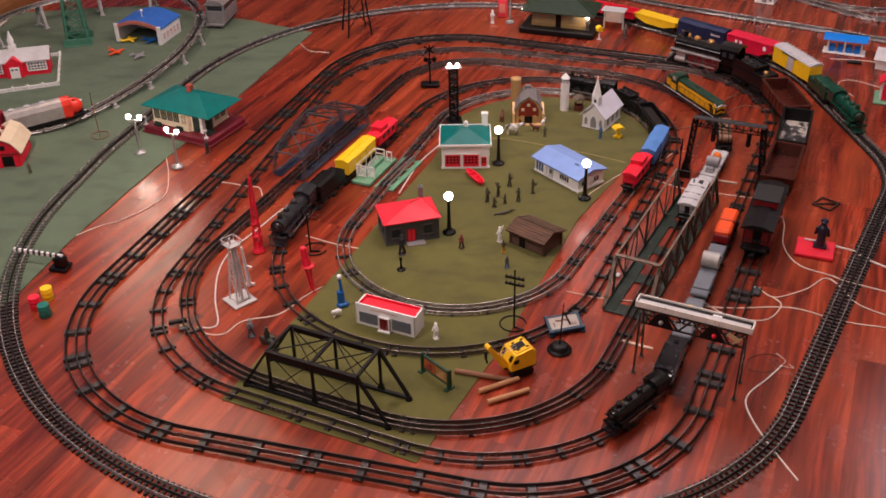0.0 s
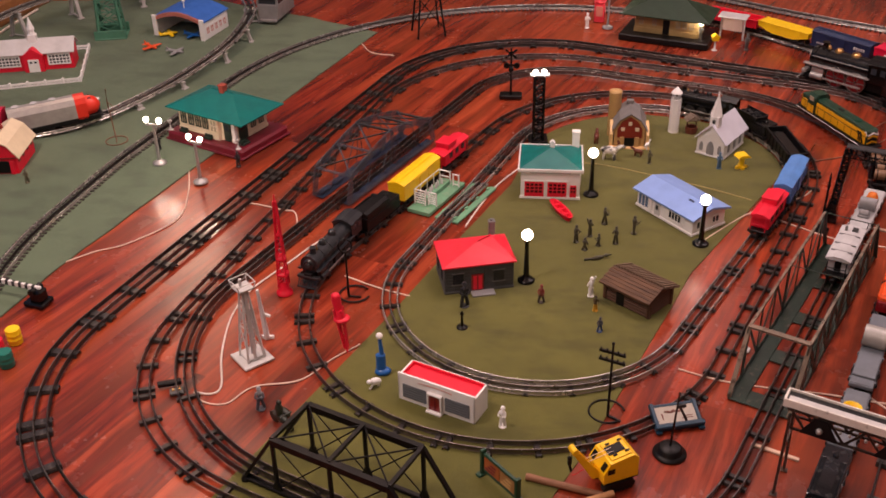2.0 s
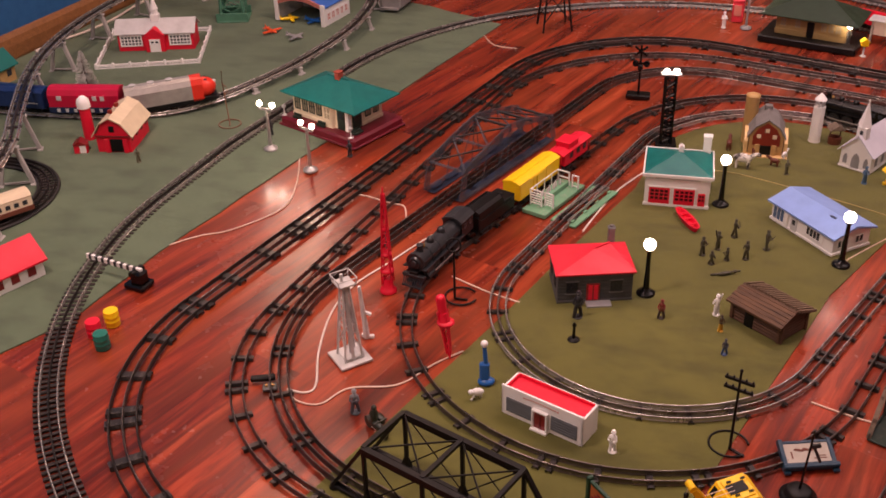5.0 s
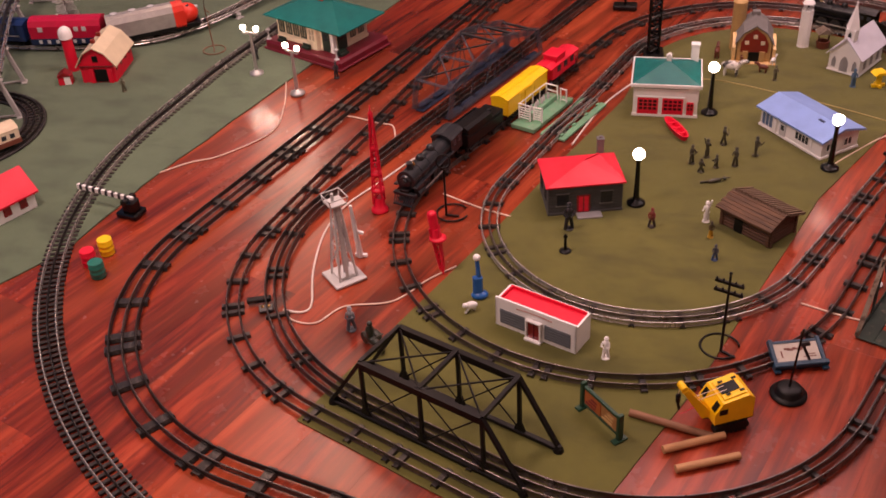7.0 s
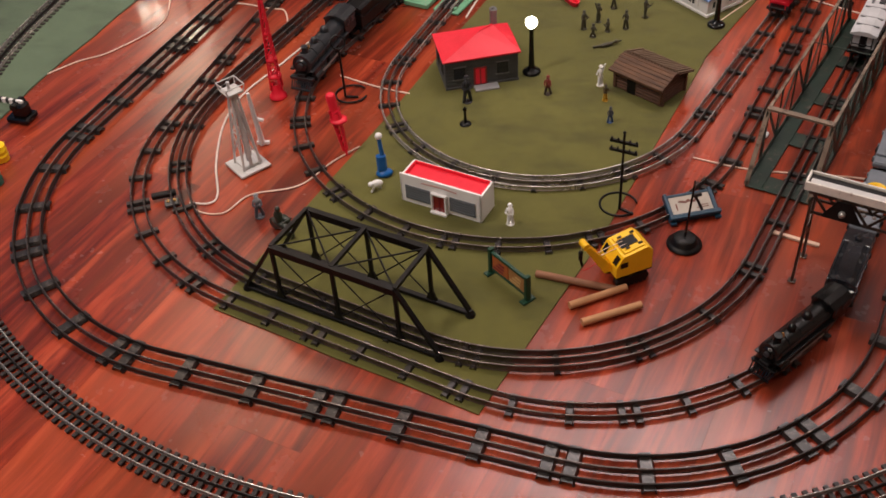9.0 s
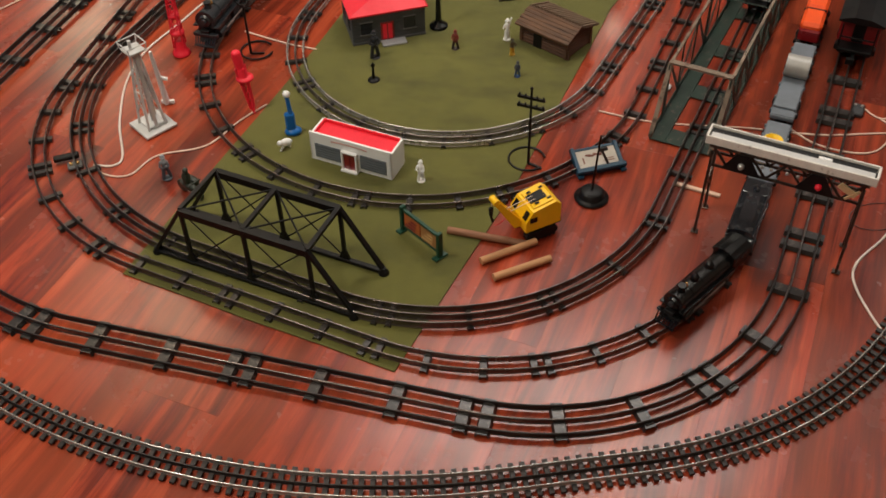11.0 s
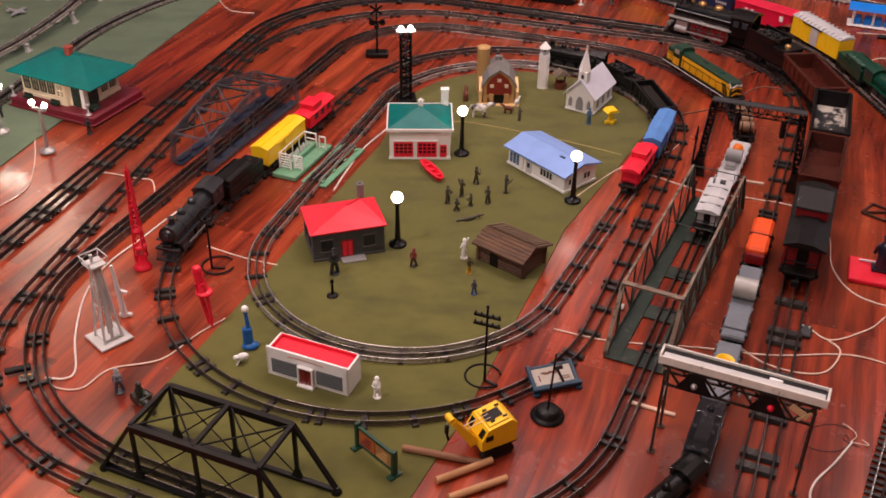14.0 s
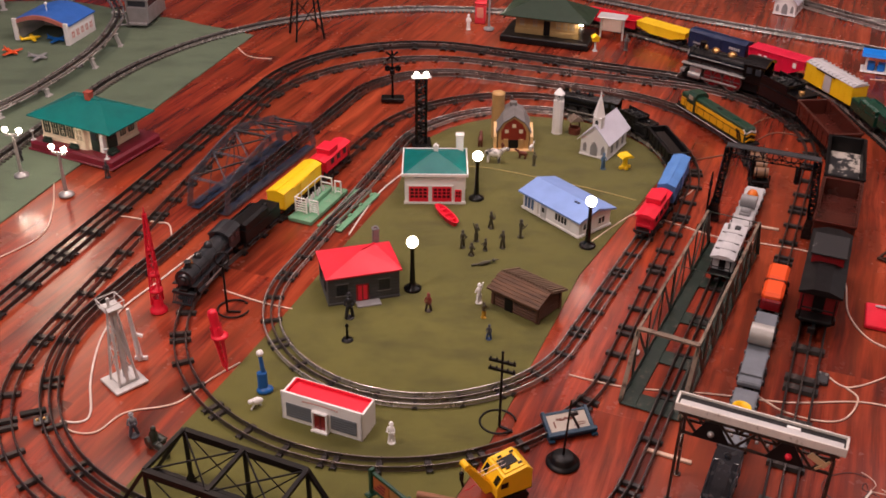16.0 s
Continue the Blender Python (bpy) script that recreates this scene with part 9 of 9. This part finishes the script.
part("body", Shape().box(0, 0, 0, 0.036, 0.034, 0.070, 0.002), M_REDB, t)
part("window", Shape().box(0, -0.0175, 0.022, 0.024, 0.002, 0.036, 0.0005), M_PINK, t)
part("cap", Shape().box(0, 0, 0.070, 0.040, 0.038, 0.006, 0.002), M_REDB, t)
t = thing("street_lamp", 0.232, 1.628, 0, "grey toy street lamp with a lit bulb", "toy lamp", z=LIFT)
part("base", Shape().lathe(0, 0, [(0.018, 0), (0.018, 0.006), (0.006, 0.010)], 14), M_GREY, t)
part("post", Shape().rod((0, 0, 0.008), (0, 0, 0.120), 0.0035, n=8), M_GREY, t)
part("bulb", Shape().ball(0.010, 0, 0.124, 0.008), M_BULB, t, "lit bulb")
t = thing("bird_feeder", 0.572, 1.430, 10, "small yellow toy house on a pale post", "toy stand", z=LIFT)
part("post", Shape().lathe(0, 0, [(0.010, 0), (0.003, 0.004), (0.003, 0.034)], 10), M_GREYL, t)
part("house", Shape().box(0, 0, 0.032, 0.022, 0.018, 0.014, 0.002).prism([(-0.014, 0.046), (0.014, 0.046), (0, 0.056)], -0.011, 0.011, "y"), M_YELLOW, t)
t = thing("news_stand", 0.640, 1.535, -22, "pale toy stand with a flat white roof on posts", "toy stand", z=LIFT)
part("roof", Shape().box(0, 0, 0.078, 0.095, 0.055, 0.006, 0.002), M_GREYL, t)
part("panel", Shape().box(0, 0.0, 0.030, 0.066, 0.010, 0.044, 0.002), M_WHITEP, t, "pink-white panel")
for sx in (-1, 1):
    part("post", Shape().box(sx * 0.038, 0, 0, 0.006, 0.006, 0.078, 0.001), M_GREYL, t)
t = thing("water_tank_legs", -0.385, 1.545, 20, "dark thin-legged toy tower behind the tracks", "toy tower", z=LIFT)
for i, j in ((-1, -1), (1, -1), (1, 1), (-1, 1)):
    part("leg", Shape().rod((i * 0.048, j * 0.048, 0), (i * 0.026, j * 0.026, 0.21), 0.0035, n=6), M_BLACKP, t)
part("brace", Shape().rod((-0.045, -0.045, 0.03), (0.034, -0.034, 0.13), 0.0018, n=5).rod((0.045, -0.045, 0.03), (-0.034, -0.034, 0.13), 0.0018, n=5).rod((-0.045, 0.045, 0.03), (0.034, 0.034, 0.13), 0.0018, n=5), M_BLACKP, t)
part("tank", Shape().lathe(0, 0, [(0.040, 0.205), (0.042, 0.30), (0.030, 0.315), (0.004, 0.33)], 18), M_DARK, t)

# ---- things on the grey-green mat ----
def green_tower():
    t = thing("lattice_tower", -1.490, 1.470, 14, "tall mint green lattice tower on a square base", "toy tower", z=0.003)
    part("base", Shape().box(0, 0, 0, 0.108, 0.100, 0.006, 0.002).box(0, -0.045, 0.006, 0.108, 0.006, 0.026, 0.001).box(0, 0.045, 0.006, 0.108, 0.006, 0.026, 0.001), M_GREENT, t)
    s = Shape()
    for i, j in ((-1, -1), (1, -1), (1, 1), (-1, 1)):
        s.bar((i * 0.040, j * 0.036, 0.006), (i * 0.018, j * 0.018, 0.40), 0.008, 0.008)
    part("leg_frame", s, M_GREENT, t)
    b = Shape()
    for k in range(9):
        za, zb = 0.01 + k * 0.042, 0.01 + (k + 1) * 0.042
        ra, rb = 0.040 - 0.022 * za / 0.4, 0.040 - 0.022 * zb / 0.4
        for i, j in (((-1, -1), (1, -1)), ((1, -1), (1, 1)), ((1, 1), (-1, 1)), ((-1, 1), (-1, -1))):
            b.bar((i[0] * ra, i[1] * ra * 0.92, za), (j[0] * rb, j[1] * rb * 0.92, zb), 0.004, 0.003)
            b.bar((j[0] * ra, j[1] * ra * 0.92, za), (i[0] * rb, i[1] * rb * 0.92, zb), 0.004, 0.003)
            b.bar((i[0] * rb, i[1] * rb * 0.92, zb), (j[0] * rb, j[1] * rb * 0.92, zb), 0.004, 0.003)
    part("bracing", b, M_GREENT, t)
    part("platform", Shape().box(0, 0, 0.40, 0.07, 0.07, 0.006, 0.001), M_GREENT, t)


green_tower()
t = thing("tram", -0.955, 1.690, 82, "grey plastic toy tram standing at the mat's edge", "toy tram", z=0.003)
L, W, H = 0.16, 0.078, 0.105
part("body", Shape().box(0, 0, 0.014, L, W, H * 0.55, 0.004), M_GREYT, t)
part("roof", Shape().prism([(-W * 0.54, H - 0.010), (W * 0.54, H - 0.010), (W * 0.4, H + 0.004), (W * 0.2, H + 0.010), (-W * 0.2, H + 0.010), (-W * 0.4, H + 0.004)], -L * 0.54, L * 0.54, "x"), M_GREYT, t)
for sx in (-1, 1):
    for sy in (-1, 1):
        part("corner_post", Shape().box(sx * L * 0.47, sy * W * 0.46, 0.05, 0.008, 0.008, 0.05, 0.001), M_GREYT, t)
    part("end_window", Shape().box(sx * L * 0.46, 0, 0.066, 0.004, W * 0.8, 0.028, 0.001), M_GLASS, t)
    part("bumper", Shape().box(sx * (L / 2 + 0.006), 0, 0.010, 0.012, W * 0.9, 0.010, 0.002), M_GREYT, t)
part("side_window", Shape().box(0, 0, 0.064, L * 0.86, W * 0.94, 0.030, 0.002), M_GLASS, t)
part("wheel_base", Shape().box(0, 0, 0.0, L * 0.7, W * 0.7, 0.016, 0.003), M_DARK, t)
part("roof_lamp", Shape().ball(-0.06, 0, H + 0.012, 0.008), M_CHALK, t)
for i, z in enumerate((0.0,)):
    tr = thing("bottle_brush_tree", -1.670, 0.783, 0, "frosted white bottle-brush toy tree", "toy tree", z=0.003)
    part("trunk", Shape().rod((0, 0, 0), (0, 0, 0.10), 0.003, n=6).lathe(0, 0, [(0.014, 0), (0.014, 0.006), (0.004, 0.008)], 12), M_LOGD, tr)
    br = Shape()
    rnd = random.Random(5)
    for k in range(420):
        u = rnd.random()
        r = 0.034 * (1 - u) ** 0.8 + 0.003
        a = rnd.uniform(0, 6.283)
        z0 = 0.018 + 0.105 * u
        br.rod((0, 0, z0), (r * math.cos(a), r * math.sin(a), z0 + 0.004 - 0.010 * (1 - u)), 0.0011, 0.0007, n=3, smooth=False)
    part("needles", br, M_FROST, tr, "stiff frosted bristles")
t = thing("wire_stand", -1.158, 0.630, 0, "bent copper wire stand with a ring foot", "wire stand", z=0.003)
part("ring", Shape().tube([(0.030 * math.cos(2 * math.pi * i / 22), 0.030 * math.sin(2 * math.pi * i / 22), 0.002) for i in range(22)], 0.0017, 6, True), M_WIREB, t)
part("stem", Shape().tube([(0.004, -0.012, 0.002), (0.0, 0, 0.004), (-0.003, 0.0, 0.06), (-0.006, 0.0, 0.12), (-0.004, 0, 0.155)], 0.0017, 6), M_WIREB, t)
part("hook", Shape().tube([(-0.006, 0, 0.118), (0.006, -0.004, 0.112), (0.010, -0.006, 0.100), (0.002, -0.004, 0.094)], 0.0015, 6), M_WIREB, t)

# ---- wires ----
def wire(pts, mat, label, r=0.0017, z=0.0019):
    line = spline([(x, y, z) for x, y in pts], 8)
    return solid("wire", Shape().tube(line, r, 6), mat, 0, 0, 0, label, "wire", "loose wires")


PALE, COPPER = "pale insulated wire lying loose on the floor", "brown insulated wire lying on the floor"
wire([(-0.900, 0.468), (-0.861, 0.334), (-0.850, 0.209), (-0.928, 0.094), (-0.991, 0.053), (-1.046, 0.0)], M_WIRE, PALE)
wire([(-0.462, 0.174), (-0.504, 0.097), (-0.542, 0.018), (-0.590, -0.079), (-0.605, -0.181), (-0.590, -0.306), (-0.563, -0.404), (-0.574, -0.430), (-0.609, -0.427)], M_WIREW, "thick white wire lying loose on the floor", 0.0022)
wire([(-0.609, -0.427), (-0.582, -0.454), (-0.538, -0.455), (-0.501, -0.404), (-0.417, -0.377), (-0.367, -0.306), (-0.322, -0.257)], M_WIRE, PALE)
wire([(-0.397, -0.009), (-0.316, -0.051), (-0.244, -0.078)], M_WIRE, PALE, 0.0017)
wire([(-0.030, 0.545), (-0.087, 0.436), (-0.125, 0.319), (-0.150, 0.225)], M_WIREW, "white wire lying along the firehouse", 0.0023)
wire([(0.537, 0.397), (0.387, 0.478), (0.134, 0.573), (0.10, 0.44)], M_WIREY, "thin yellowish string across the felt", 0.0012, 0.0035)
wire([(0.391, 0.185), (0.45, 0.255), (0.52, 0.330), (0.585, 0.375), (0.66, 0.420), (0.70, 0.470)], M_WIRE, PALE)
wire([(0.299, -0.289), (0.380, -0.320), (0.47, -0.335), (0.557, -0.344), (0.690, -0.367), (0.841, -0.368), (0.953, -0.427), (1.12, -0.47)], M_WIRE, PALE)
wire([(0.52, 0.330), (0.565, 0.318), (0.622, 0.277), (0.701, 0.223), (0.776, 0.202), (0.819, 0.188), (0.889, 0.161), (0.926, 0.105), (0.928, 0.032), (0.896, -0.084), (0.911, -0.178), (0.980, -0.230), (1.029, -0.267), (1.2, -0.36)], M_WIRE, PALE)
wire([(0.785, -0.288), (0.815, -0.323), (0.899, -0.289), (0.960, -0.242), (0.988, -0.278), (1.010, -0.359), (1.1, -0.43)], M_WIRE, PALE)
wire([(0.808, -0.323), (0.820, -0.357), (0.778, -0.411), (0.729, -0.417), (0.670, -0.389), (0.630, -0.333)], M_WIRE, PALE)
wire([(1.010, -0.080), (1.072, -0.114), (1.093, -0.154), (1.20, -0.26)], M_WIREW, "white wire from the red plate", 0.0025)
wire([(0.760, -0.592), (0.716, -0.638), (0.664, -0.688), (0.649, -0.736), (0.663, -0.827), (0.70, -0.95)], M_WIREW, "white wire curling past the gantry", 0.0021)
BLACKW = "thin black wire lying in loose loops"
wire([(0.765, -0.560), (0.742, -0.548), (0.705, -0.556), (0.682, -0.580), (0.690, -0.606), (0.726, -0.612), (0.752, -0.596), (0.758, -0.572), (0.748, -0.586), (0.770, -0.604)], M_DARK, BLACKW, 0.0006, 0.0016)
wire([(0.757, -0.592), (0.772, -0.578), (0.768, -0.560), (0.758, -0.548)], M_WIRE, "bare twisted end of the white wire", 0.0007, 0.0030)
wire([(0.757, -0.592), (0.784, -0.601), (0.778, -0.588)], M_WIRE, "bare twisted end of the white wire", 0.0007, 0.0030)
wire([(-2.005, 1.05), (-1.975, 1.16), (-1.935, 1.25), (-1.905, 1.378), (-1.895, 1.532), (-1.875, 1.72)], M_WIREW, "white cable along the foot of the wall", 0.0045, 0.0085)
wire([(-0.603, 1.437), (-0.553, 1.352), (-0.476, 1.330)], M_WIRE, PALE)
wire([(-0.700, 0.270), (-0.691, 0.302), (-0.606, 0.276), (-0.570, 0.264), (-0.547, 0.187)], M_WIRE, PALE, 0.0018)
wire([(0.72, 0.62), (0.86, 0.68), (1.0, 0.80), (1.13, 0.70)], M_WIREB, COPPER)
wire([(0.87, 0.76), (1.0, 0.90), (1.10, 0.86)], M_WIREB, COPPER)
wire([(1.38, 0.86), (1.36, 0.97), (1.42, 1.0), (1.5, 0.93)], M_WIRE, PALE)
wire([(1.58, 0.78), (1.66, 0.72), (1.74, 0.64), (1.9, 0.62)], M_WIREW, "white wire leaving the crossing house", 0.0024)
wire([(1.40, 1.20), (1.56, 1.16), (1.80, 1.02), (2.1, 0.9)], M_WIRE, PALE)
for a, b in (((0.405, -0.492), (0.479, -0.527)), ((0.793, 0.279), (0.849, 0.259))):
    d = math.hypot(b[0] - a[0], b[1] - a[1])
    solid("wooden_stick", Shape().box(0, 0, 0, d, 0.008, 0.005, 0.001), M_STICK, (a[0] + b[0]) / 2, (a[1] + b[1]) / 2, math.degrees(math.atan2(b[1] - a[1], b[0] - a[0])), "pale bare wooden stick on the floor", "stick", "loose sticks", z=0.0)
b = thing("terminal_block", -0.640, -0.432, 20, "small grey wire terminal clipped to the track", "terminal", z=LIFT)
part("block", Shape().box(0, 0, 0, 0.026, 0.018, 0.007, 0.002), M_TOYG, b)
part("screw", Shape().lathe(0.006, 0, [(0.003, 0.007), (0.003, 0.010)], 8), M_BRASS, b)
part("screw", Shape().lathe(-0.006, 0, [(0.003, 0.007), (0.003, 0.010)], 8), M_BRASS, b)
part("lever", Shape().box(-0.012, 0.022, 0.004, 0.044, 0.012, 0.010, 0.002), M_BLACKP, b)
b = thing("track_contactor", 0.772, -0.300, 66, "dark wire box beside the heavy track", "terminal", z=0.0)
part("block", Shape().box(0, 0, 0, 0.034, 0.022, 0.009, 0.002), M_DARK, b)
for cy in (-0.006, 0.006):
    part("terminal_screw", Shape().lathe(0.008, cy, [(0.0028, 0.009), (0.0028, 0.012), (0.001, 0.013)], 8), M_SILVER, b)
b = thing("track_contactor", 0.447, -0.312, 66, "small pale clip on the second track", "terminal", z=LIFT)
b.location = (0.437, -0.222, LIFT)
part("block", Shape().box(0, 0, 0, 0.016, 0.010, 0.006, 0.002), M_GREYL, b)

t = thing("cottage", -1.985, 0.795, 79, "small tan toy house with teal gable roof by the wall", "toy building", z=0.003)
part("wall", Shape().box(0, 0, 0, 0.10, 0.075, 0.055, 0.001), M_TAN, t)
part("gable_end", Shape().prism([(-0.0375, 0.055), (0.0375, 0.055), (0, 0.085)], -0.05, 0.05, "x"), M_TAN, t)
part("roof", gable(Shape(), 0.10, 0.075, 0.056, 0.034, 0.010), M_TEAL, t, "teal gable roof")
for x in (-0.025, 0.025):
    part("window", Shape().box(x, -0.0381, 0.020, 0.018, 0.002, 0.020, 0.0004), M_GLASS, t)


# ---- floor boards ----
BW, BL = 0.125, 1.22
board_mesh = Shape().box(0, 0, -0.010, BW - 0.0001, BL - 0.0001, 0.010, 0.0001).mesh("board", M_FLOOR)
spots = []
for i in range(-31, 29):
    shift = (i * 0.41) % 1.0 * BL
    for j in range(-5, 5):
        spots.append((i * BW, j * BL + shift - BL / 2))
spots.sort(key=lambda q: math.hypot(q[0], q[1] + 0.3))
rest, whole = Shape(), 0
for x, y in spots:
    a, b = BW / 2 - 0.00005, BL / 2 - 0.00005
    full = [(x - a, y - b), (x + a, y - b), (x + a, y + b), (x - a, y + b)]
    cut = inside(full, LOCAL)
    if cut == full and whole < 300:
        whole += 1
        ob = new("board", board_mesh)
        ob.parent = floor
        ob.matrix_basis = pose(x, y, 0)
    elif len(cut) > 2:
        rest.prism(cut, -0.010, 0.0, "z")
tagged(part("board_field", rest, M_FLOOR, floor), kind="stuff")
